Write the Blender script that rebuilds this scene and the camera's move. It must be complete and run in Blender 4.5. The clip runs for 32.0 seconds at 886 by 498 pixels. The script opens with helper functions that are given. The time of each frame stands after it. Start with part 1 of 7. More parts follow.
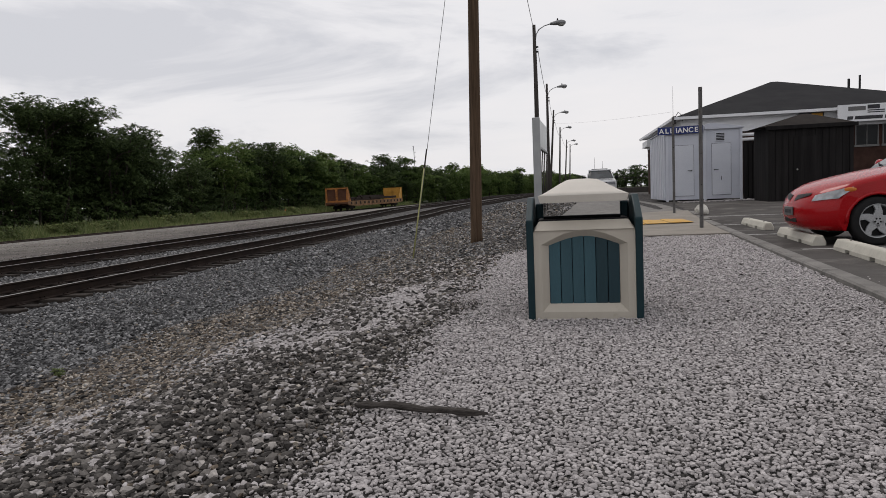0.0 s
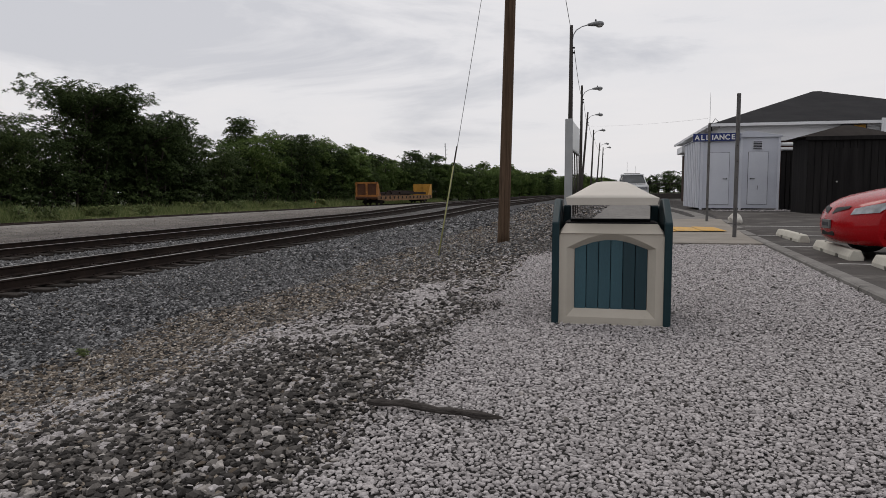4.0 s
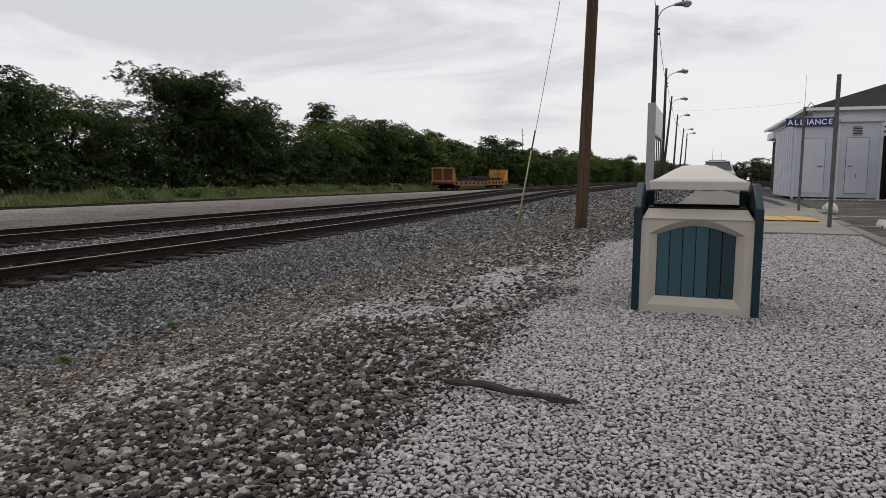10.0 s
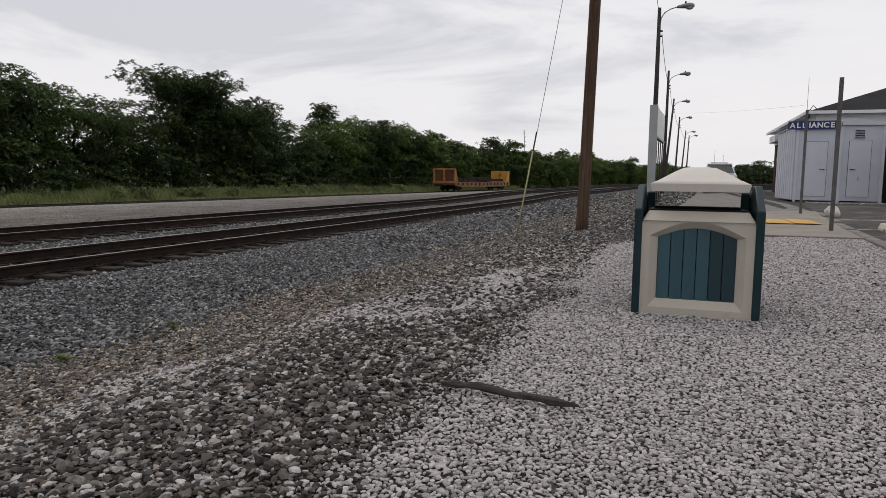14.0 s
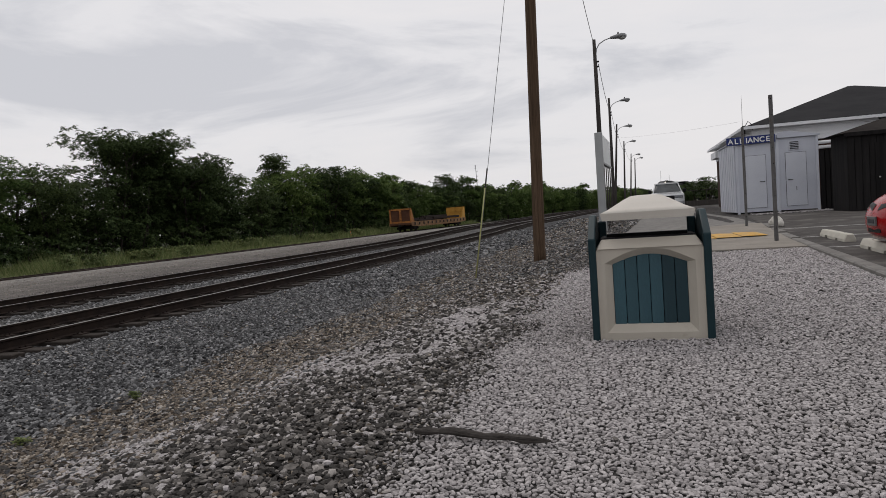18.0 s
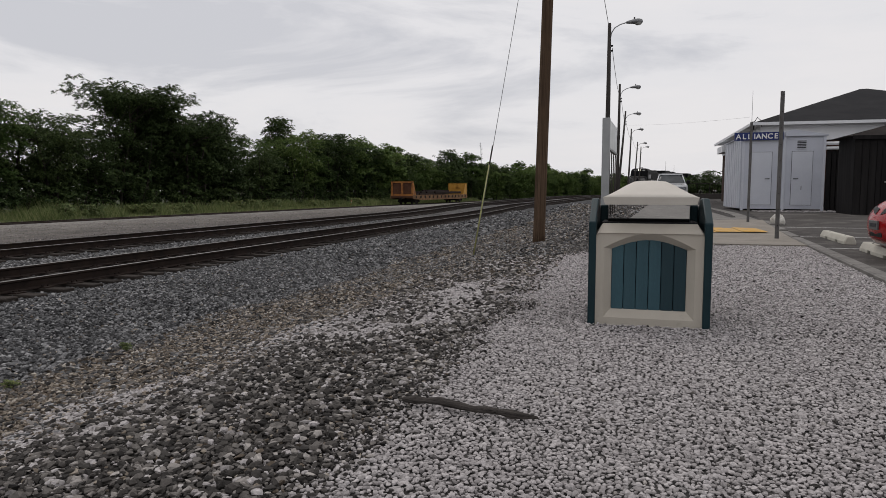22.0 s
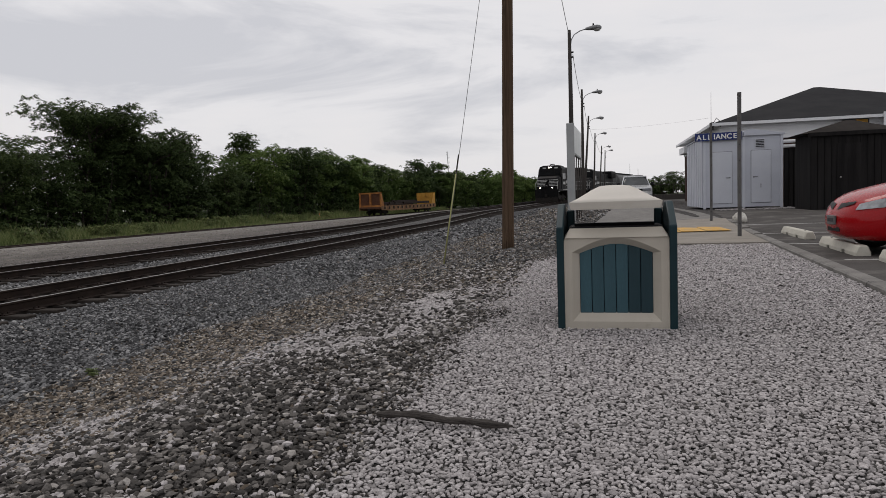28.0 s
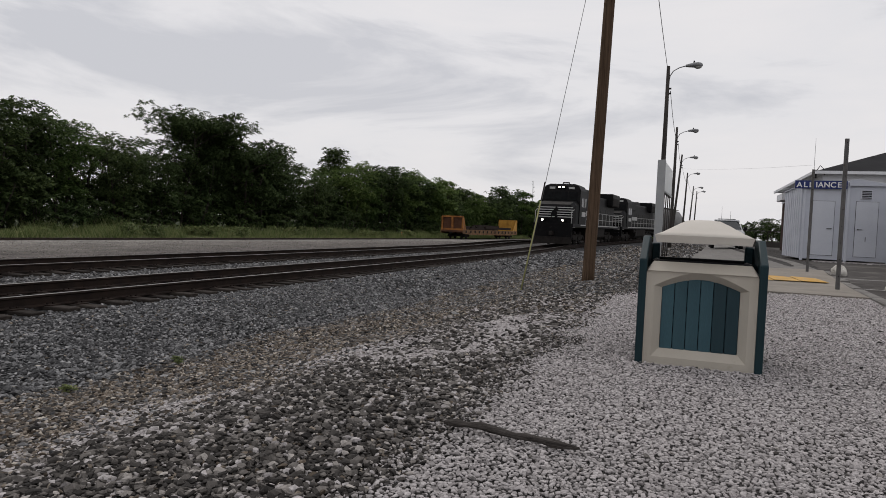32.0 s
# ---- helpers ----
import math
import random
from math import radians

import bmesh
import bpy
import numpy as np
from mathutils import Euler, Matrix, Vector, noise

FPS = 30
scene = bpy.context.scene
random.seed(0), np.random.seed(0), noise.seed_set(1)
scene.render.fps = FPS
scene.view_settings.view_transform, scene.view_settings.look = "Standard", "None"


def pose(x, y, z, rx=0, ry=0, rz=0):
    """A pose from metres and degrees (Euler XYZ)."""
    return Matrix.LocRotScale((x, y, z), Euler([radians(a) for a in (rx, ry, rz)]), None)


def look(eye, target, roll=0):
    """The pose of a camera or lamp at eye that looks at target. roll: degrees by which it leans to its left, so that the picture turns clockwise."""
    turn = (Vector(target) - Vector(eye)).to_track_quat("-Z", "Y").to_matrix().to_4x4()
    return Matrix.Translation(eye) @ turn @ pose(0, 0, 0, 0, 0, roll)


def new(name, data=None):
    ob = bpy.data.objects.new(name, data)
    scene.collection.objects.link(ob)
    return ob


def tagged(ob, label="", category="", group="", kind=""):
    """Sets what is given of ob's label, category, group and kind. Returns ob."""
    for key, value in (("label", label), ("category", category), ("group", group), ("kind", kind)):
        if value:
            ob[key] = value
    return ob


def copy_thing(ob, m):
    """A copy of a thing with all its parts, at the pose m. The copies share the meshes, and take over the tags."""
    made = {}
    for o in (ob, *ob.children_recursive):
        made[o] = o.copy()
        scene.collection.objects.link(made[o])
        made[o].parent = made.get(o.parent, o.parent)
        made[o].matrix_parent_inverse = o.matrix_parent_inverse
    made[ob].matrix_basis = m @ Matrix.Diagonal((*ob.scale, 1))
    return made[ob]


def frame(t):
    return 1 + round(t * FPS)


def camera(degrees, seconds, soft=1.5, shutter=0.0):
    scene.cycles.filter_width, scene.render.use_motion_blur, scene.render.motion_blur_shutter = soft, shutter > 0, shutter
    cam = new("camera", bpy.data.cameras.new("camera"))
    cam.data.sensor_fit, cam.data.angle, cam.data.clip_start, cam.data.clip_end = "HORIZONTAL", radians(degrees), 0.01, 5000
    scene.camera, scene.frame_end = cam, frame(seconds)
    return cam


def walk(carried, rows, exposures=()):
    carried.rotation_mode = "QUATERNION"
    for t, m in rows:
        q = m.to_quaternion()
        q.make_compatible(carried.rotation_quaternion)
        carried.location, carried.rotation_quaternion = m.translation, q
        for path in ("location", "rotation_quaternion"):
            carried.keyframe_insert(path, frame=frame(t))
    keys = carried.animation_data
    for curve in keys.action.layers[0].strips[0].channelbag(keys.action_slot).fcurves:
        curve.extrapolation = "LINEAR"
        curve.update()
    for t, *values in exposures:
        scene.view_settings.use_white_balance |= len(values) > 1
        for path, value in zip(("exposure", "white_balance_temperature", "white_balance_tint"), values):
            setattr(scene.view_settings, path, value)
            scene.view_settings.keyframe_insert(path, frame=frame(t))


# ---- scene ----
import itertools

PATH = [
    (0.0, -0.000, -0.059, 0.915, 85.304, 2.423, 10.203),
    (0.5, 0.010, 0.006, 0.909, 85.678, 2.425, 9.202),
    (1.0, 0.012, 0.013, 0.912, 85.993, 3.325, 8.651),
    (1.5, 0.015, 0.016, 0.913, 86.225, 3.630, 8.528),
    (2.0, 0.013, 0.016, 0.912, 86.363, 3.613, 8.504),
    (2.5, 0.010, 0.000, 0.907, 86.069, -0.785, 8.666),
    (3.0, 0.017, 0.035, 0.907, 85.187, 0.591, 11.628),
    (3.5, 0.014, 0.020, 0.907, 85.104, 0.127, 12.713),
    (5.5, 0.013, 0.007, 0.906, 85.486, 0.196, 12.643),
    (6.0, 0.019, 0.014, 0.911, 85.629, 0.919, 11.910),
    (6.5, 0.015, 0.029, 0.907, 85.817, 0.675, 11.975),
    (7.0, 0.016, 0.027, 0.908, 85.614, 0.996, 13.040),
    (7.5, 0.010, 0.086, 0.902, 85.542, 2.078, 15.587),
    (8.0, 0.003, 0.052, 0.896, 85.387, 0.442, 18.296),
    (8.5, 0.001, 0.022, 0.897, 84.760, 1.003, 18.836),
    (9.0, -0.007, 0.025, 0.886, 84.192, -0.294, 19.193),
    (9.5, -0.009, 0.023, 0.885, 83.988, -0.477, 19.281),
    (10.0, -0.008, 0.018, 0.884, 83.964, -0.403, 19.081),
    (10.5, -0.011, 0.028, 0.883, 83.541, -0.748, 19.179),
    (11.0, -0.012, 0.025, 0.880, 83.445, -0.394, 19.275),
    (11.5, -0.012, 0.041, 0.879, 83.596, -0.696, 19.399),
    (12.0, -0.012, 0.031, 0.879, 83.731, -0.632, 19.404),
    (12.5, -0.008, 0.023, 0.885, 84.107, -0.179, 18.971),
    (13.0, -0.006, 0.028, 0.887, 84.335, -0.004, 18.762),
    (13.5, -0.005, 0.035, 0.885, 84.330, -0.025, 18.709),
    (14.0, -0.004, 0.044, 0.881, 84.047, -0.749, 19.224),
    (14.5, -0.005, 0.017, 0.886, 83.744, 0.438, 18.514),
    (15.0, 0.005, 0.026, 0.908, 84.881, 2.591, 17.700),
    (15.5, -0.006, 0.007, 0.894, 85.715, 0.288, 16.849),
    (17.5, 0.019, 0.023, 0.925, 85.309, 4.323, 16.168),
    (18.0, 0.020, -0.014, 0.928, 87.189, 3.932, 15.523),
    (18.5, 0.026, -0.008, 0.926, 87.927, 3.279, 14.363),
    (19.0, 0.024, 0.000, 0.922, 87.937, 2.937, 14.208),
    (19.5, 0.024, 0.003, 0.920, 87.747, 2.919, 14.025),
    (20.0, 0.021, 0.008, 0.916, 87.363, 2.034, 14.267),
    (20.5, 0.020, 0.004, 0.918, 87.099, 2.136, 14.459),
    (21.0, 0.019, 0.005, 0.914, 87.041, 1.671, 14.529),
    (21.5, 0.010, 0.010, 0.900, 85.796, -0.174, 15.470),
    (22.0, 0.008, 0.009, 0.903, 85.137, -0.067, 15.670),
    (22.5, 0.004, -0.004, 0.905, 85.322, 0.147, 15.468),
    (23.0, 0.010, -0.031, 0.912, 86.745, 1.571, 13.949),
    (23.5, 0.014, 0.006, 0.910, 87.467, 1.148, 13.272),
    (24.0, 0.014, -0.013, 0.911, 87.372, 1.091, 12.643),
    (24.5, 0.021, -0.001, 0.915, 87.136, 1.601, 12.107),
    (26.5, 0.017, 0.006, 0.914, 86.150, 1.344, 11.851),
    (27.0, 0.017, 0.009, 0.914, 85.997, 1.407, 12.259),
    (27.5, 0.021, 0.013, 0.917, 85.868, 1.970, 12.420),
    (28.0, 0.018, 0.009, 0.915, 85.867, 1.974, 13.009),
    (28.5, 0.018, 0.026, 0.911, 85.060, 1.271, 13.819),
    (29.0, 0.014, 0.020, 0.905, 84.231, 0.837, 14.650),
    (29.5, -0.050, 0.065, 0.891, 83.132, 4.207, 17.907),
    (30.0, -0.083, -0.181, 0.944, 83.891, 7.166, 13.635),
    (30.5, -0.072, -0.133, 0.854, 84.235, 2.296, 10.795),
    (31.0, -0.031, -0.039, 0.888, 86.688, -0.497, 16.867),
    (31.5, 0.002, -0.058, 0.867, 87.790, -2.664, 18.693),
    (32.0, 0.017, -0.036, 0.861, 87.997, -2.645, 19.893)
]
cam = camera(66.34, 32.0, 0.55)
walk(cam, [(t, pose(x, y, z, rx, ry, rz)) for t, x, y, z, rx, ry, rz in PATH], [(0.0, -0.05, 6600, 13), (0.8, -0.14, 6600, 13), (8.4, -0.14, 6600, 13), (9.6, -0.02, 6600, 13), (15.5, -0.02, 6600, 13), (17.5, -0.15, 6600, 13), (29.3, -0.15, 6600, 13), (29.9, 0.05, 6600, 13), (31.0, -0.04, 6600, 13), (32.0, -0.16, 6600, 13)])

# ---- world and light: an overcast summer sky ----
SUN_ELEVATION, SUN_ROTATION = radians(52), radians(-25)
world = bpy.data.worlds.new("overcast_sky")
scene.world = world
world.use_nodes = True


def build_sky(nt):
    nt.nodes.clear()
    add = nt.nodes.new
    link = nt.links.new
    out, bg = add("ShaderNodeOutputWorld"), add("ShaderNodeBackground")
    sky = add("ShaderNodeTexSky")
    sky.sky_type, sky.sun_disc = "NISHITA", False
    sky.sun_elevation, sky.sun_rotation = SUN_ELEVATION, SUN_ROTATION
    sky.dust_density, sky.air_density = 3.0, 1.0
    co, mp = add("ShaderNodeTexCoord"), add("ShaderNodeMapping")
    mp.inputs["Scale"].default_value = (1.0, 1.5, 6.0)
    mp.inputs["Rotation"].default_value = (0.0, 0.06, 0.5)
    link(co.outputs["Generated"], mp.inputs["Vector"])
    n1, n2 = add("ShaderNodeTexNoise"), add("ShaderNodeTexNoise")
    n1.inputs["Scale"].default_value, n1.inputs["Detail"].default_value = 1.5, 7.0
    n1.inputs["Roughness"].default_value, n1.inputs["Distortion"].default_value = 0.58, 0.5
    n2.inputs["Scale"].default_value, n2.inputs["Detail"].default_value = 0.8, 2.0
    link(mp.outputs["Vector"], n1.inputs["Vector"])
    link(mp.outputs["Vector"], n2.inputs["Vector"])
    mean = add("ShaderNodeMix")
    mean.data_type = "FLOAT"
    mean.inputs["Factor"].default_value = 0.30
    link(n1.outputs["Fac"], mean.inputs["A"])
    link(n2.outputs["Fac"], mean.inputs["B"])
    ramp = add("ShaderNodeValToRGB")
    e = ramp.color_ramp.elements
    e[0].position, e[0].color = 0.40, (0.635, 0.66, 0.70, 1)
    e[1].position, e[1].color = 0.57, (0.86, 0.865, 0.875, 1)
    mid = e.new(0.48)
    mid.color = (0.82, 0.835, 0.855, 1)
    link(mean.outputs["Result"], ramp.inputs["Fac"])
    lift = add("ShaderNodeMix")
    lift.data_type, lift.blend_type = "RGBA", "MULTIPLY"
    lift.inputs["Factor"].default_value = 1.0
    lift.inputs["B"].default_value = (SKY_GAIN, SKY_GAIN, SKY_GAIN, 1)
    link(ramp.outputs["Color"], lift.inputs["A"])
    mix = add("ShaderNodeMix")
    mix.data_type = "RGBA"
    mix.inputs["Factor"].default_value = 0.95
    link(sky.outputs["Color"], mix.inputs["A"])
    link(lift.outputs["Result"], mix.inputs["B"])
    link(mix.outputs["Result"], bg.inputs["Color"])
    bg.inputs["Strength"].default_value = 0.1
    link(bg.outputs["Background"], out.inputs["Surface"])


SKY_GAIN = 10.2
build_sky(world.node_tree)
sun_data = bpy.data.lights.new("sun", "SUN")
sun_data.energy, sun_data.angle, sun_data.color = 0.7, radians(22), (1.0, 0.96, 0.9)
sun = new("sun", sun_data)
sun.matrix_world = look((-18, 40, 60), (0, 0, 0))


# ---- materials ----
def nodes_of(name):
    m = bpy.data.materials.new(name)
    m.use_nodes = True
    nt = m.node_tree
    return m, nt, nt.nodes["Principled BSDF"]


def mixrgb(nt, fac, a, b, mode="MIX"):
    n = nt.nodes.new("ShaderNodeMix")
    n.data_type, n.blend_type = "RGBA", mode
    for sock, val in (("Factor", fac), ("A", a), ("B", b)):
        if isinstance(val, (int, float)):
            n.inputs[sock].default_value = val
        elif isinstance(val, tuple):
            n.inputs[sock].default_value = (*val[:3], 1)
        else:
            nt.links.new(val, n.inputs[sock])
    return n.outputs["Result"]


def noise_of(nt, scale, detail=5.0, rough=0.55, stretch=None, source="Object"):
    co = nt.nodes.new("ShaderNodeTexCoord")
    n = nt.nodes.new("ShaderNodeTexNoise")
    n.inputs["Scale"].default_value, n.inputs["Detail"].default_value = scale, detail
    n.inputs["Roughness"].default_value = rough
    v = co.outputs[source]
    if stretch:
        mp = nt.nodes.new("ShaderNodeMapping")
        mp.inputs["Scale"].default_value = stretch
        nt.links.new(v, mp.inputs["Vector"])
        v = mp.outputs["Vector"]
    nt.links.new(v, n.inputs["Vector"])
    return n.outputs["Fac"]


def ramp_of(nt, fac, *stops):
    r = nt.nodes.new("ShaderNodeValToRGB")
    e = r.color_ramp.elements
    while len(e) < len(stops):
        e.new(0.5)
    for i, (p, c) in enumerate(stops):
        e[i].position = p
        e[i].color = (*c, 1) if isinstance(c, tuple) else (c, c, c, 1)
    nt.links.new(fac, r.inputs["Fac"])
    return r.outputs["Color"]


def bump_of(nt, bsdf, height, strength=0.3, distance=0.01):
    b = nt.nodes.new("ShaderNodeBump")
    b.inputs["Strength"].default_value, b.inputs["Distance"].default_value = strength, distance
    nt.links.new(height, b.inputs["Height"])
    nt.links.new(b.outputs["Normal"], bsdf.inputs["Normal"])


def surface(name, c1, c2, scale=2.0, rough=0.7, metal=0.0, bump=0.2, fine=60.0, stretch=None, vary=0.0, grime=None, grime_at=0.62, coat=0.0, depth=0.004, spec=0.3, contrast=1.0):
    """Two tones in large patches, a finer grain, optional stains, and relief."""
    m, nt, b = nodes_of(name)
    big = noise_of(nt, scale, 6.0, 0.6, stretch)
    col = mixrgb(nt, ramp_of(nt, big, (0.35, 0.0), (0.65, 1.0)), c1, c2)
    grain = noise_of(nt, fine, 4.0, 0.6, stretch)
    col = mixrgb(nt, 1.0, col, ramp_of(nt, grain, (0.25, 1 - 0.22 * contrast), (0.75, 1 + 0.2 * contrast)), "MULTIPLY")
    if grime:
        g = noise_of(nt, scale * 2.7, 8.0, 0.68, stretch)
        col = mixrgb(nt, ramp_of(nt, g, (grime_at - 0.07, 0.0), (grime_at + 0.08, 0.85)), col, grime)
    if vary:
        oi = nt.nodes.new("ShaderNodeObjectInfo")
        col = mixrgb(nt, 1.0, col, ramp_of(nt, oi.outputs["Random"], (0.0, 1.0 - vary), (1.0, 1.0 + vary)), "MULTIPLY")
    nt.links.new(col, b.inputs["Base Color"])
    rr = ramp_of(nt, grain, (0.2, max(rough - 0.12, 0.02)), (0.8, min(rough + 0.1, 1.0)))
    nt.links.new(rr, b.inputs["Roughness"])
    b.inputs["Metallic"].default_value = metal
    b.inputs["Coat Weight"].default_value = coat
    b.inputs["Specular IOR Level"].default_value = spec
    if bump:
        bump_of(nt, b, grain, bump, depth)
    return m


def stone_material(name, *stops, rough=0.9):
    """Colours picked stone by stone, with a speckle on each."""
    m, nt, b = nodes_of(name)
    geo = nt.nodes.new("ShaderNodeNewGeometry")
    col = ramp_of(nt, geo.outputs["Random Per Island"], *stops)
    col = mixrgb(nt, 1.0, col, ramp_of(nt, noise_of(nt, 90.0, 5.0, 0.7), (0.25, 0.62), (0.75, 1.3)), "MULTIPLY")
    nt.links.new(col, b.inputs["Base Color"])
    b.inputs["Roughness"].default_value = rough
    b.inputs["Specular IOR Level"].default_value = 0.25
    bump_of(nt, b, noise_of(nt, 160.0, 5.0, 0.7), 0.5, 0.004)
    return m


def leaf_material(name, dark, light, tint):
    m, nt, b = nodes_of(name)
    geo = nt.nodes.new("ShaderNodeNewGeometry")
    col = ramp_of(nt, geo.outputs["Random Per Island"], (0.0, dark), (0.55, light), (1.0, tint))
    oi = nt.nodes.new("ShaderNodeObjectInfo")
    col = mixrgb(nt, 1.0, col, ramp_of(nt, oi.outputs["Random"], (0.0, (0.75, 0.8, 0.75)), (1.0, (1.25, 1.2, 1.1))), "MULTIPLY")
    nt.links.new(col, b.inputs["Base Color"])
    b.inputs["Roughness"].default_value = 0.8
    b.inputs["Specular IOR Level"].default_value = 0.1
    tr = nt.nodes.new("ShaderNodeBsdfTranslucent")
    nt.links.new(col, tr.inputs["Color"])
    mx = nt.nodes.new("ShaderNodeMixShader")
    mx.inputs["Fac"].default_value = 0.25
    nt.links.new(b.outputs["BSDF"], mx.inputs[1])
    nt.links.new(tr.outputs["BSDF"], mx.inputs[2])
    nt.links.new(mx.outputs["Shader"], nt.nodes["Material Output"].inputs["Surface"])
    return m


def glow_material(name, color, strength):
    m, nt, b = nodes_of(name)
    b.inputs["Base Color"].default_value = (*color, 1)
    b.inputs["Emission Color"].default_value = (*color, 1)
    b.inputs["Emission Strength"].default_value = strength
    return m


def glass_material(name, tint=(0.9, 0.95, 0.95), rough=0.02):
    m, nt, b = nodes_of(name)
    b.inputs["Base Color"].default_value = (*tint, 1)
    b.inputs["Roughness"].default_value = rough
    b.inputs["Transmission Weight"].default_value = 1.0
    b.inputs["IOR"].default_value = 1.3
    return m


def dark_glass(name, c=(0.006, 0.007, 0.008), spec=0.25):
    m, nt, b = nodes_of(name)
    nt.links.new(mixrgb(nt, ramp_of(nt, noise_of(nt, 2.0), (0.4, 0.0), (0.6, 1.0)), c, tuple(v * 1.8 for v in c)), b.inputs["Base Color"])
    b.inputs["Roughness"].default_value = 0.05
    b.inputs["Specular IOR Level"].default_value = spec
    return m


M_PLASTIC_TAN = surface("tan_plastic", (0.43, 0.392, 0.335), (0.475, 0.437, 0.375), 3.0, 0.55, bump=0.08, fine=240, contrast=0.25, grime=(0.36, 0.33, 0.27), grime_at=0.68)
# the same tan, paler: skylight on the upward-facing lid is put into the colour
M_PLASTIC_LID = surface("skylit_tan_plastic", (0.55, 0.515, 0.46), (0.60, 0.565, 0.51), 3.0, 0.55, bump=0.08, fine=240, contrast=0.25, grime=(0.42, 0.39, 0.33), grime_at=0.68)
M_PLASTIC_GREEN = surface("dark_green_plastic", (0.007, 0.024, 0.030), (0.010, 0.031, 0.038), 3.0, 0.5, bump=0.08, fine=240, contrast=0.3, spec=0.2)
M_PLASTIC_TEAL = surface("teal_plastic", (0.028, 0.072, 0.092), (0.035, 0.085, 0.106), 2.0, 0.5, bump=0.25, fine=90, stretch=(6, 6, 0.4), vary=0.12)
M_PLASTIC_TEAL_DARK = surface("dark_teal_plastic", (0.011, 0.034, 0.045), (0.014, 0.041, 0.052), 2.0, 0.5, bump=0.25, fine=90, stretch=(6, 6, 0.4), vary=0.12)
M_BLACK_LINER = surface("black_bag", (0.004, 0.004, 0.0045), (0.008, 0.008, 0.009), 8.0, 0.6, bump=0.6, fine=40, spec=0.15)
M_STEEL_GREY = surface("galvanised_steel", (0.34, 0.35, 0.37), (0.42, 0.43, 0.45), 3.0, 0.5, 0.6, 0.1, 90)
M_RAIL_SIDE = surface("rusty_rail", (0.019, 0.014, 0.0125), (0.036, 0.025, 0.020), 3.0, 0.85, 0.2, 0.4, 50, spec=0.12)
M_RAIL_TOP = surface("worn_rail_head", (0.13, 0.125, 0.12), (0.20, 0.195, 0.19), 2.0, 0.55, 0.4, 0.05, 60, stretch=(1, 0.05, 1))
M_TIE = surface("creosoted_tie", (0.020, 0.017, 0.015), (0.048, 0.040, 0.035), 5.0, 0.92, 0, 0.6, 40, stretch=(0.3, 4, 4), vary=0.3, depth=0.01, spec=0.12)
M_POLE = surface("weathered_pole_wood", (0.084, 0.053, 0.034), (0.165, 0.111, 0.073), 3.0, 0.9, 0, 1.0, 34, stretch=(11, 11, 0.14), grime=(0.036, 0.026, 0.020), grime_at=0.58, depth=0.02, spec=0.12)
M_POLE_GREY = surface("grey_pole_wood", (0.040, 0.036, 0.034), (0.070, 0.063, 0.058), 3.0, 0.9, 0, 0.6, 30, stretch=(6, 6, 0.22), depth=0.01, spec=0.12)
M_POST_STEEL = surface("weathered_post_steel", (0.085, 0.083, 0.082), (0.135, 0.132, 0.13), 3.0, 0.7, 0.2, 0.2, 50, grime=(0.07, 0.05, 0.04), grime_at=0.62)
M_STICK = surface("weathered_timber", (0.030, 0.026, 0.024), (0.11, 0.098, 0.090), 12.0, 0.95, 0, 0.9, 70, stretch=(0.3, 5, 5), depth=0.01, spec=0.12)
M_WIRE = surface("steel_wire", (0.10, 0.10, 0.10), (0.14, 0.14, 0.14), 3.0, 0.5, 0.5, 0)
M_GUARD = surface("yellow_guard_plastic", (0.27, 0.27, 0.10), (0.36, 0.35, 0.16), 6.0, 0.6, 0, 0.1, 80, grime=(0.20, 0.20, 0.11))
M_LAMP_METAL = surface("lamp_aluminium", (0.20, 0.205, 0.21), (0.27, 0.275, 0.28), 5.0, 0.5, 0.4, 0.1)
M_LAMP_GLASS = surface("lamp_refractor", (0.28, 0.28, 0.27), (0.34, 0.34, 0.32), 5.0, 0.2, 0, 0.2, 40)
M_SIGN_GREY = surface("grey_painted_steel", (0.29, 0.30, 0.305), (0.35, 0.36, 0.365), 1.5, 0.5, 0.0, 0.08, 60, grime=(0.34, 0.34, 0.33), grime_at=0.66, contrast=0.35)
M_SIGN_PANEL = surface("pale_sign_panel", (0.58, 0.60, 0.59), (0.64, 0.66, 0.65), 1.5, 0.4, 0.0, 0.05, contrast=0.35)
M_SHED = surface("white_painted_metal", (0.47, 0.49, 0.55), (0.53, 0.55, 0.61), 1.2, 0.55, 0, 0.1, 50, grime=(0.42, 0.43, 0.46), grime_at=0.68, contrast=0.35)
M_SHED_DOOR = surface("white_door_paint", (0.52, 0.54, 0.60), (0.57, 0.59, 0.64), 1.2, 0.5, 0, 0.06, 50, grime=(0.5, 0.5, 0.52), grime_at=0.72, contrast=0.35)
M_JOINT = surface("shadow_gap", (0.03, 0.03, 0.035), (0.06, 0.06, 0.065), 5.0, 0.9, 0, 0)
M_BLACK_SHED = surface("black_painted_siding", (0.012, 0.0112, 0.0115), (0.022, 0.0205, 0.0205), 1.5, 0.75, 0, 0.3, 30, stretch=(4, 4, 0.3), spec=0.05)
M_BLACK_ROOF = surface("brown_black_shingles", (0.018, 0.015, 0.014), (0.034, 0.029, 0.026), 2.0, 0.9, 0, 0.5, 25, spec=0.12)
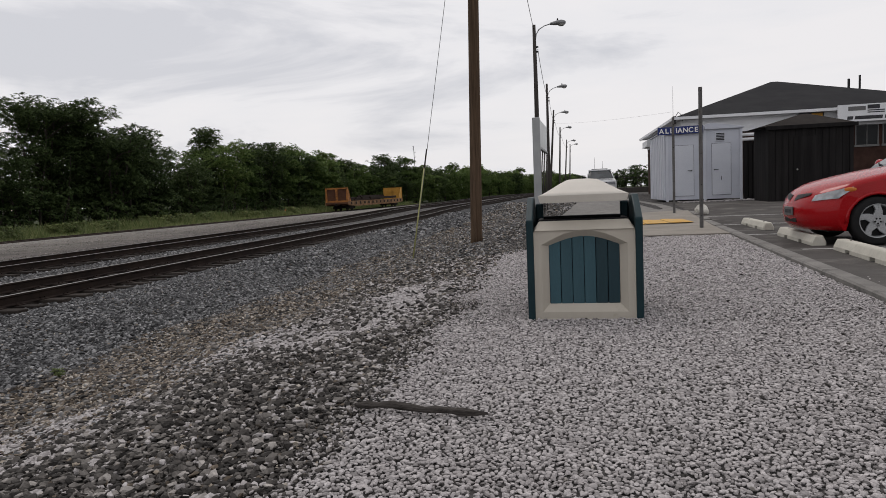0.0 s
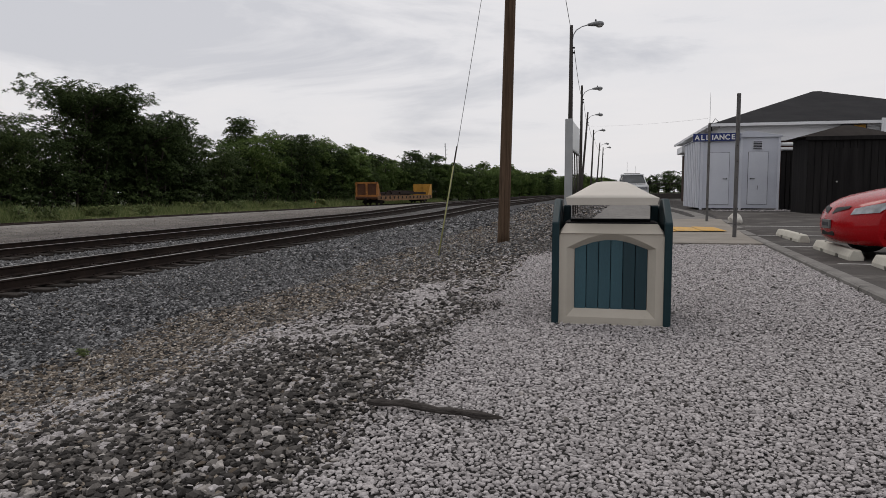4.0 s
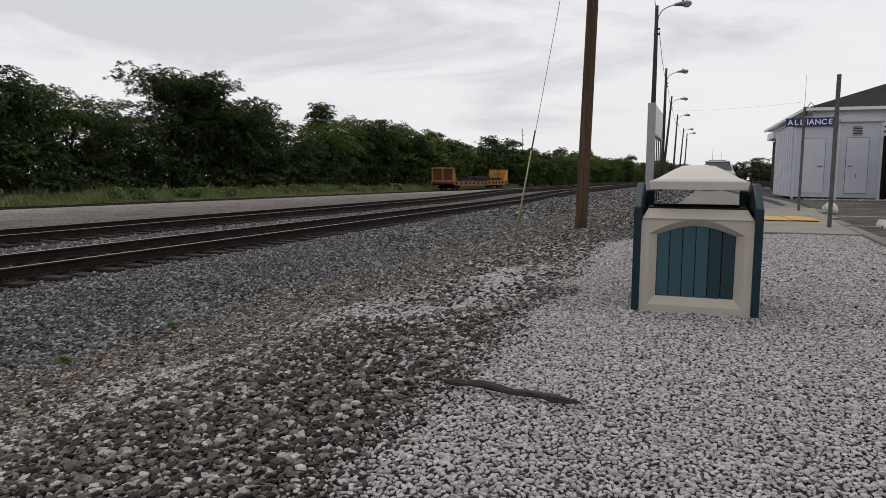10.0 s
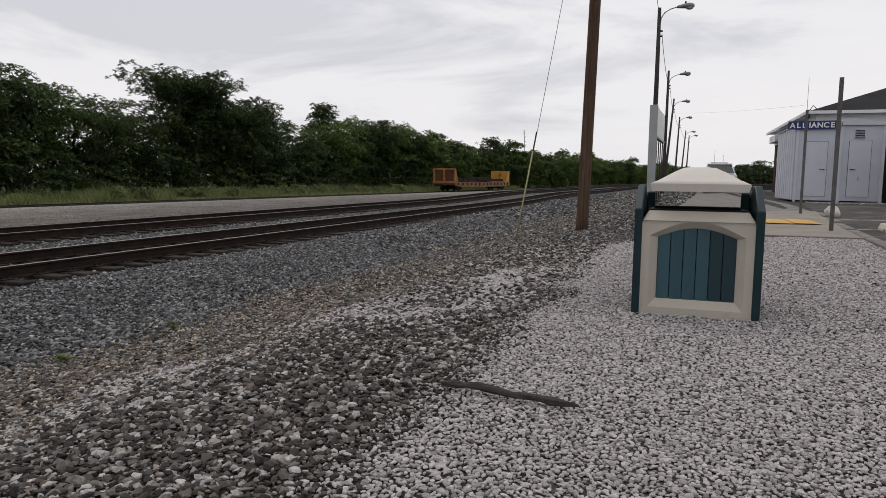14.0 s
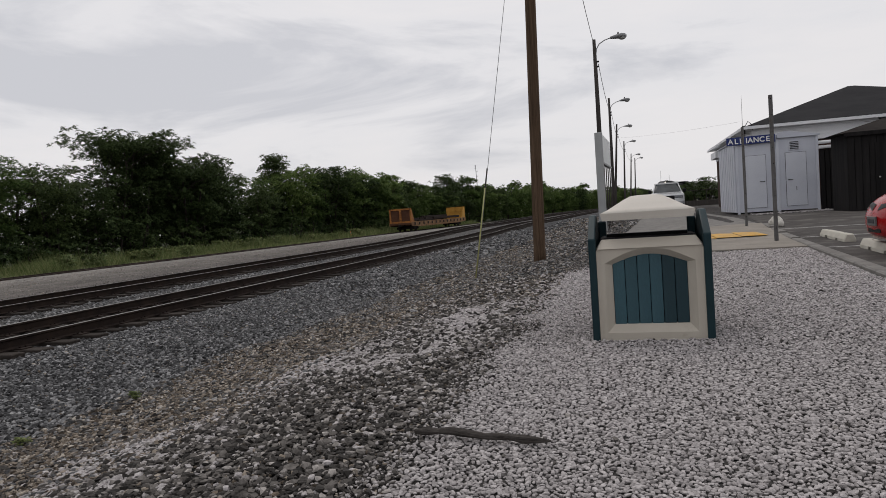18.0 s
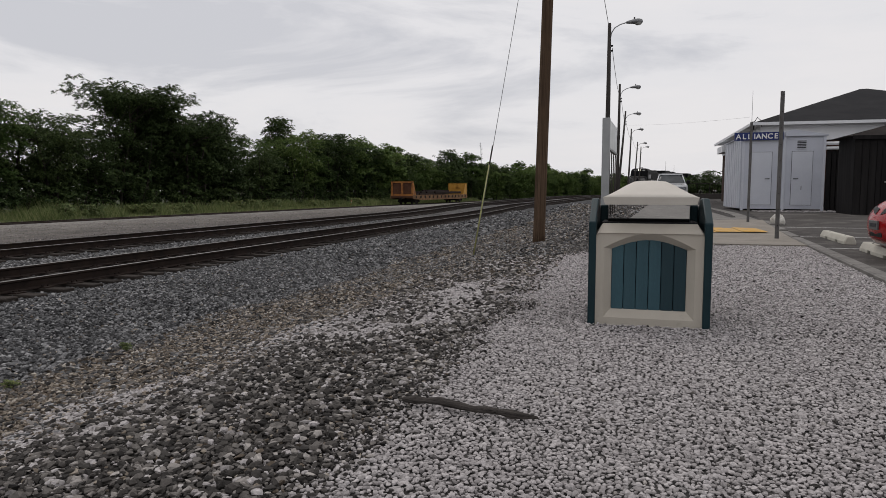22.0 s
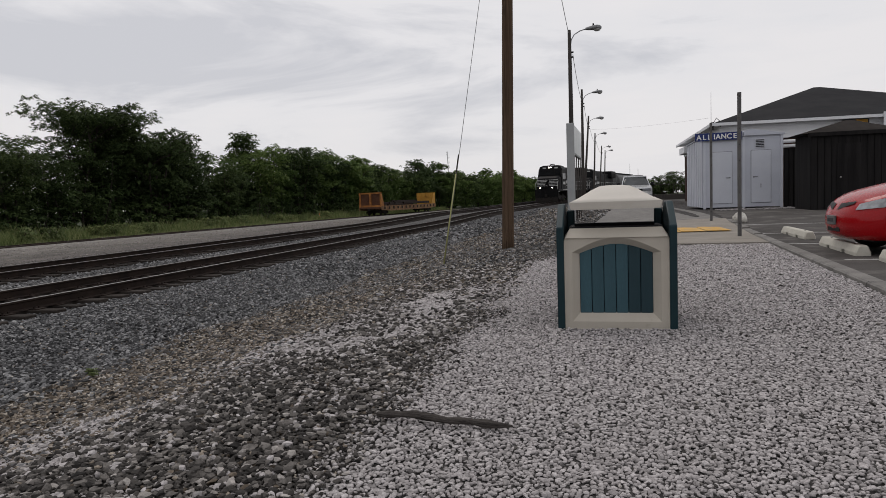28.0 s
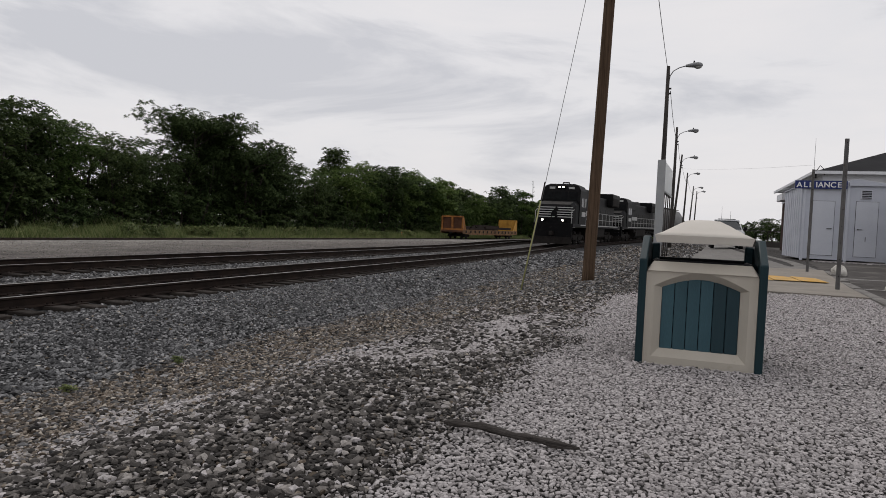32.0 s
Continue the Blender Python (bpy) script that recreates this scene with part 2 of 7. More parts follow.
M_ROOF = surface("dark_asphalt_shingles", (0.014, 0.014, 0.016), (0.024, 0.024, 0.026), 0.8, 0.92, 0, 0.4, 18, spec=0.12)
M_WHITE_WALL = surface("white_siding", (0.66, 0.67, 0.69), (0.74, 0.75, 0.77), 0.7, 0.6, 0, 0.1, 30, grime=(0.58, 0.58, 0.58), grime_at=0.7, contrast=0.35)
M_BRICK = surface("brown_brick", (0.034, 0.018, 0.015), (0.056, 0.031, 0.024), 3.0, 0.9, 0, 0.5, 30, spec=0.12)
M_WINDOW = dark_glass("window_glass", spec=0.12)
M_BLUE_SIGN = surface("blue_sign_enamel", (0.010, 0.022, 0.115), (0.014, 0.030, 0.145), 3.0, 0.35, 0, 0.04)
M_WHITE_PAINT = surface("white_paint", (0.70, 0.70, 0.70), (0.78, 0.78, 0.78), 3.0, 0.5, 0, 0.1)
M_CONCRETE = surface("pale_concrete", (0.21, 0.188, 0.160), (0.265, 0.24, 0.208), 1.5, 0.9, 0, 0.3, 60, grime=(0.18, 0.165, 0.145), grime_at=0.62)
M_KERB = surface("grey_kerb_concrete", (0.15, 0.142, 0.132), (0.21, 0.20, 0.186), 2.0, 0.92, 0, 0.4, 60, grime=(0.09, 0.086, 0.082), grime_at=0.6)
M_STOP = surface("cream_painted_concrete", (0.42, 0.40, 0.345), (0.52, 0.50, 0.435), 3.0, 0.8, 0, 0.3, 60, grime=(0.36, 0.34, 0.29), grime_at=0.63, contrast=0.35)
M_YELLOW = surface("worn_yellow_paint", (0.52, 0.28, 0.045), (0.60, 0.35, 0.075), 3.0, 0.75, 0, 0.3, 50, grime=(0.36, 0.29, 0.18), grime_at=0.56)
M_ASPHALT = surface("weathered_asphalt", (0.052, 0.047, 0.044), (0.092, 0.086, 0.081), 0.5, 0.93, 0, 0.5, 90, grime=(0.15, 0.14, 0.13), grime_at=0.58, spec=0.12)
M_LINE = surface("worn_white_line", (0.34, 0.33, 0.32), (0.50, 0.49, 0.48), 6.0, 0.8, 0, 0.2, 60, grime=(0.15, 0.145, 0.14), grime_at=0.55)
M_ROCK = surface("whitewashed_rock", (0.48, 0.46, 0.42), (0.62, 0.60, 0.55), 5.0, 0.9, 0, 0.6, 30)
M_CAR_RED = surface("red_car_paint", (0.30, 0.004, 0.007), (0.33, 0.005, 0.008), 2.0, 0.26, 0.0, 0, coat=0.25, spec=0.12, contrast=0.15)
M_TYRE = surface("tyre_rubber", (0.014, 0.014, 0.015), (0.022, 0.022, 0.022), 6.0, 0.85, 0, 0.3, spec=0.12)
M_RIM = surface("silver_alloy", (0.34, 0.35, 0.36), (0.40, 0.41, 0.42), 3.0, 0.35, 0.6, 0.03)
M_BLACK_TRIM = surface("black_trim", (0.010, 0.010, 0.011), (0.016, 0.016, 0.017), 4.0, 0.5, 0, 0.1, spec=0.12)
M_CAR_GLASS = dark_glass("car_glass", (0.03, 0.035, 0.038), 0.6)
M_LENS = surface("headlight_lens", (0.16, 0.17, 0.18), (0.36, 0.37, 0.39), 7.0, 0.12, 0.2, 0, coat=1.0, contrast=0.2)
M_AMBER = surface("amber_lens", (0.50, 0.14, 0.02), (0.58, 0.18, 0.03), 9.0, 0.15, 0, 0)
M_CAR_WHITE = surface("white_car_paint", (0.66, 0.67, 0.68), (0.70, 0.71, 0.72), 2.0, 0.3, 0, 0, coat=0.8)
M_LOCO = surface("black_locomotive_paint", (0.004, 0.004, 0.0045), (0.007, 0.007, 0.0075), 1.2, 0.55, 0, 0.15, 30, grime=(0.016, 0.015, 0.014), grime_at=0.60, spec=0.08)
# greyer than M_LOCO: sky reflected in the glossy hood sides, painted as base colour
M_LOCO_SIDE = surface("sky_sheen_black_hood", (0.010, 0.0098, 0.0095), (0.020, 0.019, 0.018), 1.2, 0.6, 0, 0.15, 30, grime=(0.036, 0.033, 0.030), grime_at=0.60, spec=0.1)
M_LOCO_GREY = surface("dusty_undergear", (0.014, 0.012, 0.011), (0.026, 0.023, 0.021), 2.0, 0.85, 0, 0.4, 20, spec=0.12)
M_LOCO_WHITE = surface("dull_white_stripe", (0.40, 0.40, 0.39), (0.48, 0.48, 0.47), 3.0, 0.5, 0, 0.05, grime=(0.22, 0.21, 0.20), grime_at=0.66)
M_TANK_GREY = surface("grey_hopper_paint", (0.10, 0.10, 0.10), (0.15, 0.15, 0.148), 0.8, 0.6, 0, 0.15, 20, grime=(0.16, 0.14, 0.12))
M_ORANGE = surface("faded_orange_paint", (0.30, 0.115, 0.028), (0.40, 0.17, 0.042), 1.0, 0.8, 0, 0.2, 20, grime=(0.10, 0.045, 0.025), grime_at=0.55)
M_YELLOW_CAR = surface("faded_yellow_paint", (0.40, 0.20, 0.03), (0.49, 0.26, 0.045), 1.0, 0.7, 0, 0.2, 20, grime=(0.26, 0.12, 0.03), grime_at=0.60)
M_CAR_RUST = surface("rusty_flatcar_frame", (0.070, 0.034, 0.022), (0.115, 0.056, 0.034), 1.0, 0.85, 0, 0.3, 20, spec=0.12)
M_SILL = surface("dull_orange_sill", (0.17, 0.095, 0.05), (0.25, 0.15, 0.08), 1.0, 0.85, 0, 0.3, 20, grime=(0.06, 0.034, 0.024), grime_at=0.55, spec=0.12)
M_CONE = surface("orange_cone", (0.62, 0.12, 0.02), (0.68, 0.15, 0.03), 4.0, 0.5, 0, 0)
M_BARK = surface("tree_bark", (0.036, 0.030, 0.026), (0.075, 0.064, 0.054), 3.0, 0.95, 0, 0.6, 20, stretch=(4, 4, 0.5), spec=0.12)
M_LEAF = leaf_material("sumac_leaves", (0.023, 0.0368, 0.01495), (0.04945, 0.0759, 0.02875), (0.092, 0.1288, 0.04945))
M_LEAF_PALE = leaf_material("pale_leaves", (0.050, 0.088, 0.027), (0.098, 0.150, 0.044), (0.160, 0.212, 0.075))
M_GRASS = leaf_material("long_grass", (0.075, 0.108, 0.042), (0.145, 0.182, 0.075), (0.245, 0.255, 0.130))
M_GLOW = glow_material("lit_headlight", (1.0, 0.93, 0.80), 9.0)
M_STONE_WHITE = stone_material("white_limestone", (0.0, (0.106, 0.09752, 0.0954)), (0.05, (0.2809, 0.2618, 0.2576)), (0.5, (0.3922, 0.3657, 0.3615)), (1.0, (0.5141, 0.4834, 0.4781)))
M_STONE_DARK = stone_material("dark_trap_rock", (0.0, (0.0192, 0.0174, 0.0162)), (0.5, (0.072, 0.0654, 0.06)), (0.85, (0.1704, 0.156, 0.144)), (1.0, (0.408, 0.378, 0.354)))
M_STONE_BALLAST = stone_material("grey_ballast", (0.0, (0.02006, 0.02065, 0.02183)), (0.5, (0.09912, 0.09912, 0.1015)), (0.85, (0.2065, 0.2053, 0.2077)), (1.0, (0.354, 0.3516, 0.3516)))
M_STONE_BROWN = stone_material("brown_dirty_stone", (0.0, (0.0391, 0.0299, 0.02185)), (0.5, (0.1518, 0.1219, 0.0943)), (0.85, (0.3013, 0.2576, 0.2093)), (1.0, (0.506, 0.46, 0.4025)))


def ground_material():
    """Strips of gravel, rubble, dirt and ballast that run along the line, with ragged borders."""
    m, nt, b = nodes_of("gravel_dirt_and_gap_shade")
    co = nt.nodes.new("ShaderNodeTexCoord")
    sep = nt.nodes.new("ShaderNodeSeparateXYZ")
    nt.links.new(co.outputs["Object"], sep.inputs["Vector"])
    wob = noise_of(nt, 0.9, 6.0, 0.6)
    add = nt.nodes.new("ShaderNodeMath")
    add.operation = "MULTIPLY_ADD"
    nt.links.new(wob, add.inputs[0])
    add.inputs[1].default_value = 1.6

    def math_node(op, a, b):
        n = nt.nodes.new("ShaderNodeMath")
        n.operation = op
        for k, v in enumerate((a, b)):
            if isinstance(v, (int, float)):
                n.inputs[k].default_value = v
            else:
                nt.links.new(v, n.inputs[k])
        return n.outputs[0]
    # the strips swing east with the line
    run = math_node("MAXIMUM", math_node("SUBTRACT", sep.outputs["Y"], 35.0), 0.0)
    bend = math_node("MINIMUM", run, 100.0)
    shift = math_node("ADD", math_node("MULTIPLY", math_node("MULTIPLY", bend, bend), 0.0013), math_node("MULTIPLY", math_node("SUBTRACT", run, bend), 0.26))
    nt.links.new(math_node("SUBTRACT", sep.outputs["X"], shift), add.inputs[2])
    lo, hi = -42.0, 8.0
    mp = nt.nodes.new("ShaderNodeMapRange")
    mp.inputs["From Min"].default_value, mp.inputs["From Max"].default_value = lo + 0.8, hi + 0.8
    nt.links.new(add.outputs[0], mp.inputs["Value"])
    at = lambda x: (x - lo) / (hi - lo)
    # the last stop, under white gravel, is dimmed as painted shade between the stones
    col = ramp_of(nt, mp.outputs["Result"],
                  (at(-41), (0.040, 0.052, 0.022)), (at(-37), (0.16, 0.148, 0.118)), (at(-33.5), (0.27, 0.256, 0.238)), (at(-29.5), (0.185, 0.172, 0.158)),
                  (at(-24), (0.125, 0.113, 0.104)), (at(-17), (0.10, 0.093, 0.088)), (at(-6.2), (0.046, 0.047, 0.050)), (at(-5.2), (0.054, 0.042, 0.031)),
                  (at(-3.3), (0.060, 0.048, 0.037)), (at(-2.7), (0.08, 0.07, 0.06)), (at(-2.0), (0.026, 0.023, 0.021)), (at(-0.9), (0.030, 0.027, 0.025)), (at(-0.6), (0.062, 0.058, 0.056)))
    vor = nt.nodes.new("ShaderNodeTexVoronoi")
    vor.inputs["Scale"].default_value = 22.0
    nt.links.new(co.outputs["Object"], vor.inputs["Vector"])
    col = mixrgb(nt, 1.0, col, ramp_of(nt, vor.outputs["Color"], (0.1, 0.62), (0.9, 1.3)), "MULTIPLY")
    col = mixrgb(nt, 1.0, col, ramp_of(nt, noise_of(nt, 0.5, 10.0, 0.78), (0.32, 0.55), (0.68, 1.5)), "MULTIPLY")
    col = mixrgb(nt, 1.0, col, ramp_of(nt, noise_of(nt, 3.0, 8.0, 0.85), (0.3, 0.5), (0.7, 1.5)), "MULTIPLY")
    nt.links.new(col, b.inputs["Base Color"])
    b.inputs["Roughness"].default_value = 0.95
    b.inputs["Specular IOR Level"].default_value = 0.2
    bump_of(nt, b, vor.outputs["Distance"], 1.0, 0.03)
    return m


M_GROUND = ground_material()


# ---- building helpers ----
def box(bm, x0, x1, y0, y1, z0, z1, bevel=0.0, segments=1):
    r = bmesh.ops.create_cube(bm, size=1.0)
    vs = r["verts"]
    for v in vs:
        v.co = Vector((x0 if v.co.x < 0 else x1, y0 if v.co.y < 0 else y1, z0 if v.co.z < 0 else z1))
    if bevel:
        es = {e for v in vs for e in v.link_edges}
        bmesh.ops.bevel(bm, geom=list(es), offset=bevel, segments=segments, affect="EDGES", profile=0.5)
    return bm


def rod(bm, p0, p1, r0, r1=None, n=10, caps=True):
    r1 = r0 if r1 is None else r1
    p0, p1 = Vector(p0), Vector(p1)
    q = (p1 - p0).to_track_quat("Z", "Y").to_matrix()
    rings = []
    for p, r in ((p0, r0), (p1, r1)):
        rings.append([bm.verts.new(p + q @ Vector((r * math.cos(2 * math.pi * i / n), r * math.sin(2 * math.pi * i / n), 0))) for i in range(n)])
    for i in range(n):
        j = (i + 1) % n
        f = bm.faces.new((rings[0][i], rings[0][j], rings[1][j], rings[1][i]))
        f.smooth = n > 6
    if caps:
        bm.faces.new(rings[0][::-1])
        bm.faces.new(rings[1])
    return bm


def tube(bm, pts, radii, n=8):
    """A bent round bar through points."""
    rings = []
    pts = [Vector(p) for p in pts]
    for i, p in enumerate(pts):
        d = (pts[min(i + 1, len(pts) - 1)] - pts[max(i - 1, 0)]).normalized()
        q = d.to_track_quat("Z", "Y").to_matrix()
        r = radii[i] if isinstance(radii, (list, tuple)) else radii
        rings.append([bm.verts.new(p + q @ Vector((r * math.cos(2 * math.pi * k / n), r * math.sin(2 * math.pi * k / n), 0))) for k in range(n)])
    for a, b in zip(rings, rings[1:]):
        # match the rings so that the bar does not twist
        s = min(range(n), key=lambda k: (b[k].co - a[0].co).length)
        for k in range(n):
            f = bm.faces.new((a[k], a[(k + 1) % n], b[(k + 1 + s) % n], b[(k + s) % n]))
            f.smooth = True
    bm.faces.new(rings[0][::-1])
    bm.faces.new(rings[-1])
    return bm


def prism(bm, outline, axis, a, b, bevel=0.0):
    """An outline of (u, v) pushed along an axis from a to b. axis x: u is y, v is z; axis y: u is x, v is z; axis z: u is x, v is y."""
    def at(u, v, w):
        return {"x": (w, u, v), "y": (u, w, v), "z": (u, v, w)}[axis]
    v0 = [bm.verts.new(at(u, v, a)) for u, v in outline]
    v1 = [bm.verts.new(at(u, v, b)) for u, v in outline]
    n = len(outline)
    fs = [bm.faces.new(v0), bm.faces.new(v1[::-1])]
    for i in range(n):
        fs.append(bm.faces.new((v0[i], v1[i], v1[(i + 1) % n], v0[(i + 1) % n])))
    bmesh.ops.recalc_face_normals(bm, faces=fs)
    if bevel:
        es = {e for f in fs for e in f.edges}
        bmesh.ops.bevel(bm, geom=list(es), offset=bevel, segments=2, affect="EDGES", profile=0.5)
    return bm


def mesh_of(name, bm, material):
    me = bpy.data.meshes.new(name)
    bmesh.ops.recalc_face_normals(bm, faces=bm.faces[:])
    bm.to_mesh(me)
    bm.free()
    me.materials.append(material)
    return me


def part(name, bm, material, parent, label=""):
    ob = new(name, mesh_of(name, bm, material))
    ob.parent = parent
    if label:
        ob["label"] = label
    return ob


def thing(name, m, label, category, group="", kind=""):
    """An Empty at a thing's base that carries its parts."""
    ob = new(name)
    ob.empty_display_size = 0.2
    ob.matrix_world = m
    return tagged(ob, label, category, group, kind)


def single(name, bm, material, m, label, category="", group="", kind=""):
    ob = new(name, mesh_of(name, bm, material))
    ob.matrix_world = m
    return tagged(ob, label, category, group, kind)


def BM():
    return bmesh.new()


def smooth01(a, b, x):
    t = min(max((x - a) / (b - a), 0.0), 1.0)
    return t * t * (3 - 2 * t)


# ---- the lie of the land ----
TRACK_X, TRACK2_X = -9.59, -14.43


def line_shift(y):
    """How far the line has swung to the east at y: straight, then a long curve, then straight again."""
    if y < 35:
        return 0.0
    if y < 135:
        return 0.0013 * (y - 35) ** 2
    return 13.0 + 0.26 * (y - 135)


def rail_z(y):
    return -0.42 + 0.30 * smooth01(38, 60, y) + 0.42 * smooth01(60, 105, y)


def ground_z(x, y):
    """Height of the ground sheet: level gravel, a dip, the ballast bed, then lower ground beyond the tracks."""
    u = x - line_shift(y)
    rise = 0.2 * smooth01(13, 25, y) * smooth01(0.0, 3.0, u) + (0.30 * smooth01(38, 60, y) + 0.42 * smooth01(60, 105, y)) * smooth01(-20, -16, u) * (1 - smooth01(-4, 4, u)) + 0.25 * smooth01(38, 100, y) * smooth01(-2, 4, u)
    if u > -0.8:
        z = 0.0
    elif u > -5.0:
        z = -0.78 * smooth01(-0.8, -5.6, u)
    elif u > -7.9:
        z = -0.78 * smooth01(-0.8, -5.6, u) + 0.13 * smooth01(-5.4, -7.9, u)
    elif u > -16.2:
        z = -0.65
    else:
        z = -0.65 - 0.35 * smooth01(-16.2, -24, u)
    z += rise
    if y < 60 and u < -0.5:
        z += 0.035 * noise.noise(Vector((x * 0.8, y * 0.8, 0.0))) * (1 - smooth01(-7.5, -8.1, u)) * smooth01(-0.5, -1.2, u)
    return z


def axis_steps(*spans):
    out = []
    for a, b, s in spans:
        out += list(np.arange(a, b - 1e-6, s))
    return out + [spans[-1][1]]


def sheet(name, xs, ys, zf, material):
    verts = [(x, y, zf(x, y)) for y in ys for x in xs]
    n = len(xs)
    faces = [(j * n + i, j * n + i + 1, (j + 1) * n + i + 1, (j + 1) * n + i) for j in range(len(ys) - 1) for i in range(n - 1)]
    me = bpy.data.meshes.new(name)
    me.from_pydata(verts, [], faces)
    me.polygons.foreach_set("use_smooth", [True] * len(me.polygons))
    me.materials.append(material)
    return new(name, me)


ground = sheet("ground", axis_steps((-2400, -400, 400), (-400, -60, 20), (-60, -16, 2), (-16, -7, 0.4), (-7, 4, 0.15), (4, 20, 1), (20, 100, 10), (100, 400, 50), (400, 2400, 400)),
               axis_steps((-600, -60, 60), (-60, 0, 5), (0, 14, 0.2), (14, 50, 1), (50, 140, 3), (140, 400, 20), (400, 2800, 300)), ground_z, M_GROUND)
tagged(ground, "level ground of gravel, dirt and railway ballast", "ground", kind="structure")


# ---- paved ground ----
def paved(name, x0, x1, y0, y1, lift, material, label, category, step=1.0):
    xs = list(np.linspace(x0, x1, max(2, int((x1 - x0) / step) + 1)))
    ys = list(np.linspace(y0, y1, max(2, int((y1 - y0) / step) + 1)))
    ob = sheet(name, xs, ys, lambda x, y: ground_z(x, y) + lift, material)
    return tagged(ob, label, category, kind="structure")


def kerb_x(y):
    """West side of the kerb, which runs a little askew to the line."""
    return 2.24 + 0.075 * (y - 5.29)


def slanted(name, left, x1, y0, y1, lift, material, label, category):
    us, ys = list(np.linspace(0, 1, 40) ** 1.6), list(np.linspace(y0, y1, int((y1 - y0) / 0.8) + 2))
    verts, faces = [], []
    for y in ys:
        for u in us:
            x = left(y) + (x1 - left(y)) * u
            verts.append((x, y, ground_z(x, y) + lift))
    n = len(us)
    for j in range(len(ys) - 1):
        for i in range(n - 1):
            faces.append((j * n + i, j * n + i + 1, (j + 1) * n + i + 1, (j + 1) * n + i))
    me = bpy.data.meshes.new(name)
    me.from_pydata(verts, [], faces)
    me.materials.append(material)
    return tagged(new(name, me), label, category, kind="structure")


slanted("car_park", lambda y: kerb_x(y) + 0.10, 60, -12, 12.4, 0.006, M_ASPHALT, "weathered grey asphalt of the car park", "road")
slanted("road", lambda y: kerb_x(y) + 0.02, 60, 12.4, 60, 0.006, M_ASPHALT, "weathered grey asphalt in front of the sheds", "road")
paved("driveway", -0.2, 3.3, 19.9, 95, 0.006, M_KERB, "pale worn concrete drive along the line", "road", 0.8)


def parking_lines():
    for y in (9.25, 12.0, 14.75, 17.5, 6.5):
        xs = list(np.linspace(2.95, 8.2, 12))
        ob = sheet("parking_line", xs, [y - 0.05, y + 0.05], lambda x, y: ground_z(x, y) + 0.010, M_LINE)
        tagged(ob, "worn white parking line on asphalt", "road marking", "parking lines", "structure")


parking_lines()


def concrete_pad():
    pad = slanted("pavement", lambda y: kerb_x(y) + 0.03, -0.2, 12.35, 19.9, 0.03, M_CONCRETE, "pale concrete pad beside the gravel", "pavement")
    bm = BM()
    box(bm, -0.2, 2.79, 12.27, 12.35, -0.06, 0.032, 0.008)
    part("edge", bm, M_CONCRETE, pad)
    for i in range(5):
        bm = BM()
        x0 = 0.22 + i * 0.5
        z = ground_z(x0 + 0.25, 16.5) + 0.032
        box(bm, x0, x0 + 0.49, 15.3, 17.0, z, z + 0.006)
        part("warning_tile", bm, M_YELLOW, pad, "worn yellow tactile tile")


concrete_pad()


def kerb():
    """A low concrete kerb in lengths between the gravel and the car park."""
    k = thing("kerb", pose(0, 0, 0), "weathered grey concrete kerb beside white gravel", "kerb", kind="structure")
    ys = [-6 + i * 1.83 for i in range(15)]
    for a, b in zip(ys, ys[1:]):
        bm = BM()
        xa, xb = kerb_x(a), kerb_x(b)
        za = ground_z(xa + 0.1, (a + b) / 2)
        v = []
        for y, xx in ((a + 0.006, xa), (b - 0.006, xb)):
            v.append([bm.verts.new((xx + dx, y, za + z)) for dx, z in ((0, -0.08), (0, 0.035), (0.02, 0.05), (0.15, 0.05), (0.17, 0.035), (0.17, -0.08))])
        for i in range(6):
            j = (i + 1) % 6
            bm.faces.new((v[0][i], v[0][j], v[1][j], v[1][i]))
        bm.faces.new(v[0])
        bm.faces.new(v[1][::-1])
        part("kerb_stone", bm, M_KERB, k)


kerb()


def wheel_stop(m):
    t = thing("wheel_stop", m, "cream painted concrete wheel stop on asphalt", "wheel stop", "wheel stops along the kerb")
    bm = BM()
    w, h, L = 0.095, 0.135, 1.0
    prof = [(-w, 0.0), (-w, 0.045), (-w * 0.62, h - 0.012), (-w * 0.5, h), (w * 0.5, h), (w * 0.62, h - 0.012), (w, 0.045), (w, 0.0)]
    cuts = [-L, -L + 0.03, -0.50, -0.499, -0.341, -0.34, 0.34, 0.341, 0.499, 0.50, L - 0.03, L]
    rows = []
    for y in cuts:
        end = abs(abs(y) - L) < 1e-6
        slot = 0.34 <= abs(y) <= 0.5 and not abs(abs(y) - 0.5) < 1e-6 and not abs(abs(y) - 0.34) < 1e-6
        rows.append([bm.verts.new((u * (0.82 if end else 1), y, (max(v, 0.045) if slot else v) * (0.9 if end else 1))) for u, v in prof])
    for a, b in zip(rows, rows[1:]):
        for i in range(len(prof) - 1):
            bm.faces.new((a[i], a[i + 1], b[i + 1], b[i]))
        bm.faces.new((a[-1], a[0], b[0], b[-1]))
    bm.faces.new(rows[0])
    bm.faces.new(rows[-1][::-1])
    bmesh.ops.remove_doubles(bm, verts=bm.verts[:], dist=0.0004)
    part("block", bm, M_STOP, t)
    for y in (-0.62, 0.62):
        bm = BM()
        rod(bm, (0, y, h - 0.01), (0, y, h + 0.006), 0.014, 0.012, 8)
        part("anchor_bolt", bm, M_RAIL_SIDE, t)
    return t


stop = wheel_stop(pose(3.38, 10.70, 0.008, 0, 0, -4))
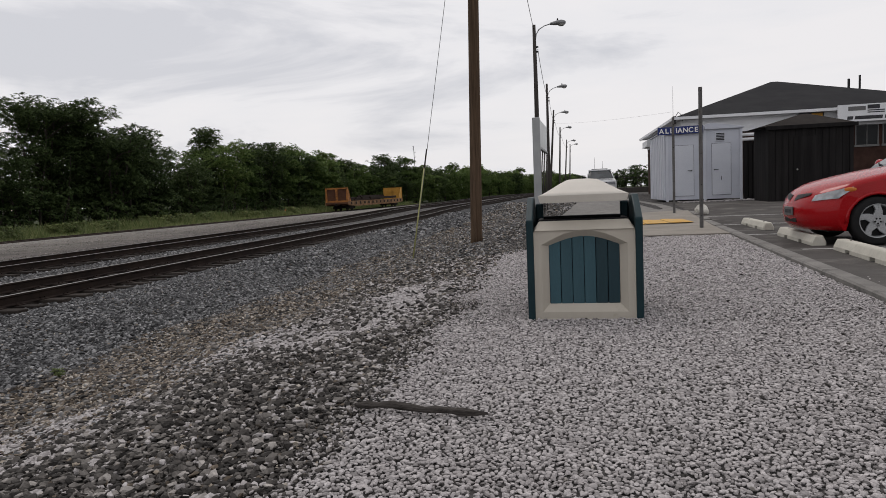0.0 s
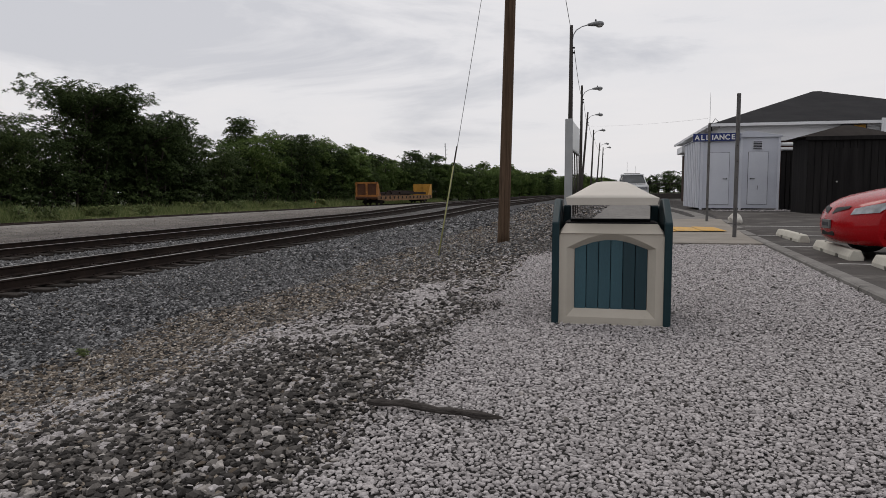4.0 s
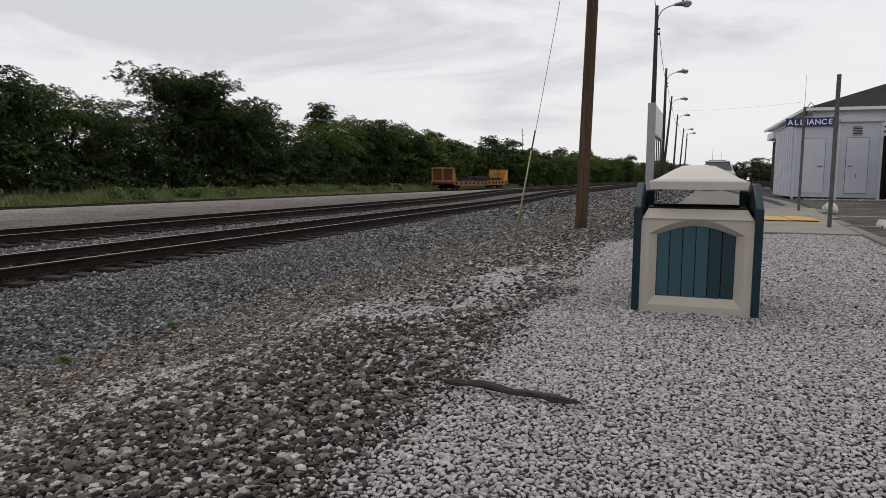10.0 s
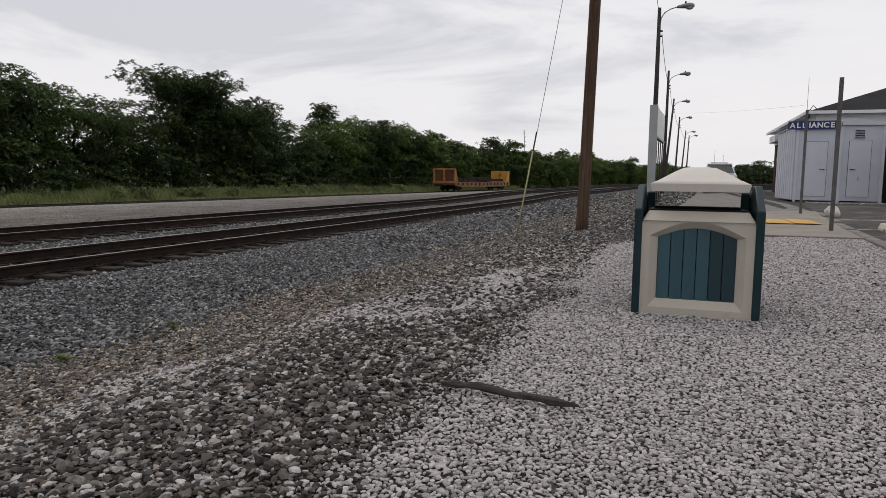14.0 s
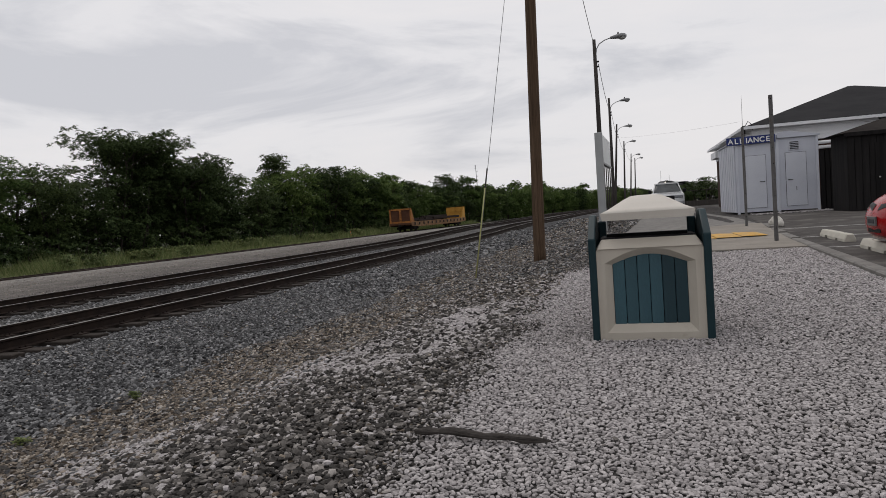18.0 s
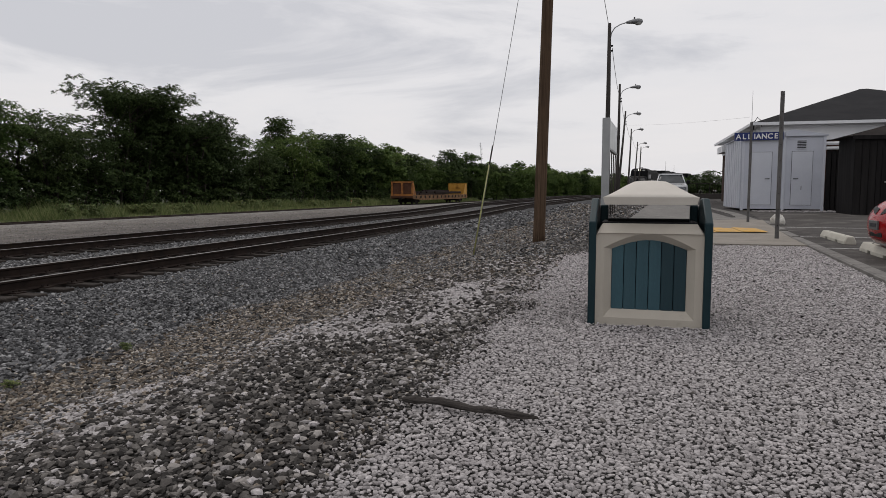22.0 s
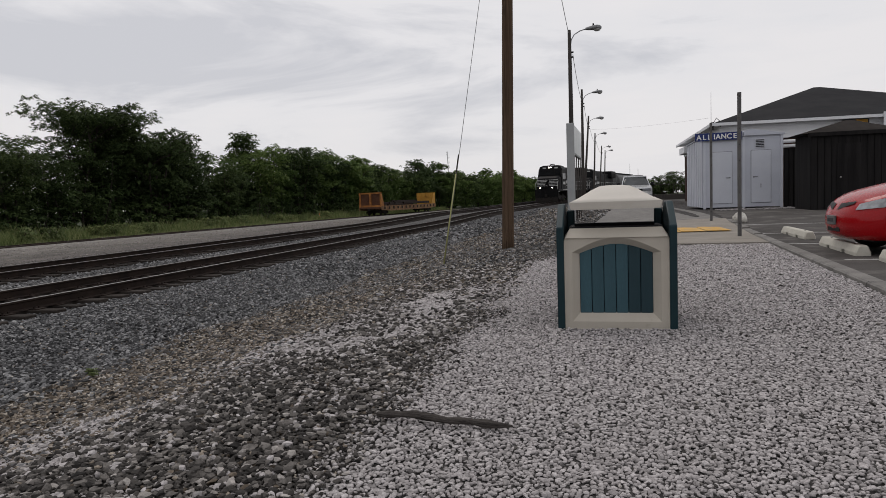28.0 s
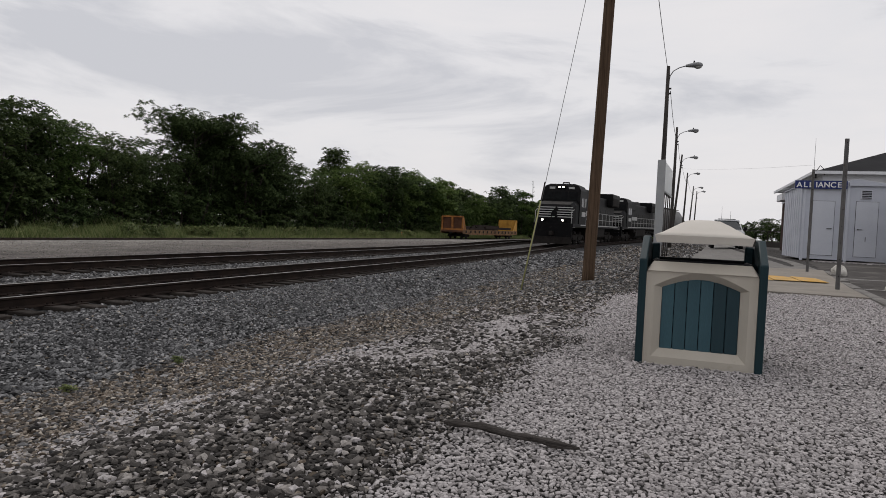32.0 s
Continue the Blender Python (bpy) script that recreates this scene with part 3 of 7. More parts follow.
for x, y, r in ((3.62, 13.92, -3), (3.28, 8.12, -5), (3.2, 5.4, -4)):
    copy_thing(stop, pose(x, y, ground_z(x, y) + 0.008, 0, 0, r))


# ---- railway ----
def track(name, cx, y0, y1, label, zf, near0, near1, worn=True):
    t = thing(name, pose(0, 0, 0), label, "railway track", kind="structure")
    ys = axis_steps((y0, 40, 4), (40, y1, 3))
    for side in (-0.7525, 0.7525):
        prof = [(-0.07, 0), (-0.07, 0.012), (-0.012, 0.03), (-0.010, 0.125), (-0.036, 0.14), (-0.036, 0.168), (0.036, 0.168), (0.036, 0.14), (0.010, 0.125), (0.012, 0.03), (0.07, 0.012), (0.07, 0)]
        bm = BM()
        rows = []
        for y in ys:
            c = cx + line_shift(y) + side
            rows.append([bm.verts.new((c + u, y, zf(y) - 0.17 + v)) for u, v in prof])
        for a, b in zip(rows, rows[1:]):
            for i in range(len(prof) - 1):
                bm.faces.new((a[i], a[i + 1], b[i + 1], b[i]))
        rail = part("rail", bm, M_RAIL_SIDE, t)
        bm = BM()
        rows = [[bm.verts.new((cx + line_shift(y) + side + u, y, zf(y) + v)) for u, v in ((-0.034, -0.008), (-0.028, 0.001), (0.028, 0.001), (0.034, -0.008))] for y in ys]
        for a, b in zip(rows, rows[1:]):
            for i in range(3):
                f = bm.faces.new((a[i], a[i + 1], b[i + 1], b[i]))
                f.smooth = True
        part("running_surface", bm, M_RAIL_TOP if worn else M_RAIL_SIDE, rail, "shiny worn rail head" if worn else "")
    rnd = random.Random(name)
    bm = BM()
    box(bm, -1.3, 1.3, -0.115, 0.115, -0.18, 0.0, 0.012)
    tie_mesh = mesh_of("tie", bm, M_TIE)
    bm = BM()
    for s in (-1, 1):
        box(bm, s * 0.7525 - 0.18, s * 0.7525 + 0.18, -0.095, 0.095, 0.002, 0.016)
        for dx in (-0.085, 0.085):
            for dy in (-0.05, 0.05):
                box(bm, s * 0.7525 + dx - 0.012, s * 0.7525 + dx + 0.012, dy - 0.012, dy + 0.012, 0.016, 0.042)
    plate_mesh = mesh_of("tie_plate", bm, M_RAIL_SIDE)
    y, n = near0, 0
    while y < near1:
        ob = new("tie", tie_mesh)
        ob.parent = t
        sl = math.degrees(math.atan(line_shift(y + 0.5) - line_shift(y - 0.5)))
        ob.matrix_basis = pose(cx + line_shift(y) + rnd.uniform(-0.09, 0.09), y, zf(y) - 0.172 + rnd.uniform(-0.012, 0.004), 0, rnd.uniform(-0.4, 0.4), -sl + rnd.uniform(-1.6, 1.6))
        if y < 34:
            p = new("tie_plate", plate_mesh)
            p.parent = ob
            p.matrix_basis = Matrix.Identity(4)
        y += 0.53 + rnd.uniform(-0.03, 0.03)
    far = []
    while y < y1:
        far.append(y)
        y += 0.55
    verts, faces = [], []
    for yy in far:
        c, z = cx + line_shift(yy), zf(yy) - 0.172
        b = len(verts)
        verts += [(c + sx * 1.3, yy + sy * 0.11, z + sz) for sz in (-0.12, 0) for sx, sy in ((-1, -1), (1, -1), (1, 1), (-1, 1))]
        faces += [(b + 4, b + 5, b + 6, b + 7), (b, b + 1, b + 5, b + 4), (b + 1, b + 2, b + 6, b + 5), (b + 3, b, b + 4, b + 7)]
    if far:
        me = bpy.data.meshes.new("far_ties")
        me.from_pydata(verts, [], faces)
        me.materials.append(M_TIE)
        ob = new("far_ties", me)
        ob.parent = t
        ob["kind"] = "stuff"
    return t


track("main_track", TRACK_X, -30, 330, "railway track with dark creosoted ties in grey ballast", rail_z, 2, 60)
track("second_track", TRACK2_X, -30, 330, "railway track with rusty rails in grey ballast", rail_z, 4, 50)


def siding_x(y):
    return -36.2 + 0.058 * y + (0.0011 * (y - 100) ** 2 if y > 100 else 0.0)


def siding():
    """The far siding, sunk in the lighter gravel, on which the flat car stands."""
    t = thing("siding", pose(0, 0, 0), "rusty siding track sunk in pale gravel", "railway track", kind="structure")
    for side in (-0.7525, 0.7525):
        bm = BM()
        rows = []
        for y in axis_steps((-30, 230, 5)):
            rows.append([bm.verts.new((siding_x(y) + side + u, y, ground_z(siding_x(y), y) + v)) for u, v in ((-0.06, -0.03), (-0.035, 0.07), (0.035, 0.07), (0.06, -0.03))])
        for a, b in zip(rows, rows[1:]):
            for i in range(3):
                bm.faces.new((a[i], a[i + 1], b[i + 1], b[i]))
        part("rail", bm, M_RAIL_SIDE, t)


siding()


# ---- the litter bin ----
def litter_bin():
    t = thing("litter_bin", pose(0.115, 4.70, -0.006), "tan and dark green moulded plastic litter bin with a domed lid", "litter bin")
    W, D, H = 0.345, 0.62, 0.694
    # front and back: a beige frame with an arched opening
    for y0, y1, sgn in ((0.0, 0.07, 1), (D - 0.07, D, -1)):
        bm = BM()
        outer = [(-W, 0.0), (W, 0.0), (W, H - 0.078), (W - 0.014, H - 0.052), (-W + 0.014, H - 0.052), (-W, H - 0.078)]
        behind = [(-W, 0.0), (W, 0.0), (W, H - 0.055), (W - 0.04, H), (-W + 0.04, H), (-W, H - 0.055)]
        arch = [(-0.242, 0.114), (0.242, 0.114)] + [(0.242 - 0.484 * i / 12, 0.520 + 0.062 * math.sin(math.pi * i / 12)) for i in range(13)]
        inner = [(-0.292, 0.058), (0.292, 0.058)] + [(0.292 - 0.584 * i / 12, 0.532 + 0.098 * math.sin(math.pi * i / 12)) for i in range(13)]
        yf = y0 if sgn > 0 else y1
        yb = y1 if sgn > 0 else y0
        vo = [bm.verts.new((x, yf, z)) for x, z in outer]
        vi = [bm.verts.new((x, yf, z)) for x, z in inner]
        va = [bm.verts.new((x, yf + 0.048 * sgn, z)) for x, z in arch]
        vb = [bm.verts.new((x, yb, z)) for x, z in behind]
        hole = [bm.verts.new((x, yb, z)) for x, z in arch]
        es = []
        for ring in (vo, vi):
            for i in range(len(ring)):
                es.append(bm.edges.new((ring[i], ring[(i + 1) % len(ring)])))
        bmesh.ops.triangle_fill(bm, use_beauty=True, edges=es)
        for i in range(len(vi)):
            j = (i + 1) % len(vi)
            bm.faces.new((vi[i], vi[j], va[j], va[i]))
        for i in range(len(vo)):
            j = (i + 1) % len(vo)
            bm.faces.new((vo[i], vb[i], vb[j], vo[j]))
        es = [bm.edges.get((ring[i], ring[(i + 1) % len(ring)])) or bm.edges.new((ring[i], ring[(i + 1) % len(ring)])) for ring in (vb, hole) for i in range(len(ring))]
        bmesh.ops.triangle_fill(bm, use_beauty=True, edges=es)
        for i in range(len(va)):
            j = (i + 1) % len(va)
            bm.faces.new((va[i], va[j], hole[j], hole[i]))
        corner = [e for e in bm.edges if e.verts[0] in vo and e.verts[1] in vo]
        bmesh.ops.bevel(bm, geom=corner, offset=0.016, segments=3, affect="EDGES", profile=0.5)
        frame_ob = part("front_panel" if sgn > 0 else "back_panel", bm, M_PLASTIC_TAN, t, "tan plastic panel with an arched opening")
        bm = BM()
        prism(bm, arch, "y", min(yf + 0.063 * sgn, yf + 0.067 * sgn), max(yf + 0.063 * sgn, yf + 0.067 * sgn))
        part("slat_backing", bm, M_BLACK_LINER, frame_ob, "black backing behind the slats")
        for i in range(6):
            bm = BM()
            x0, x1 = -0.242 + i * 0.484 / 6, -0.242 + (i + 1) * 0.484 / 6
            zt = lambda x: 0.520 + 0.062 * math.sin(math.pi * (0.242 - x) / 0.484)
            ya, yc = (yf + 0.044 * sgn, yf + 0.062 * sgn)
            pts = [(x0 + 0.002, 0.111), (x1 - 0.002, 0.111)] + [(x1 - 0.002 - (x1 - x0 - 0.004) * k / 4, zt(x1 - 0.002 - (x1 - x0 - 0.004) * k / 4) + 0.004) for k in range(5)]
            prism(bm, pts, "y", min(ya, yc), max(ya, yc), 0.003)
            part("slat", bm, M_PLASTIC_TEAL_DARK if i > 3 else M_PLASTIC_TEAL, frame_ob, "darker teal plastic slat" if i > 3 else "teal wood-grain plastic slat")
    # green side walls with notched tops that stand proud of the frame
    for s in (-1, 1):
        bm = BM()
        prism(bm, [(-0.025, -0.01), (D + 0.025, -0.01), (D + 0.025, 0.705), (D - 0.25, 0.862), (0.25, 0.862), (-0.025, 0.705)], "x", s * W - 0.002 * s, s * (W + 0.048), 0.009)
        part("side_panel", bm, M_PLASTIC_GREEN, t, "dark green plastic side panel")
        # inner beige posts under the lid
        for y in (D - 0.16,):
            bm = BM()
            box(bm, s * W - 0.06 if s > 0 else -W + 0.004, W - 0.004 if s > 0 else -W + 0.06, y, y + 0.06, H - 0.1, 0.812, 0.008)
            part("lid_post", bm, M_PLASTIC_GREEN, t)
    bm = BM()
    box(bm, -W + 0.01, W - 0.01, 0.072, D - 0.072, 0.01, 0.60, 0.004)
    part("body", bm, M_PLASTIC_GREEN, t)
    # black liner folded over the rim
    bm = BM()
    prism(bm, [(-W + 0.02, 0.074), (W - 0.02, 0.074), (W - 0.02, D - 0.074), (-W + 0.02, D - 0.074)], "z", 0.60, 0.606)
    box(bm, -W + 0.05, W - 0.05, 0.073, 0.096, 0.606, H + 0.012, 0.010, 2)
    box(bm, -W + 0.05, W - 0.05, D - 0.12, D - 0.06, 0.606, H + 0.018, 0.010, 2)
    for s_ in (-1, 1):
        box(bm, s_ * (W - 0.045) - 0.015, s_ * (W - 0.045) + 0.015, 0.078, D - 0.125, 0.606, H + 0.010, 0.010, 2)
    part("liner", bm, M_BLACK_LINER, t, "black bin bag folded over the rim")
    # the lid: a skirt and a shallow dome
    bm = BM()
    n = 13
    grid = []
    lw, y0, y1 = W - 0.040, -0.020, D + 0.020
    for j in range(n):
        row = []
        for i in range(n):
            u, v = -1 + 2 * i / (n - 1), -1 + 2 * j / (n - 1)
            e = max(abs(u), abs(v))
            # pitched sides that rise to a small flat crown
            h = 0.112 * smooth01(1.0, 0.30, e) * 0.35 + 0.112 * 0.65 * (1 - max(e - 0.28, 0) / 0.72)
            row.append(bm.verts.new((u * lw, y0 + (v + 1) / 2 * (y1 - y0), 0.872 + h)))
        grid.append(row)
    for j in range(n - 1):
        for i in range(n - 1):
            f = bm.faces.new((grid[j][i], grid[j][i + 1], grid[j + 1][i + 1], grid[j + 1][i]))
            f.smooth = True
    rim = [grid[0][i] for i in range(n)] + [grid[j][n - 1] for j in range(1, n)] + [grid[n - 1][i] for i in range(n - 2, -1, -1)] + [grid[j][0] for j in range(n - 2, 0, -1)]
    low = [bm.verts.new((v.co.x * 0.955, D / 2 + (v.co.y - D / 2) * 0.965, 0.822)) for v in rim]
    for i in range(len(rim)):
        j = (i + 1) % len(rim)
        bm.faces.new((rim[i], rim[j], low[j], low[i]))
    bm.faces.new(low)
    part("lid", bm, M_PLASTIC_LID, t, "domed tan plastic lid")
    return t


litter_bin()


def weathered_stick():
    t = BM()
    rnd = random.Random(4)
    pts = []
    for i in range(12):
        s = i / 11
        pts.append((-0.29 + 0.58 * s, 0.006 * math.sin(9 * s) + rnd.uniform(-0.005, 0.005), 0.024 + 0.006 * math.sin(5 * s) + rnd.uniform(-0.003, 0.003)))
    tube(t, pts, [0.010] + [0.017 + rnd.uniform(-0.005, 0.004) for _ in range(9)] + [0.013, 0.005], 5)
    single("timber_stick", t, M_STICK, pose(-0.615, 2.60, 0.012, 0, 0, -8), "weathered grey splintered stick of timber lying on gravel", "stick")


weathered_stick()


# ---- poles, lamps and wires ----
def utility_pole():
    t = thing("utility_pole", pose(-1.757, 13.2, -0.25), "tall brown weathered wooden utility pole", "utility pole")
    bm = BM()
    pts = [(0.024 * h, 0, h) for h in (0, 0.4, 2, 4, 6, 8, 9.5, 11.0)]
    tube(bm, pts, [0.126, 0.115, 0.110, 0.105, 0.10, 0.095, 0.09, 0.084], 18)
    part("shaft", bm, M_POLE, t)
    bm = BM()
    for z in (8.5,):
        rod(bm, (0.205, 0, z), (0.205, 0, z + 0.05), 0.125, None, 14)
    part("guy_bracket", bm, M_STEEL_GREY, t)
    bm = BM()
    rod(bm, (0.24, 0.13, 10.2), (0.24, 0.13, 10.36), 0.04, 0.03, 8)
    part("insulator", bm, M_LAMP_GLASS, t)


utility_pole()


def guy_wire():
    t = thing("guy_wire", pose(-2.67, 11.5, -0.25), "taut steel guy wire with a faded yellow plastic guard", "guy wire")
    d = Vector((1.13, 1.62, 8.6))
    bm = BM()
    rod(bm, (0, 0, -0.1), d, 0.005, None, 6)
    part("wire", bm, M_WIRE, t)
    bm = BM()
    rod(bm, d * 0.006, d * 0.188, 0.013, 0.011, 10)
    part("guard", bm, M_GUARD, t, "faded yellow plastic guard")
    bm = BM()
    rod(bm, d * 0.188, d * 0.228, 0.009, 0.009, 6)
    part("clamp", bm, M_RAIL_SIDE, t)
    bm = BM()
    rod(bm, (0, 0, -0.12), (0, 0, 0.03), 0.016, 0.016, 6)
    part("anchor_rod", bm, M_RAIL_SIDE, t)


guy_wire()

LAMPS = ((-1.11, 29.2), (-1.06, 45.7), (-1.37, 61.1), (-0.67, 78.4), (-0.08, 98.0), (0.66, 109.0))


def street_lamp(m):
    t = thing("street_lamp", m, "street lamp with a cobra-head lantern on a grey wooden pole", "street lamp", "street lamps along the line")
    bm = BM()
    tube(bm, [(0, 0, -0.4), (0, 0, 2), (0.01, 0, 5), (0.0, 0, 7.76)], [0.118, 0.107, 0.088, 0.066], 12)
    part("pole", bm, M_POLE_GREY, t)
    bm = BM()
    tube(bm, [(0.05, 0, 7.16), (0.08, 0, 7.36), (0.20, 0, 7.56), (0.42, 0, 7.69), (0.68, 0, 7.76)], 0.022, 7)
    part("arm", bm, M_LAMP_METAL, t)
    for i, z in enumerate((6.65, 6.85)):
        bm = BM()
        rod(bm, (0.03, 0, z), (0.16, 0, z), 0.045, 0.035, 7)
        part("insulator", bm, M_BLACK_TRIM, t)
    head = BM()
    rows = []
    for x, w, zt, zb in ((0.66, 0.05, 7.81, 7.72), (0.80, 0.085, 7.85, 7.71), (0.98, 0.13, 7.89, 7.705), (1.12, 0.15, 7.90, 7.705), (1.24, 0.125, 7.88, 7.715), (1.31, 0.05, 7.83, 7.74)):
        zm = (zt + zb) / 2
        rows.append([head.verts.new((x, y * w, z)) for y, z in ((-1, zm), (-0.7, zt - 0.02), (0, zt), (0.7, zt - 0.02), (1, zm), (0.7, zb), (-0.7, zb))])
    for a, b in zip(rows, rows[1:]):
        for i in range(7):
            f = head.faces.new((a[i], a[(i + 1) % 7], b[(i + 1) % 7], b[i]))
            f.smooth = True
    head.faces.new(rows[0])
    head.faces.new(rows[-1][::-1])
    h = part("lantern", head, M_LAMP_METAL, t)
    bm = BM()
    bmesh.ops.create_uvsphere(bm, u_segments=12, v_segments=6, radius=0.13, matrix=Matrix.Translation((1.13, 0, 7.715)) @ Matrix.Diagonal((1.15, 0.9, 0.65, 1)))
    part("refractor", bm, M_LAMP_GLASS, h, "glass refractor bowl")
    bm = BM()
    rod(bm, (0.98, 0, 7.88), (0.98, 0, 7.96), 0.035, 0.03, 8)
    part("photocell", bm, M_BLACK_TRIM, h)
    return t


lamp = street_lamp(pose(LAMPS[0][0], LAMPS[0][1], 0.0, 0, 0, 4))
for i, (x, y) in enumerate(LAMPS[1:]):
    made = copy_thing(lamp, pose(x, y, ground_z(x, y) * 0.5, 0, (0.3, 4.0, 2.0, 3.4, 2.0)[i], -6 * i))
    # the arms are bolted on at different heights
    for ch in made.children:
        if ch.name.startswith(("arm", "lantern")):
            ch.location.z -= (0.24, 0.20, 0.08, 0.16, 0.06)[i]


def overhead_wire(a, b, sag, label, r=0.012):
    bm = BM()
    a, b = Vector(a), Vector(b)
    n = 12
    pts = [a.lerp(b, i / n) - Vector((0, 0, sag * 4 * (i / n) * (1 - i / n))) for i in range(n + 1)]
    tube(bm, pts, r, 5)
    ob = single("overhead_wire", bm, M_WIRE, Matrix.Identity(4), label, "wire", "overhead wires")
    return ob


top = [(-1.88, 13.2, 9.9)] + [(x + 0.13 + 7.0 * math.sin(radians(lean)), y, 6.75) for (x, y), lean in zip(LAMPS, (0, 0.3, 4.0, 2.0, 3.4, 2.0))]
overhead_wire((-1.47, 13.33, 10.0), (LAMPS[0][0] - 0.02, LAMPS[0][1], 7.6), 0.25, "thin dark cable from the pole to the first lamp", 0.012)
for a, b in zip(top[1:5], top[2:6]):
    overhead_wire(a, b, 0.45, "thin dark cable slung between street lamps", 0.014)
overhead_wire((LAMPS[2][0] + 0.45, LAMPS[2][1], 6.6), (5.4, 36.5, 4.55), 0.12, "thin dark cable from a lamp to the depot", 0.004)


def station_board():
    """A tall board on posts that stands edge-on beside the line."""
    t = thing("station_board", pose(-0.95, 24.0, 0.05, 0, 0, -2.5), "pale grey station board on steel posts", "sign board")
    bm = BM()
    box(bm, -0.13, 0.13, 0, 0.16, -0.2, 3.36, 0.02, 2)
    part("end_post", bm, M_SIGN_GREY, t, "broad grey painted end post")
    bm = BM()
    box(bm, 0.02, 0.10, 0.16, 3.9, 2.36, 3.34, 0.012)
    p = part("panel", bm, M_SIGN_PANEL, t)
    bm = BM()
    box(bm, 0.00, 0.125, 0.16, 3.92, 2.29, 2.36, 0.008)
    part("lower_rail", bm, M_SIGN_GREY, p)
    for y in (1.0, 1.9, 2.8, 3.75):
        bm = BM()
        rod(bm, (0.06, y, -0.2), (0.06, y, 2.36), 0.022, None, 10)
        part("post", bm, M_POLE_GREY, t)


station_board()


def sign_post(x, y, h, w, label):
    t = thing("steel_post", pose(x, y, ground_z(x, y) + 0.02), label, "post", "posts by the pad")
    bm = BM()
    # U-channel post
    prism(bm, [(-w, 0), (-w * 0.5, -0.02), (w * 0.5, -0.02), (w, 0), (w, 0.012), (w * 0.45, -0.006), (-w * 0.45, -0.006), (-w, 0.012)], "z", -0.2, h)
    part("channel", bm, M_POST_STEEL, t)
    for k in range(int(h / 0.3)):
        bm = BM()
        rod(bm, (0, -0.021, 0.25 + 0.3 * k), (0, -0.024, 0.25 + 0.3 * k), 0.009, None, 6)
        part("hole", bm, M_BLACK_TRIM, t)


sign_post(2.60, 13.86, 2.72, 0.036, "tall weathered steel sign post in the pad")
sign_post(2.85, 18.9, 2.55, 0.032, "thin weathered steel post in the pad")


def small_rock():
    rnd = random.Random(9)
    bm = BM()
    bmesh.ops.create_icosphere(bm, subdivisions=3, radius=0.17)
    for v in bm.verts:
        k = 1 + 0.22 * noise.noise(v.co * 7) + 0.08 * noise.noise(v.co * 19)
        v.co = Vector((v.co.x * k * 1.0, v.co.y * k, (v.co.z * k * 0.95)))
        v.co.z = max(v.co.z, -0.11)
    single("painted_rock", bm, M_ROCK, pose(3.46, 18.4, ground_z(3.46, 18.4) + 0.11), "whitewashed rock at the corner of the pad", "rock")


small_rock()


# ---- sheds and depot ----
def lettering(parent, text, size, m, material, name="letter"):
    x = 0.0
    for ch in text:
        cu = bpy.data.curves.new("letter", "FONT")
        cu.body, cu.size, cu.extrude, cu.align_x = ch, size, 0.006, "CENTER"
        cu.offset = 0.006
        ob = bpy.data.objects.new("letter", cu)
        me = bpy.data.meshes.new_from_object(ob)
        bpy.data.objects.remove(ob)
        bpy.data.curves.remove(cu)
        me.materials.append(material)
        o = new(name, me)
        o.parent = parent
        o.matrix_basis = m @ Matrix.Translation((x, 0, 0)) @ pose(0, 0, 0, 90, 0, 0)
        x += {"I": 0.135, "L": 0.185}.get(ch, 0.205) * size / 0.27


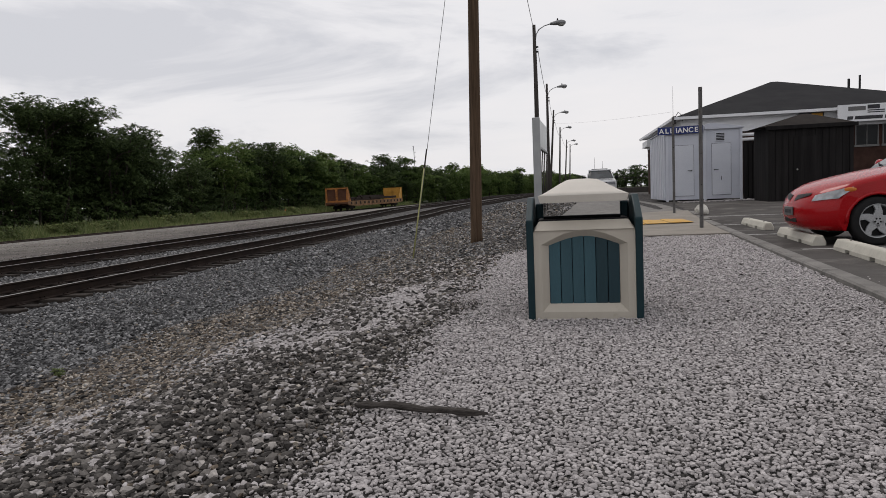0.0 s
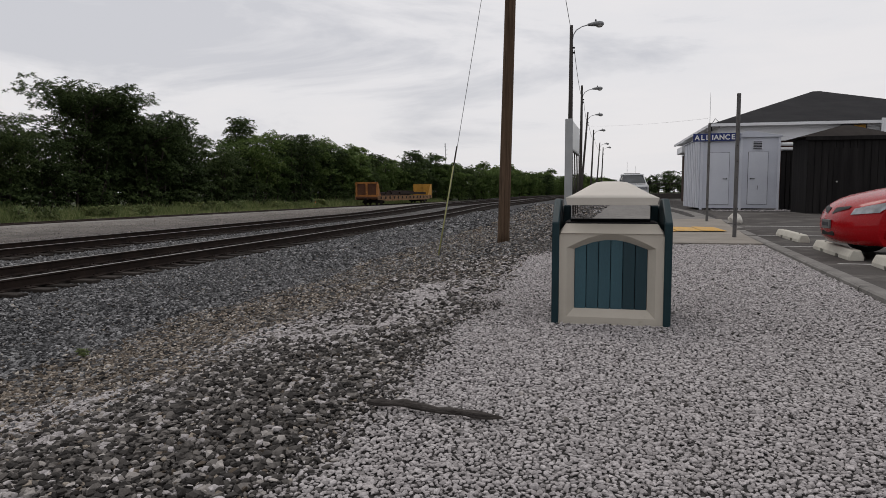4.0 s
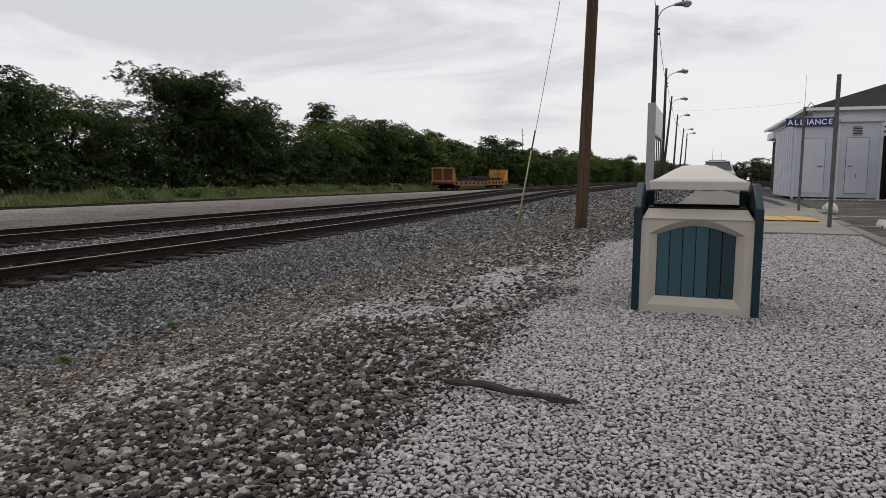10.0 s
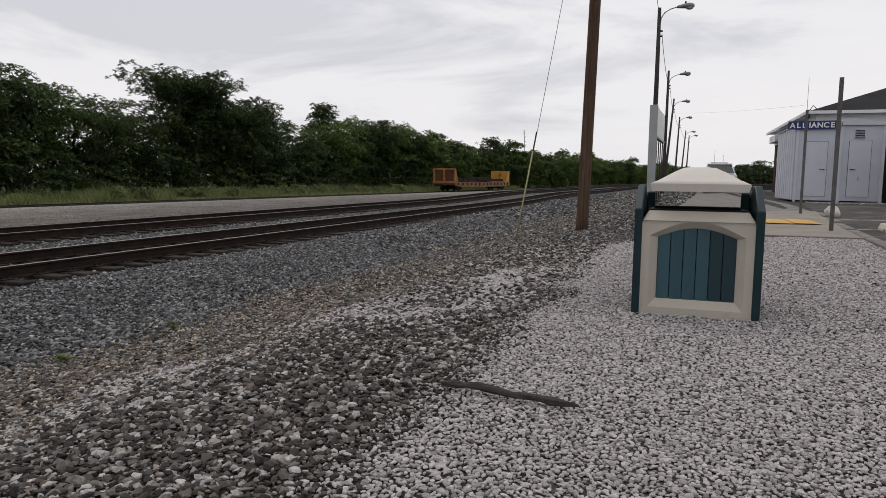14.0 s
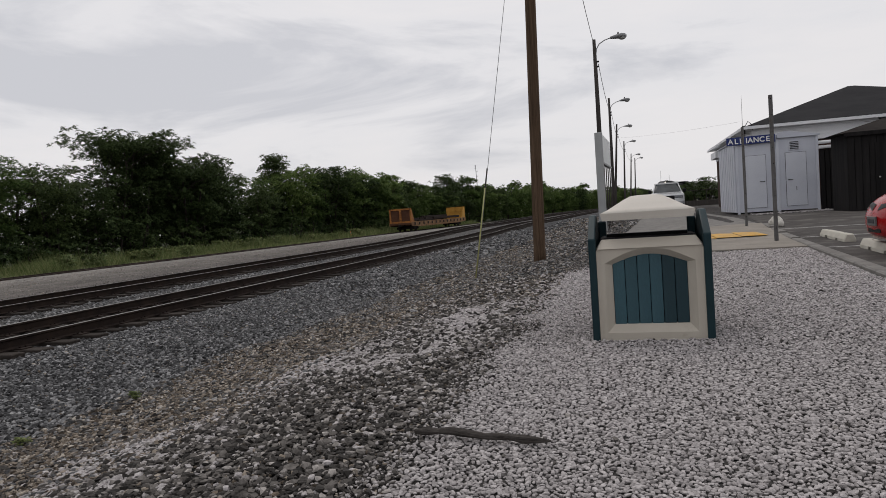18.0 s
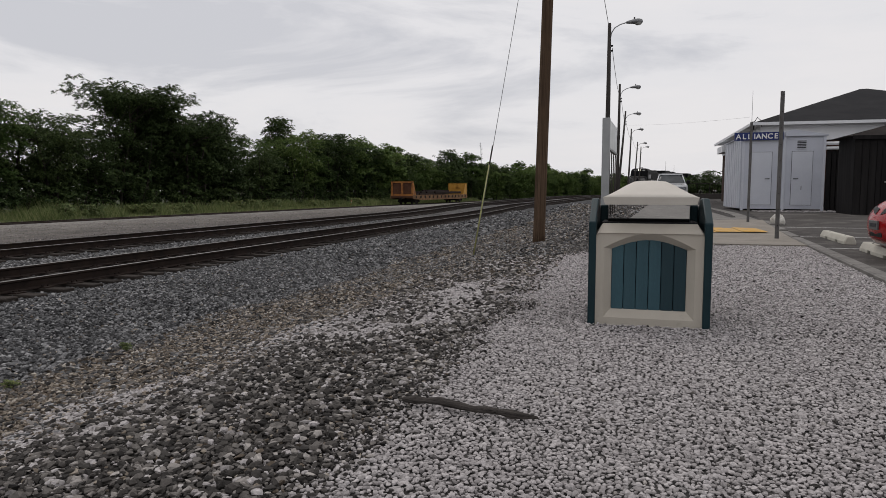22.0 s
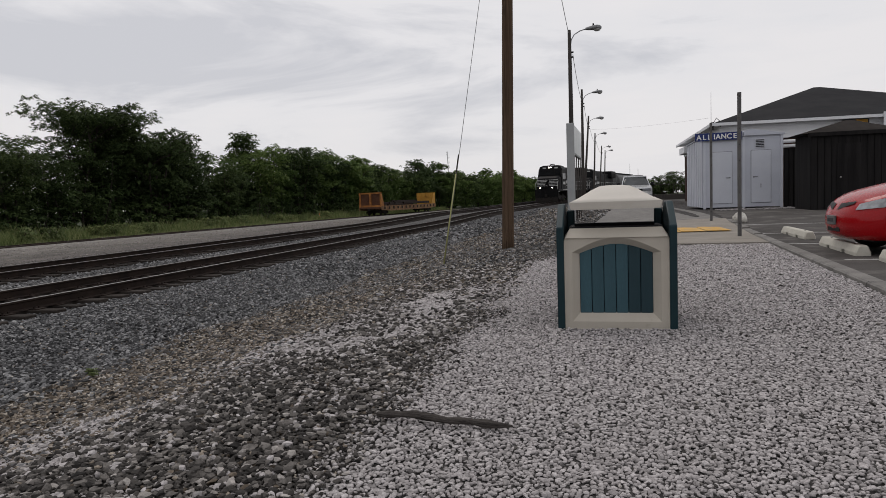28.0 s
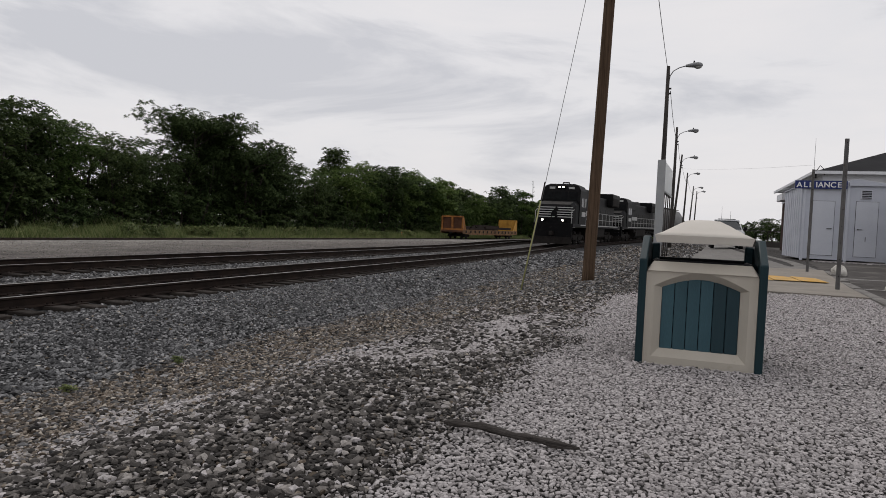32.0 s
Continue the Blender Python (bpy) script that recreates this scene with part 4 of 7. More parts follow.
def white_shed():
    z0 = 0.22
    t = thing("storage_shed", pose(3.79, 27.0, z0, 0, 0, 0.5), "white ribbed metal storage shed with two doors", "shed")
    W, D, H = 2.73, 4.2, 2.66
    bm = BM()
    box(bm, 0, W, 0, D, 0.06, H)
    body = part("body", bm, M_SHED, t)
    for i in range(9):
        bm = BM()
        y = 0.02 + i * 0.47
        box(bm, -0.05, -0.001, y, y + 0.37, 0.06, H, 0.012)
        part("wall_panel", bm, M_SHED, body)
        bm = BM()
        box(bm, -0.012, -0.002, y + 0.372, y + 0.468, 0.06, H)
        part("panel_gap", bm, M_JOINT, body)
    # corner and centre battens on the front
    for x in (-0.01, 1.36, 2.65):
        bm = BM()
        box(bm, x, x + 0.09, -0.035, -0.002, 0, H, 0.006)
        part("batten", bm, M_SHED_DOOR, body)
    # roof: a low gable over the right half, a flat lip over the left
    bm = BM()
    prism(bm, [(1.40, H), (W + 0.06, H), (W + 0.06, H + 0.05), (1.66, H + 0.24), (1.40, H + 0.18)], "y", -0.09, D, 0.006)
    part("gable_roof", bm, M_SHED, t)
    bm = BM()
    prism(bm, [(-0.10, H - 0.02), (1.39, H - 0.02), (1.39, H + 0.14), (-0.10, H + 0.01)], "y", -0.05, D, 0.006)
    part("flat_roof", bm, M_SHED, t)
    for x0, x1, zt, hx in ((0.32, 1.00, 2.11, 0.92), (1.66, 2.33, 2.12, 1.74)):
        bm = BM()
        box(bm, x0 - 0.012, x1 + 0.012, -0.010, -0.003, 0.20, zt + 0.011)
        fr = part("door_gap", bm, M_JOINT, t)
        bm = BM()
        box(bm, x0, x1, -0.026, -0.012, 0.21, zt, 0.004)
        d = part("door", bm, M_SHED_DOOR, t, "flush white door")
        bm = BM()
        rod(bm, (hx, -0.06, 1.15), (hx + (-0.14 if hx < 1 else 0.14), -0.06, 1.15), 0.012, None, 8)
        rod(bm, (hx, -0.03, 1.15), (hx, -0.065, 1.15), 0.022, None, 8)
        part("door_handle", bm, M_JOINT, d, "dark lever handle")
    bm = BM()
    box(bm, 1.78, 2.13, -0.035, -0.004, 2.21, 2.54, 0.004)
    v = part("vent", bm, M_SHED_DOOR, t)
    for i in range(5):
        bm = BM()
        box(bm, 1.81, 2.10, -0.045, -0.034, 2.24 + i * 0.057, 2.275 + i * 0.057)
        part("louvre", bm, M_JOINT, v)
    bm = BM()
    box(bm, 1.98, 2.0, -0.032, -0.027, 0.75, 0.9)
    part("keyhole_plate", bm, M_JOINT, t)
    for x in (0.05, 0.9, 1.7, 2.45):
        bm = BM()
        box(bm, x, x + 0.22, 0.02, 0.4, -0.24, -0.001)
        part("block", bm, M_CONCRETE, t, "concrete block footing")
    # station name
    s = thing("name_sign", pose(3.57, 26.93, z0 + 2.53, 0, -0.6, 0.5), "blue sign with white lettering on the shed", "sign")
    bm = BM()
    box(bm, -0.08, 1.56, -0.035, -0.008, 0, 0.285, 0.004)
    part("board", bm, M_BLUE_SIGN, s)
    lettering(s, "ALLIANCE", 0.255, pose(0.06, -0.040, 0.052), M_WHITE_PAINT)


white_shed()


def black_shed():
    t = thing("black_shed", pose(6.50, 23.6, 0.20, 0, 0, 0), "black painted wooden shed with a shingled hip roof", "shed")
    W, D, H = 2.52, 1.7, 2.43
    bm = BM()
    box(bm, 0, W, 0, D, -0.2, H)
    b = part("body", bm, M_BLACK_SHED, t)
    x = 0.0
    while x < W - 0.05:
        bm = BM()
        box(bm, x + 0.008, min(x + 0.192, W), -0.022, -0.002, 0.0, H - 0.01, 0.004)
        part("plank", bm, M_BLACK_SHED, b)
        x += 0.2
    bm = BM()
    e = 0.10
    c = [bm.verts.new(p) for p in ((-e - 0.22, -e, H - 0.03), (W + e, -e, H - 0.03), (W + e, D + e, H - 0.03), (-e - 0.22, D + e, H - 0.03))]
    r = [bm.verts.new(p) for p in ((1.24, D * 0.5, H + 0.40), (1.46, D * 0.5, H + 0.40))]
    for q in ((c[0], c[1], r[1], r[0]), (c[1], c[2], r[1]), (c[2], c[3], r[0], r[1]), (c[3], c[0], r[0]), (c[3], c[2], c[1], c[0])):
        bm.faces.new(q)
    part("roof", bm, M_BLACK_ROOF, t)
    bm = BM()
    box(bm, -e, W + e, -e - 0.02, -e + 0.01, H - 0.13, H - 0.01)
    part("fascia", bm, M_BLACK_SHED, t)
    bm = BM()
    box(bm, 0.75, 1.60, -0.045, -0.024, 0.05, 2.05, 0.004)
    d = part("door", bm, M_BLACK_SHED, t)
    bm = BM()
    bmesh.ops.create_uvsphere(bm, u_segments=8, v_segments=6, radius=0.03, matrix=Matrix.Translation((0.85, -0.07, 1.0)))
    part("knob", bm, M_LAMP_GLASS, d, "pale door knob")


black_shed()


def dark_fence():
    t = thing("board_fence", pose(6.58, 27.0, 0.14), "black corrugated fence between the sheds", "fence")
    for i in range(8):
        bm = BM()
        box(bm, i * 0.16, i * 0.16 + 0.13, 0, 0.04, -0.1, 2.25, 0.004)
        part("board", bm, M_BLACK_SHED, t)
    for z in (0.3, 1.9):
        bm = BM()
        box(bm, -0.02, 1.3, 0.05, 0.09, z, z + 0.1)
        part("rail", bm, M_BLACK_SHED, t)
    bm = BM()
    box(bm, 0, 1.27, 0.091, 0.11, -0.1, 2.2)
    part("backing", bm, M_BLACK_SHED, t)
    p = thing("white_pipes", pose(6.58, 26.9, 0.14), "two white pipes that run along the top of the fence", "pipe")
    for z in (2.30, 2.47):
        bm = BM()
        rod(bm, (-0.05, 0.05, z), (1.25, 0.05, z), 0.06, None, 10)
        part("pipe", bm, M_WHITE_WALL, p)


dark_fence()


def depot():
    """Low railway depot: brick below, white siding above, dark hip roof."""
    t = thing("depot", pose(0, 0, 0.27), "low brick depot with white siding and a dark hip roof", "building")
    x0, x1, y0, y1 = 5.95, 18.9, 36.6, 51.4
    ez = 3.95
    bm = BM()
    box(bm, x0, x1, y0, y1, -0.3, 3.12)
    w = part("brick_wall", bm, M_BRICK, t)
    bm = BM()
    box(bm, x0 - 0.04, x1 + 0.04, y0 - 0.04, y1 + 0.04, 3.12, ez)
    part("siding_wall", bm, M_WHITE_WALL, t, "white siding above the brick")
    for i in range(4):
        bm = BM()
        box(bm, x0 - 0.05, x1 + 0.05, y0 - 0.06, y0 - 0.041, 3.13 + i * 0.2, 3.315 + i * 0.2)
        part("siding_board", bm, M_WHITE_WALL, t)
    bm = BM()
    o = 0.50
    c = [bm.verts.new(p) for p in ((x0 - o, y0 - o, ez), (x1 + o, y0 - o, ez), (x1 + o, y1 + o, ez), (x0 - o, y1 + o, ez))]
    r = [bm.verts.new(p) for p in ((12.25, 44.0, 6.45), (12.6, 44.0, 6.45))]
    for q in ((c[0], c[1], r[1], r[0]), (c[1], c[2], r[1]), (c[2], c[3], r[0], r[1]), (c[3], c[0], r[0])):
        bm.faces.new(q)
    part("roof", bm, M_ROOF, t, "dark shingled hip roof")
    bm = BM()
    box(bm, x0 - o - 0.02, x1 + o, y0 - o - 0.03, y0 - o + 0.05, ez - 0.11, ez + 0.03)
    box(bm, x0 - o - 0.03, x0 - o + 0.05, y0 - o, y1 + o, ez - 0.11, ez + 0.03)
    part("fascia", bm, M_WHITE_WALL, t)
    bm = BM()
    box(bm, x0 - o, x1 + o, y0 - o + 0.05, y0, ez - 0.10, ez - 0.05)
    box(bm, x0 - o + 0.05, x0, y0, y1, ez - 0.10, ez - 0.05)
    part("soffit", bm, M_WHITE_WALL, t)
    for x in (14.08, 15.30, 16.75):
        bm = BM()
        box(bm, x, x + 0.95, y0 - 0.02, y0 - 0.004, 2.15, 3.08)
        wi = part("window", bm, M_WINDOW, t)
        bm = BM()
        for a in ((x - 0.05, x + 1.0, 3.08, 3.12), (x - 0.08, x + 1.03, 2.05, 2.15), (x - 0.05, x, 2.15, 3.08), (x + 0.95, x + 1.0, 2.15, 3.08), (x + 0.46, x + 0.49, 2.15, 3.08)):
            box(bm, a[0], a[1], y0 - 0.06, y0 - 0.022, a[2], a[3])
        part("frame", bm, M_TANK_GREY, wi, "worn grey window frame and sill")
    for x, yy, h, rr in ((16.48, 43.9, 0.07, 0.07), (17.07, 43.9, 0.24, 0.06)):
        bm = BM()
        rod(bm, (x, yy, 4.6), (x, yy, 6.25 + h), rr, None, 10)
        part("vent_pipe", bm, M_BLACK_TRIM, t, "black roof vent pipe")
    # banner with unreadable lettering as bars
    s = thing("banner", pose(13.05, 36.015, 0.62), "white banner with dark lettering on the depot wall", "sign")
    bm = BM()
    box(bm, 0, 3.6, 0, 0.05, 2.90, 3.72, 0.006)
    part("board", bm, M_WHITE_WALL, s)
    for x, z, w_, h_ in ((0.46, 3.42, 0.77, 0.20), (1.31, 3.48, 0.54, 0.19), (1.31, 3.385, 0.75, 0.05), (1.31, 3.29, 0.75, 0.05)):
        bm = BM()
        box(bm, x, x + w_, -0.008, -0.002, z, z + h_)
        part("mark", bm, M_JOINT if x > 0.5 else M_TANK_GREY, s)
    lettering_bars = ((0.40, 0.26), (0.74, 1.22), (2.06, 0.2), (2.36, 0.8))
    for x, w_ in lettering_bars:
        bm = BM()
        prism(bm, [(x, 3.0), (x + w_, 3.0), (x + w_ + 0.03, 3.16), (x + 0.03, 3.16)], "y", -0.008, -0.002)
        part("word_bar", bm, M_JOINT, s)
    o2 = thing("orange_sign", pose(11.42, 36.40, 0.38), "small dark and orange sign on the depot wall", "sign")
    bm = BM()
    box(bm, 0, 1.15, 0, 0.06, 3.45, 3.72, 0.006)
    part("board", bm, M_JOINT, o2)
    bm = BM()
    box(bm, 0.58, 1.08, -0.01, -0.002, 3.48, 3.69)
    part("mark", bm, M_YELLOW_CAR, o2, "orange half of the sign")
    a = thing("roof_antenna", pose(5.47, 36.3, 4.06), "thin whip antenna on a small bracket at the eave", "antenna")
    bm = BM()
    rod(bm, (0, 0, 0), (0.0, 0, 1.75), 0.012, 0.006, 6)
    part("whip", bm, M_LAMP_METAL, a)
    bm = BM()
    box(bm, -0.02, 0.12, -0.04, 0.04, -0.15, 0.25, 0.01)
    tube(bm, [(0.1, 0, 0.2), (0.25, 0, 0.45), (0.4, 0, 0.3), (0.45, 0, 0.0)], 0.02, 6)
    part("bracket", bm, M_BLACK_TRIM, a)
    # entrance wing at the far end
    wing = thing("depot_wing", pose(0, 0, 0.25), "white canopied wing of the depot with brick columns", "building")
    bm = BM()
    box(bm, 5.72, 7.9, 46.4, 48.4, -0.2, 3.12)
    part("brick_wall", bm, M_BRICK, wing)
    bm = BM()
    prism(bm, [(5.28, 3.12), (8.0, 3.12), (8.0, 4.0), (6.2, 4.0), (5.28, 3.52)], "y", 46.0, 48.6, 0.01)
    part("canopy", bm, M_WHITE_WALL, wing, "white canopy with a sloping edge")
    bm = BM()
    box(bm, 5.68, 5.72, 46.8, 48.0, 1.0, 2.2)
    part("window", bm, M_WINDOW, wing)
    bm = BM()
    box(bm, 5.62, 5.97, 45.96, 46.0, 3.2, 3.55)
    part("transom", bm, M_WINDOW, wing)


depot()


# ---- vehicles ----
def loft(bm, rows, close_ends=True, smooth=True):
    for a, b in zip(rows, rows[1:]):
        n = len(a)
        for i in range(n):
            j = (i + 1) % n
            f = bm.faces.new((a[i], a[j], b[j], b[i]))
            f.smooth = smooth
    if close_ends:
        bm.faces.new(rows[0])
        bm.faces.new(rows[-1][::-1])
    return bm


def car_wheel(parent, x, y, r, out, rim_material, spokes=5):
    """One wheel with its axle across the car; out is -1 or +1, the side it faces."""
    w = new("wheel")
    w.parent = parent
    w.matrix_basis = pose(x, y, r)
    bm = BM()
    rows = []
    for yy, rr in ((-0.10, r * 0.70), (-0.105, r * 0.90), (-0.085, r * 0.985), (-0.03, r), (0.03, r), (0.085, r * 0.985), (0.105, r * 0.90), (0.10, r * 0.70)):
        rows.append([bm.verts.new((rr * math.cos(2 * math.pi * i / 36), yy, rr * math.sin(2 * math.pi * i / 36))) for i in range(36)])
    loft(bm, rows, False)
    part("tyre", bm, M_TYRE, w, "black rubber tyre")
    bm = BM()
    R = r * 0.715
    rows = [[bm.verts.new((rr * math.cos(2 * math.pi * i / 36), out * yy, rr * math.sin(2 * math.pi * i / 36))) for i in range(36)] for yy, rr in ((0.095, R), (0.102, R * 0.97), (0.085, R * 0.90), (0.0, R * 0.86))]
    loft(bm, rows, False)
    part("rim", bm, rim_material, w, "silver alloy rim")
    for k in range(spokes):
        a = 2 * math.pi * k / spokes + 0.3
        bm = BM()
        pts = [(0.10, -0.34), (0.55, -0.34), (0.93, -0.16), (0.92, 0.34), (0.62, 0.16), (0.14, 0.38)]
        v = [(R * (u * math.cos(a) - q * 0.75 * math.sin(a)), R * (u * math.sin(a) + q * 0.75 * math.cos(a))) for u, q in pts]
        prism(bm, v, "y", min(out * 0.06, out * 0.095), max(out * 0.06, out * 0.095), 0.004)
        part("spoke", bm, rim_material, w)
    bm = BM()
    rod(bm, (0, out * 0.05, 0), (0, out * 0.105, 0), R * 0.22, R * 0.20, 16)
    part("hub_cap", bm, rim_material, w)
    for k in range(5):
        a = 2 * math.pi * k / 5 + 0.9
        bm = BM()
        rod(bm, (R * 0.15 * math.cos(a), out * 0.10, R * 0.15 * math.sin(a)), (R * 0.15 * math.cos(a), out * 0.107, R * 0.15 * math.sin(a)), R * 0.055, None, 8)
        part("lug_hole", bm, M_BLACK_TRIM, w)
    bm = BM()
    rod(bm, (0, -out * 0.02, 0), (0, out * 0.045, 0), R * 0.85, None, 24)
    part("brake", bm, M_BLACK_TRIM, w)
    return w


def red_car():
    """A red hatchback, nose towards the line. Local x runs from nose to tail, y across."""
    t = thing("red_car", pose(3.15, 10.38, 0.008, 0, 0, 1.0), "glossy red hatchback parked nose-in at a wheel stop", "car")
    w, ax, ax2, ar = 0.86, 0.79, 3.39, 0.365

    def arch(c, n=12):
        return [(c + ar * math.cos(math.pi * i / n), 0.30 + ar * math.sin(math.pi * i / n)) for i in range(n + 1)]

    upper = [(0.10, 0.20), (0.02, 0.28), (-0.005, 0.40), (0.0, 0.52), (0.035, 0.60), (0.09, 0.68), (0.16, 0.745), (0.30, 0.815), (0.52, 0.880), (0.80, 0.945), (1.10, 1.0), (1.38, 1.035), (2.2, 1.04), (3.2, 1.05), (4.0, 1.09), (4.22, 1.07), (4.33, 0.92), (4.36, 0.60), (4.34, 0.42), (4.22, 0.22)]
    lower = [(3.84, 0.20)] + arch(ax2) + [(2.96, 0.20), (2.2, 0.19), (1.26, 0.20)] + arch(ax) + [(0.33, 0.20)]
    outline = upper + lower
    bm = BM()
    rows = []
    for s in (-1.0, -0.985, -0.94, -0.8, -0.6, -0.3, 0.0, 0.3, 0.6, 0.8, 0.94, 0.985, 1.0):
        a = abs(s)
        row = []
        for i, (x, z) in enumerate(outline):
            front = smooth01(0.5, 0.0, x)
            rear = smooth01(3.6, 4.4, x)
            nx = x + 0.33 * front * a ** 3.0 - 0.16 * rear * a ** 3.5
            nz = z
            if i < len(upper) and z > 0.6:
                nz -= (0.055 * a ** 2 + (0.05 if a > 0.99 else 0.022 if a > 0.97 else 0.0)) * smooth01(0.6, 0.8, z)
            yy = s * w
            # the sides lean in above the shoulder and tuck in at the sill
            if a > 0.9:
                yy -= math.copysign(0.035 * smooth01(0.72, 1.0, nz) + 0.03 * smooth01(0.45, 0.2, nz), s)
            row.append(bm.verts.new((nx, yy, nz)))
        rows.append(row)
    n = len(outline)
    for a, b in zip(rows, rows[1:]):
        for i in range(n):
            f = bm.faces.new((a[i], a[(i + 1) % n], b[(i + 1) % n], b[i]))
            f.smooth = True
    for end in (rows[0], rows[-1]):
        bmesh.ops.triangle_fill(bm, use_beauty=True, edges=[bm.edges.get((end[i], end[(i + 1) % n])) for i in range(n)])
    body = part("body", bm, M_CAR_RED, t, "glossy red bodywork")
    # flared lips round the wheel openings
    for s in (-1, 1):
        for c in (ax, ax2):
            bm = BM()
            tube(bm, [(c + (ar + 0.012) * math.cos(math.pi * i / 14), s * (w - 0.012), 0.30 + (ar + 0.012) * math.sin(math.pi * i / 14)) for i in range(15)], 0.022, 6)
            part("arch_lip", bm, M_CAR_RED, body)
    # dark wheel wells
    for c in (ax, ax2):
        bm = BM()
        box(bm, c - 0.36, c + 0.36, -w + 0.26, w - 0.26, 0.18, 0.66)
        part("wheel_well", bm, M_BLACK_TRIM, t)
    # cabin
    bm = BM()
    rows = []
    for zf, hw, xf, xr in ((1.0, 0.80, 1.34, 4.16), (1.06, 0.79, 1.40, 4.14), (1.29, 0.71, 1.78, 3.98), (1.46, 0.64, 2.10, 3.80)):
        rows.append([bm.verts.new(p) for p in ((xf, -hw * 0.86, zf), (xf + 0.18, -hw, zf), (xr - 0.1, -hw, zf), (xr, -hw * 0.85, zf), (xr, hw * 0.85, zf), (xr - 0.1, hw, zf), (xf + 0.18, hw, zf), (xf, hw * 0.86, zf))])
    loft(bm, rows, True, False)
    part("window_glass", bm, M_CAR_GLASS, t, "tinted car windows")
    bm = BM()
    rows = []
    for zf, k in ((1.455, 1.03), (1.50, 1.0), (1.545, 0.90), (1.565, 0.6)):
        rows.append([bm.verts.new((2.9 + (xx - 2.9) * k, yy * k, zf)) for xx, yy in ((1.98, -0.54), (2.2, -0.645), (3.6, -0.645), (3.84, -0.54), (3.84, 0.54), (3.6, 0.645), (2.2, 0.645), (1.98, 0.54))])
    loft(bm, rows)
    part("roof", bm, M_CAR_RED, t)
    for s in (-1, 1):
        bm = BM()
        tube(bm, [(1.46, s * 0.765, 1.03), (1.86, s * 0.69, 1.30), (2.16, s * 0.62, 1.47)], 0.028, 6)
        part("windscreen_pillar", bm, M_CAR_RED, t)
        bm = BM()
        tube(bm, [(2.62, s * 0.79, 1.03), (2.66, s * 0.71, 1.28), (2.68, s * 0.645, 1.47)], 0.03, 6)
        part("door_pillar", bm, M_BLACK_TRIM, t)
        # swept-back headlight wrapped round the corner, laid on the bodywork
        def skin(z, a, out=0.007):
            zz = z + 0.055 * a ** 2 * smooth01(0.6, 0.8, z)
            for (xa, za), (xb, zb_) in zip(upper[2:12], upper[3:12]):
                if za <= zz <= zb_:
                    break
            x = xa + (xb - xa) * (zz - za) / max(zb_ - za, 1e-4)
            x += 0.33 * smooth01(0.5, 0.0, x) * a ** 3.0
            return Vector((x - out, s * (w * a + out * a), z + out * 0.6))
        bm = BM()
        cols = []
        for k in range(8):
            u = k / 7
            a = 0.62 + 0.345 * u
            zb, zt = 0.585 + 0.035 * u, 0.665 + 0.085 * u
            cols.append([bm.verts.new(skin(zb + (zt - zb) * j / 4, a)) for j in range(5)])
        for k in range(1, 7):
            u = k / 6
            zb, zt = 0.62 + 0.125 * u, 0.75 + 0.02 * u
            xb = 0.30 + 0.20 * u
            cols.append([bm.verts.new((xb + 0.08 * (1 - u) * j / 4, s * (w + 0.006 - 0.012 * j / 4), zb + (zt - zb) * j / 4)) for j in range(5)])
        for p, q in zip(cols, cols[1:]):
            for i in range(4):
                f = bm.faces.new((p[i], p[i + 1], q[i + 1], q[i]))
                f.smooth = True
        h = part("headlight", bm, M_LENS, t, "clear swept-back headlight")
        bm = BM()
        bmesh.ops.create_uvsphere(bm, u_segments=10, v_segments=6, radius=0.03, matrix=Matrix.Translation((0.46, s * (w - 0.006), 0.735)) @ Matrix.Diagonal((2.7, 0.5, 1.0, 1)))
        part("indicator", bm, M_AMBER, h, "amber indicator")
        # split grille
        bm = BM()
        g = [[bm.verts.new(skin(0.585 + 0.02 * i + (0.085 - 0.012 * i) * j / 3, 0.10 + 0.10 * i, 0.004)) for j in range(4)] for i in range(5)]
        for p, q in zip(g, g[1:]):
            for i in range(3):
                bm.faces.new((p[i], p[i + 1], q[i + 1], q[i]))
        part("grille", bm, M_BLACK_TRIM, t)
        bm = BM()
        tube(bm, [(1.20, s * 0.25 - 0.2, 1.035), (1.40, s * 0.25 + 0.3, 1.085)], 0.012, 5)
        part("wiper", bm, M_BLACK_TRIM, t)
        bm = BM()
        bmesh.ops.create_uvsphere(bm, u_segments=12, v_segments=8, radius=0.1, matrix=Matrix.Translation((1.58, s * 0.93, 1.07)) @ Matrix.Diagonal((0.6, 1.0, 0.75, 1)))
        part("door_mirror", bm, M_CAR_RED, t)
        bm = BM()
        for x in (1.36, 2.55, 3.0):
            box(bm, x, x + 0.008, s * (w - 0.008) - 0.004, s * (w - 0.008) + 0.004, 0.32, 0.97)
        part("door_seam", bm, M_BLACK_TRIM, t)
        bm = BM()
        bmesh.ops.create_uvsphere(bm, u_segments=10, v_segments=6, radius=0.05, matrix=Matrix.Translation((0.27, s * 0.66, 0.36)) @ Matrix.Diagonal((0.5, 1, 1, 1)))
        part("fog_lamp", bm, M_LENS, t)
        for x in (ax, ax2):
            car_wheel(t, x, s * (w - 0.105), 0.317, s, M_RIM)
    bm = BM()
    box(bm, 0.010, 0.10, -0.22, 0.22, 0.295, 0.355, 0.004)
    part("lower_intake", bm, M_BLACK_TRIM, t)
    bm = BM()
    box(bm, -0.025, -0.002, -0.155, 0.155, 0.39, 0.51, 0.004)
    pl = part("number_plate", bm, M_TANK_GREY, t)
    bm = BM()
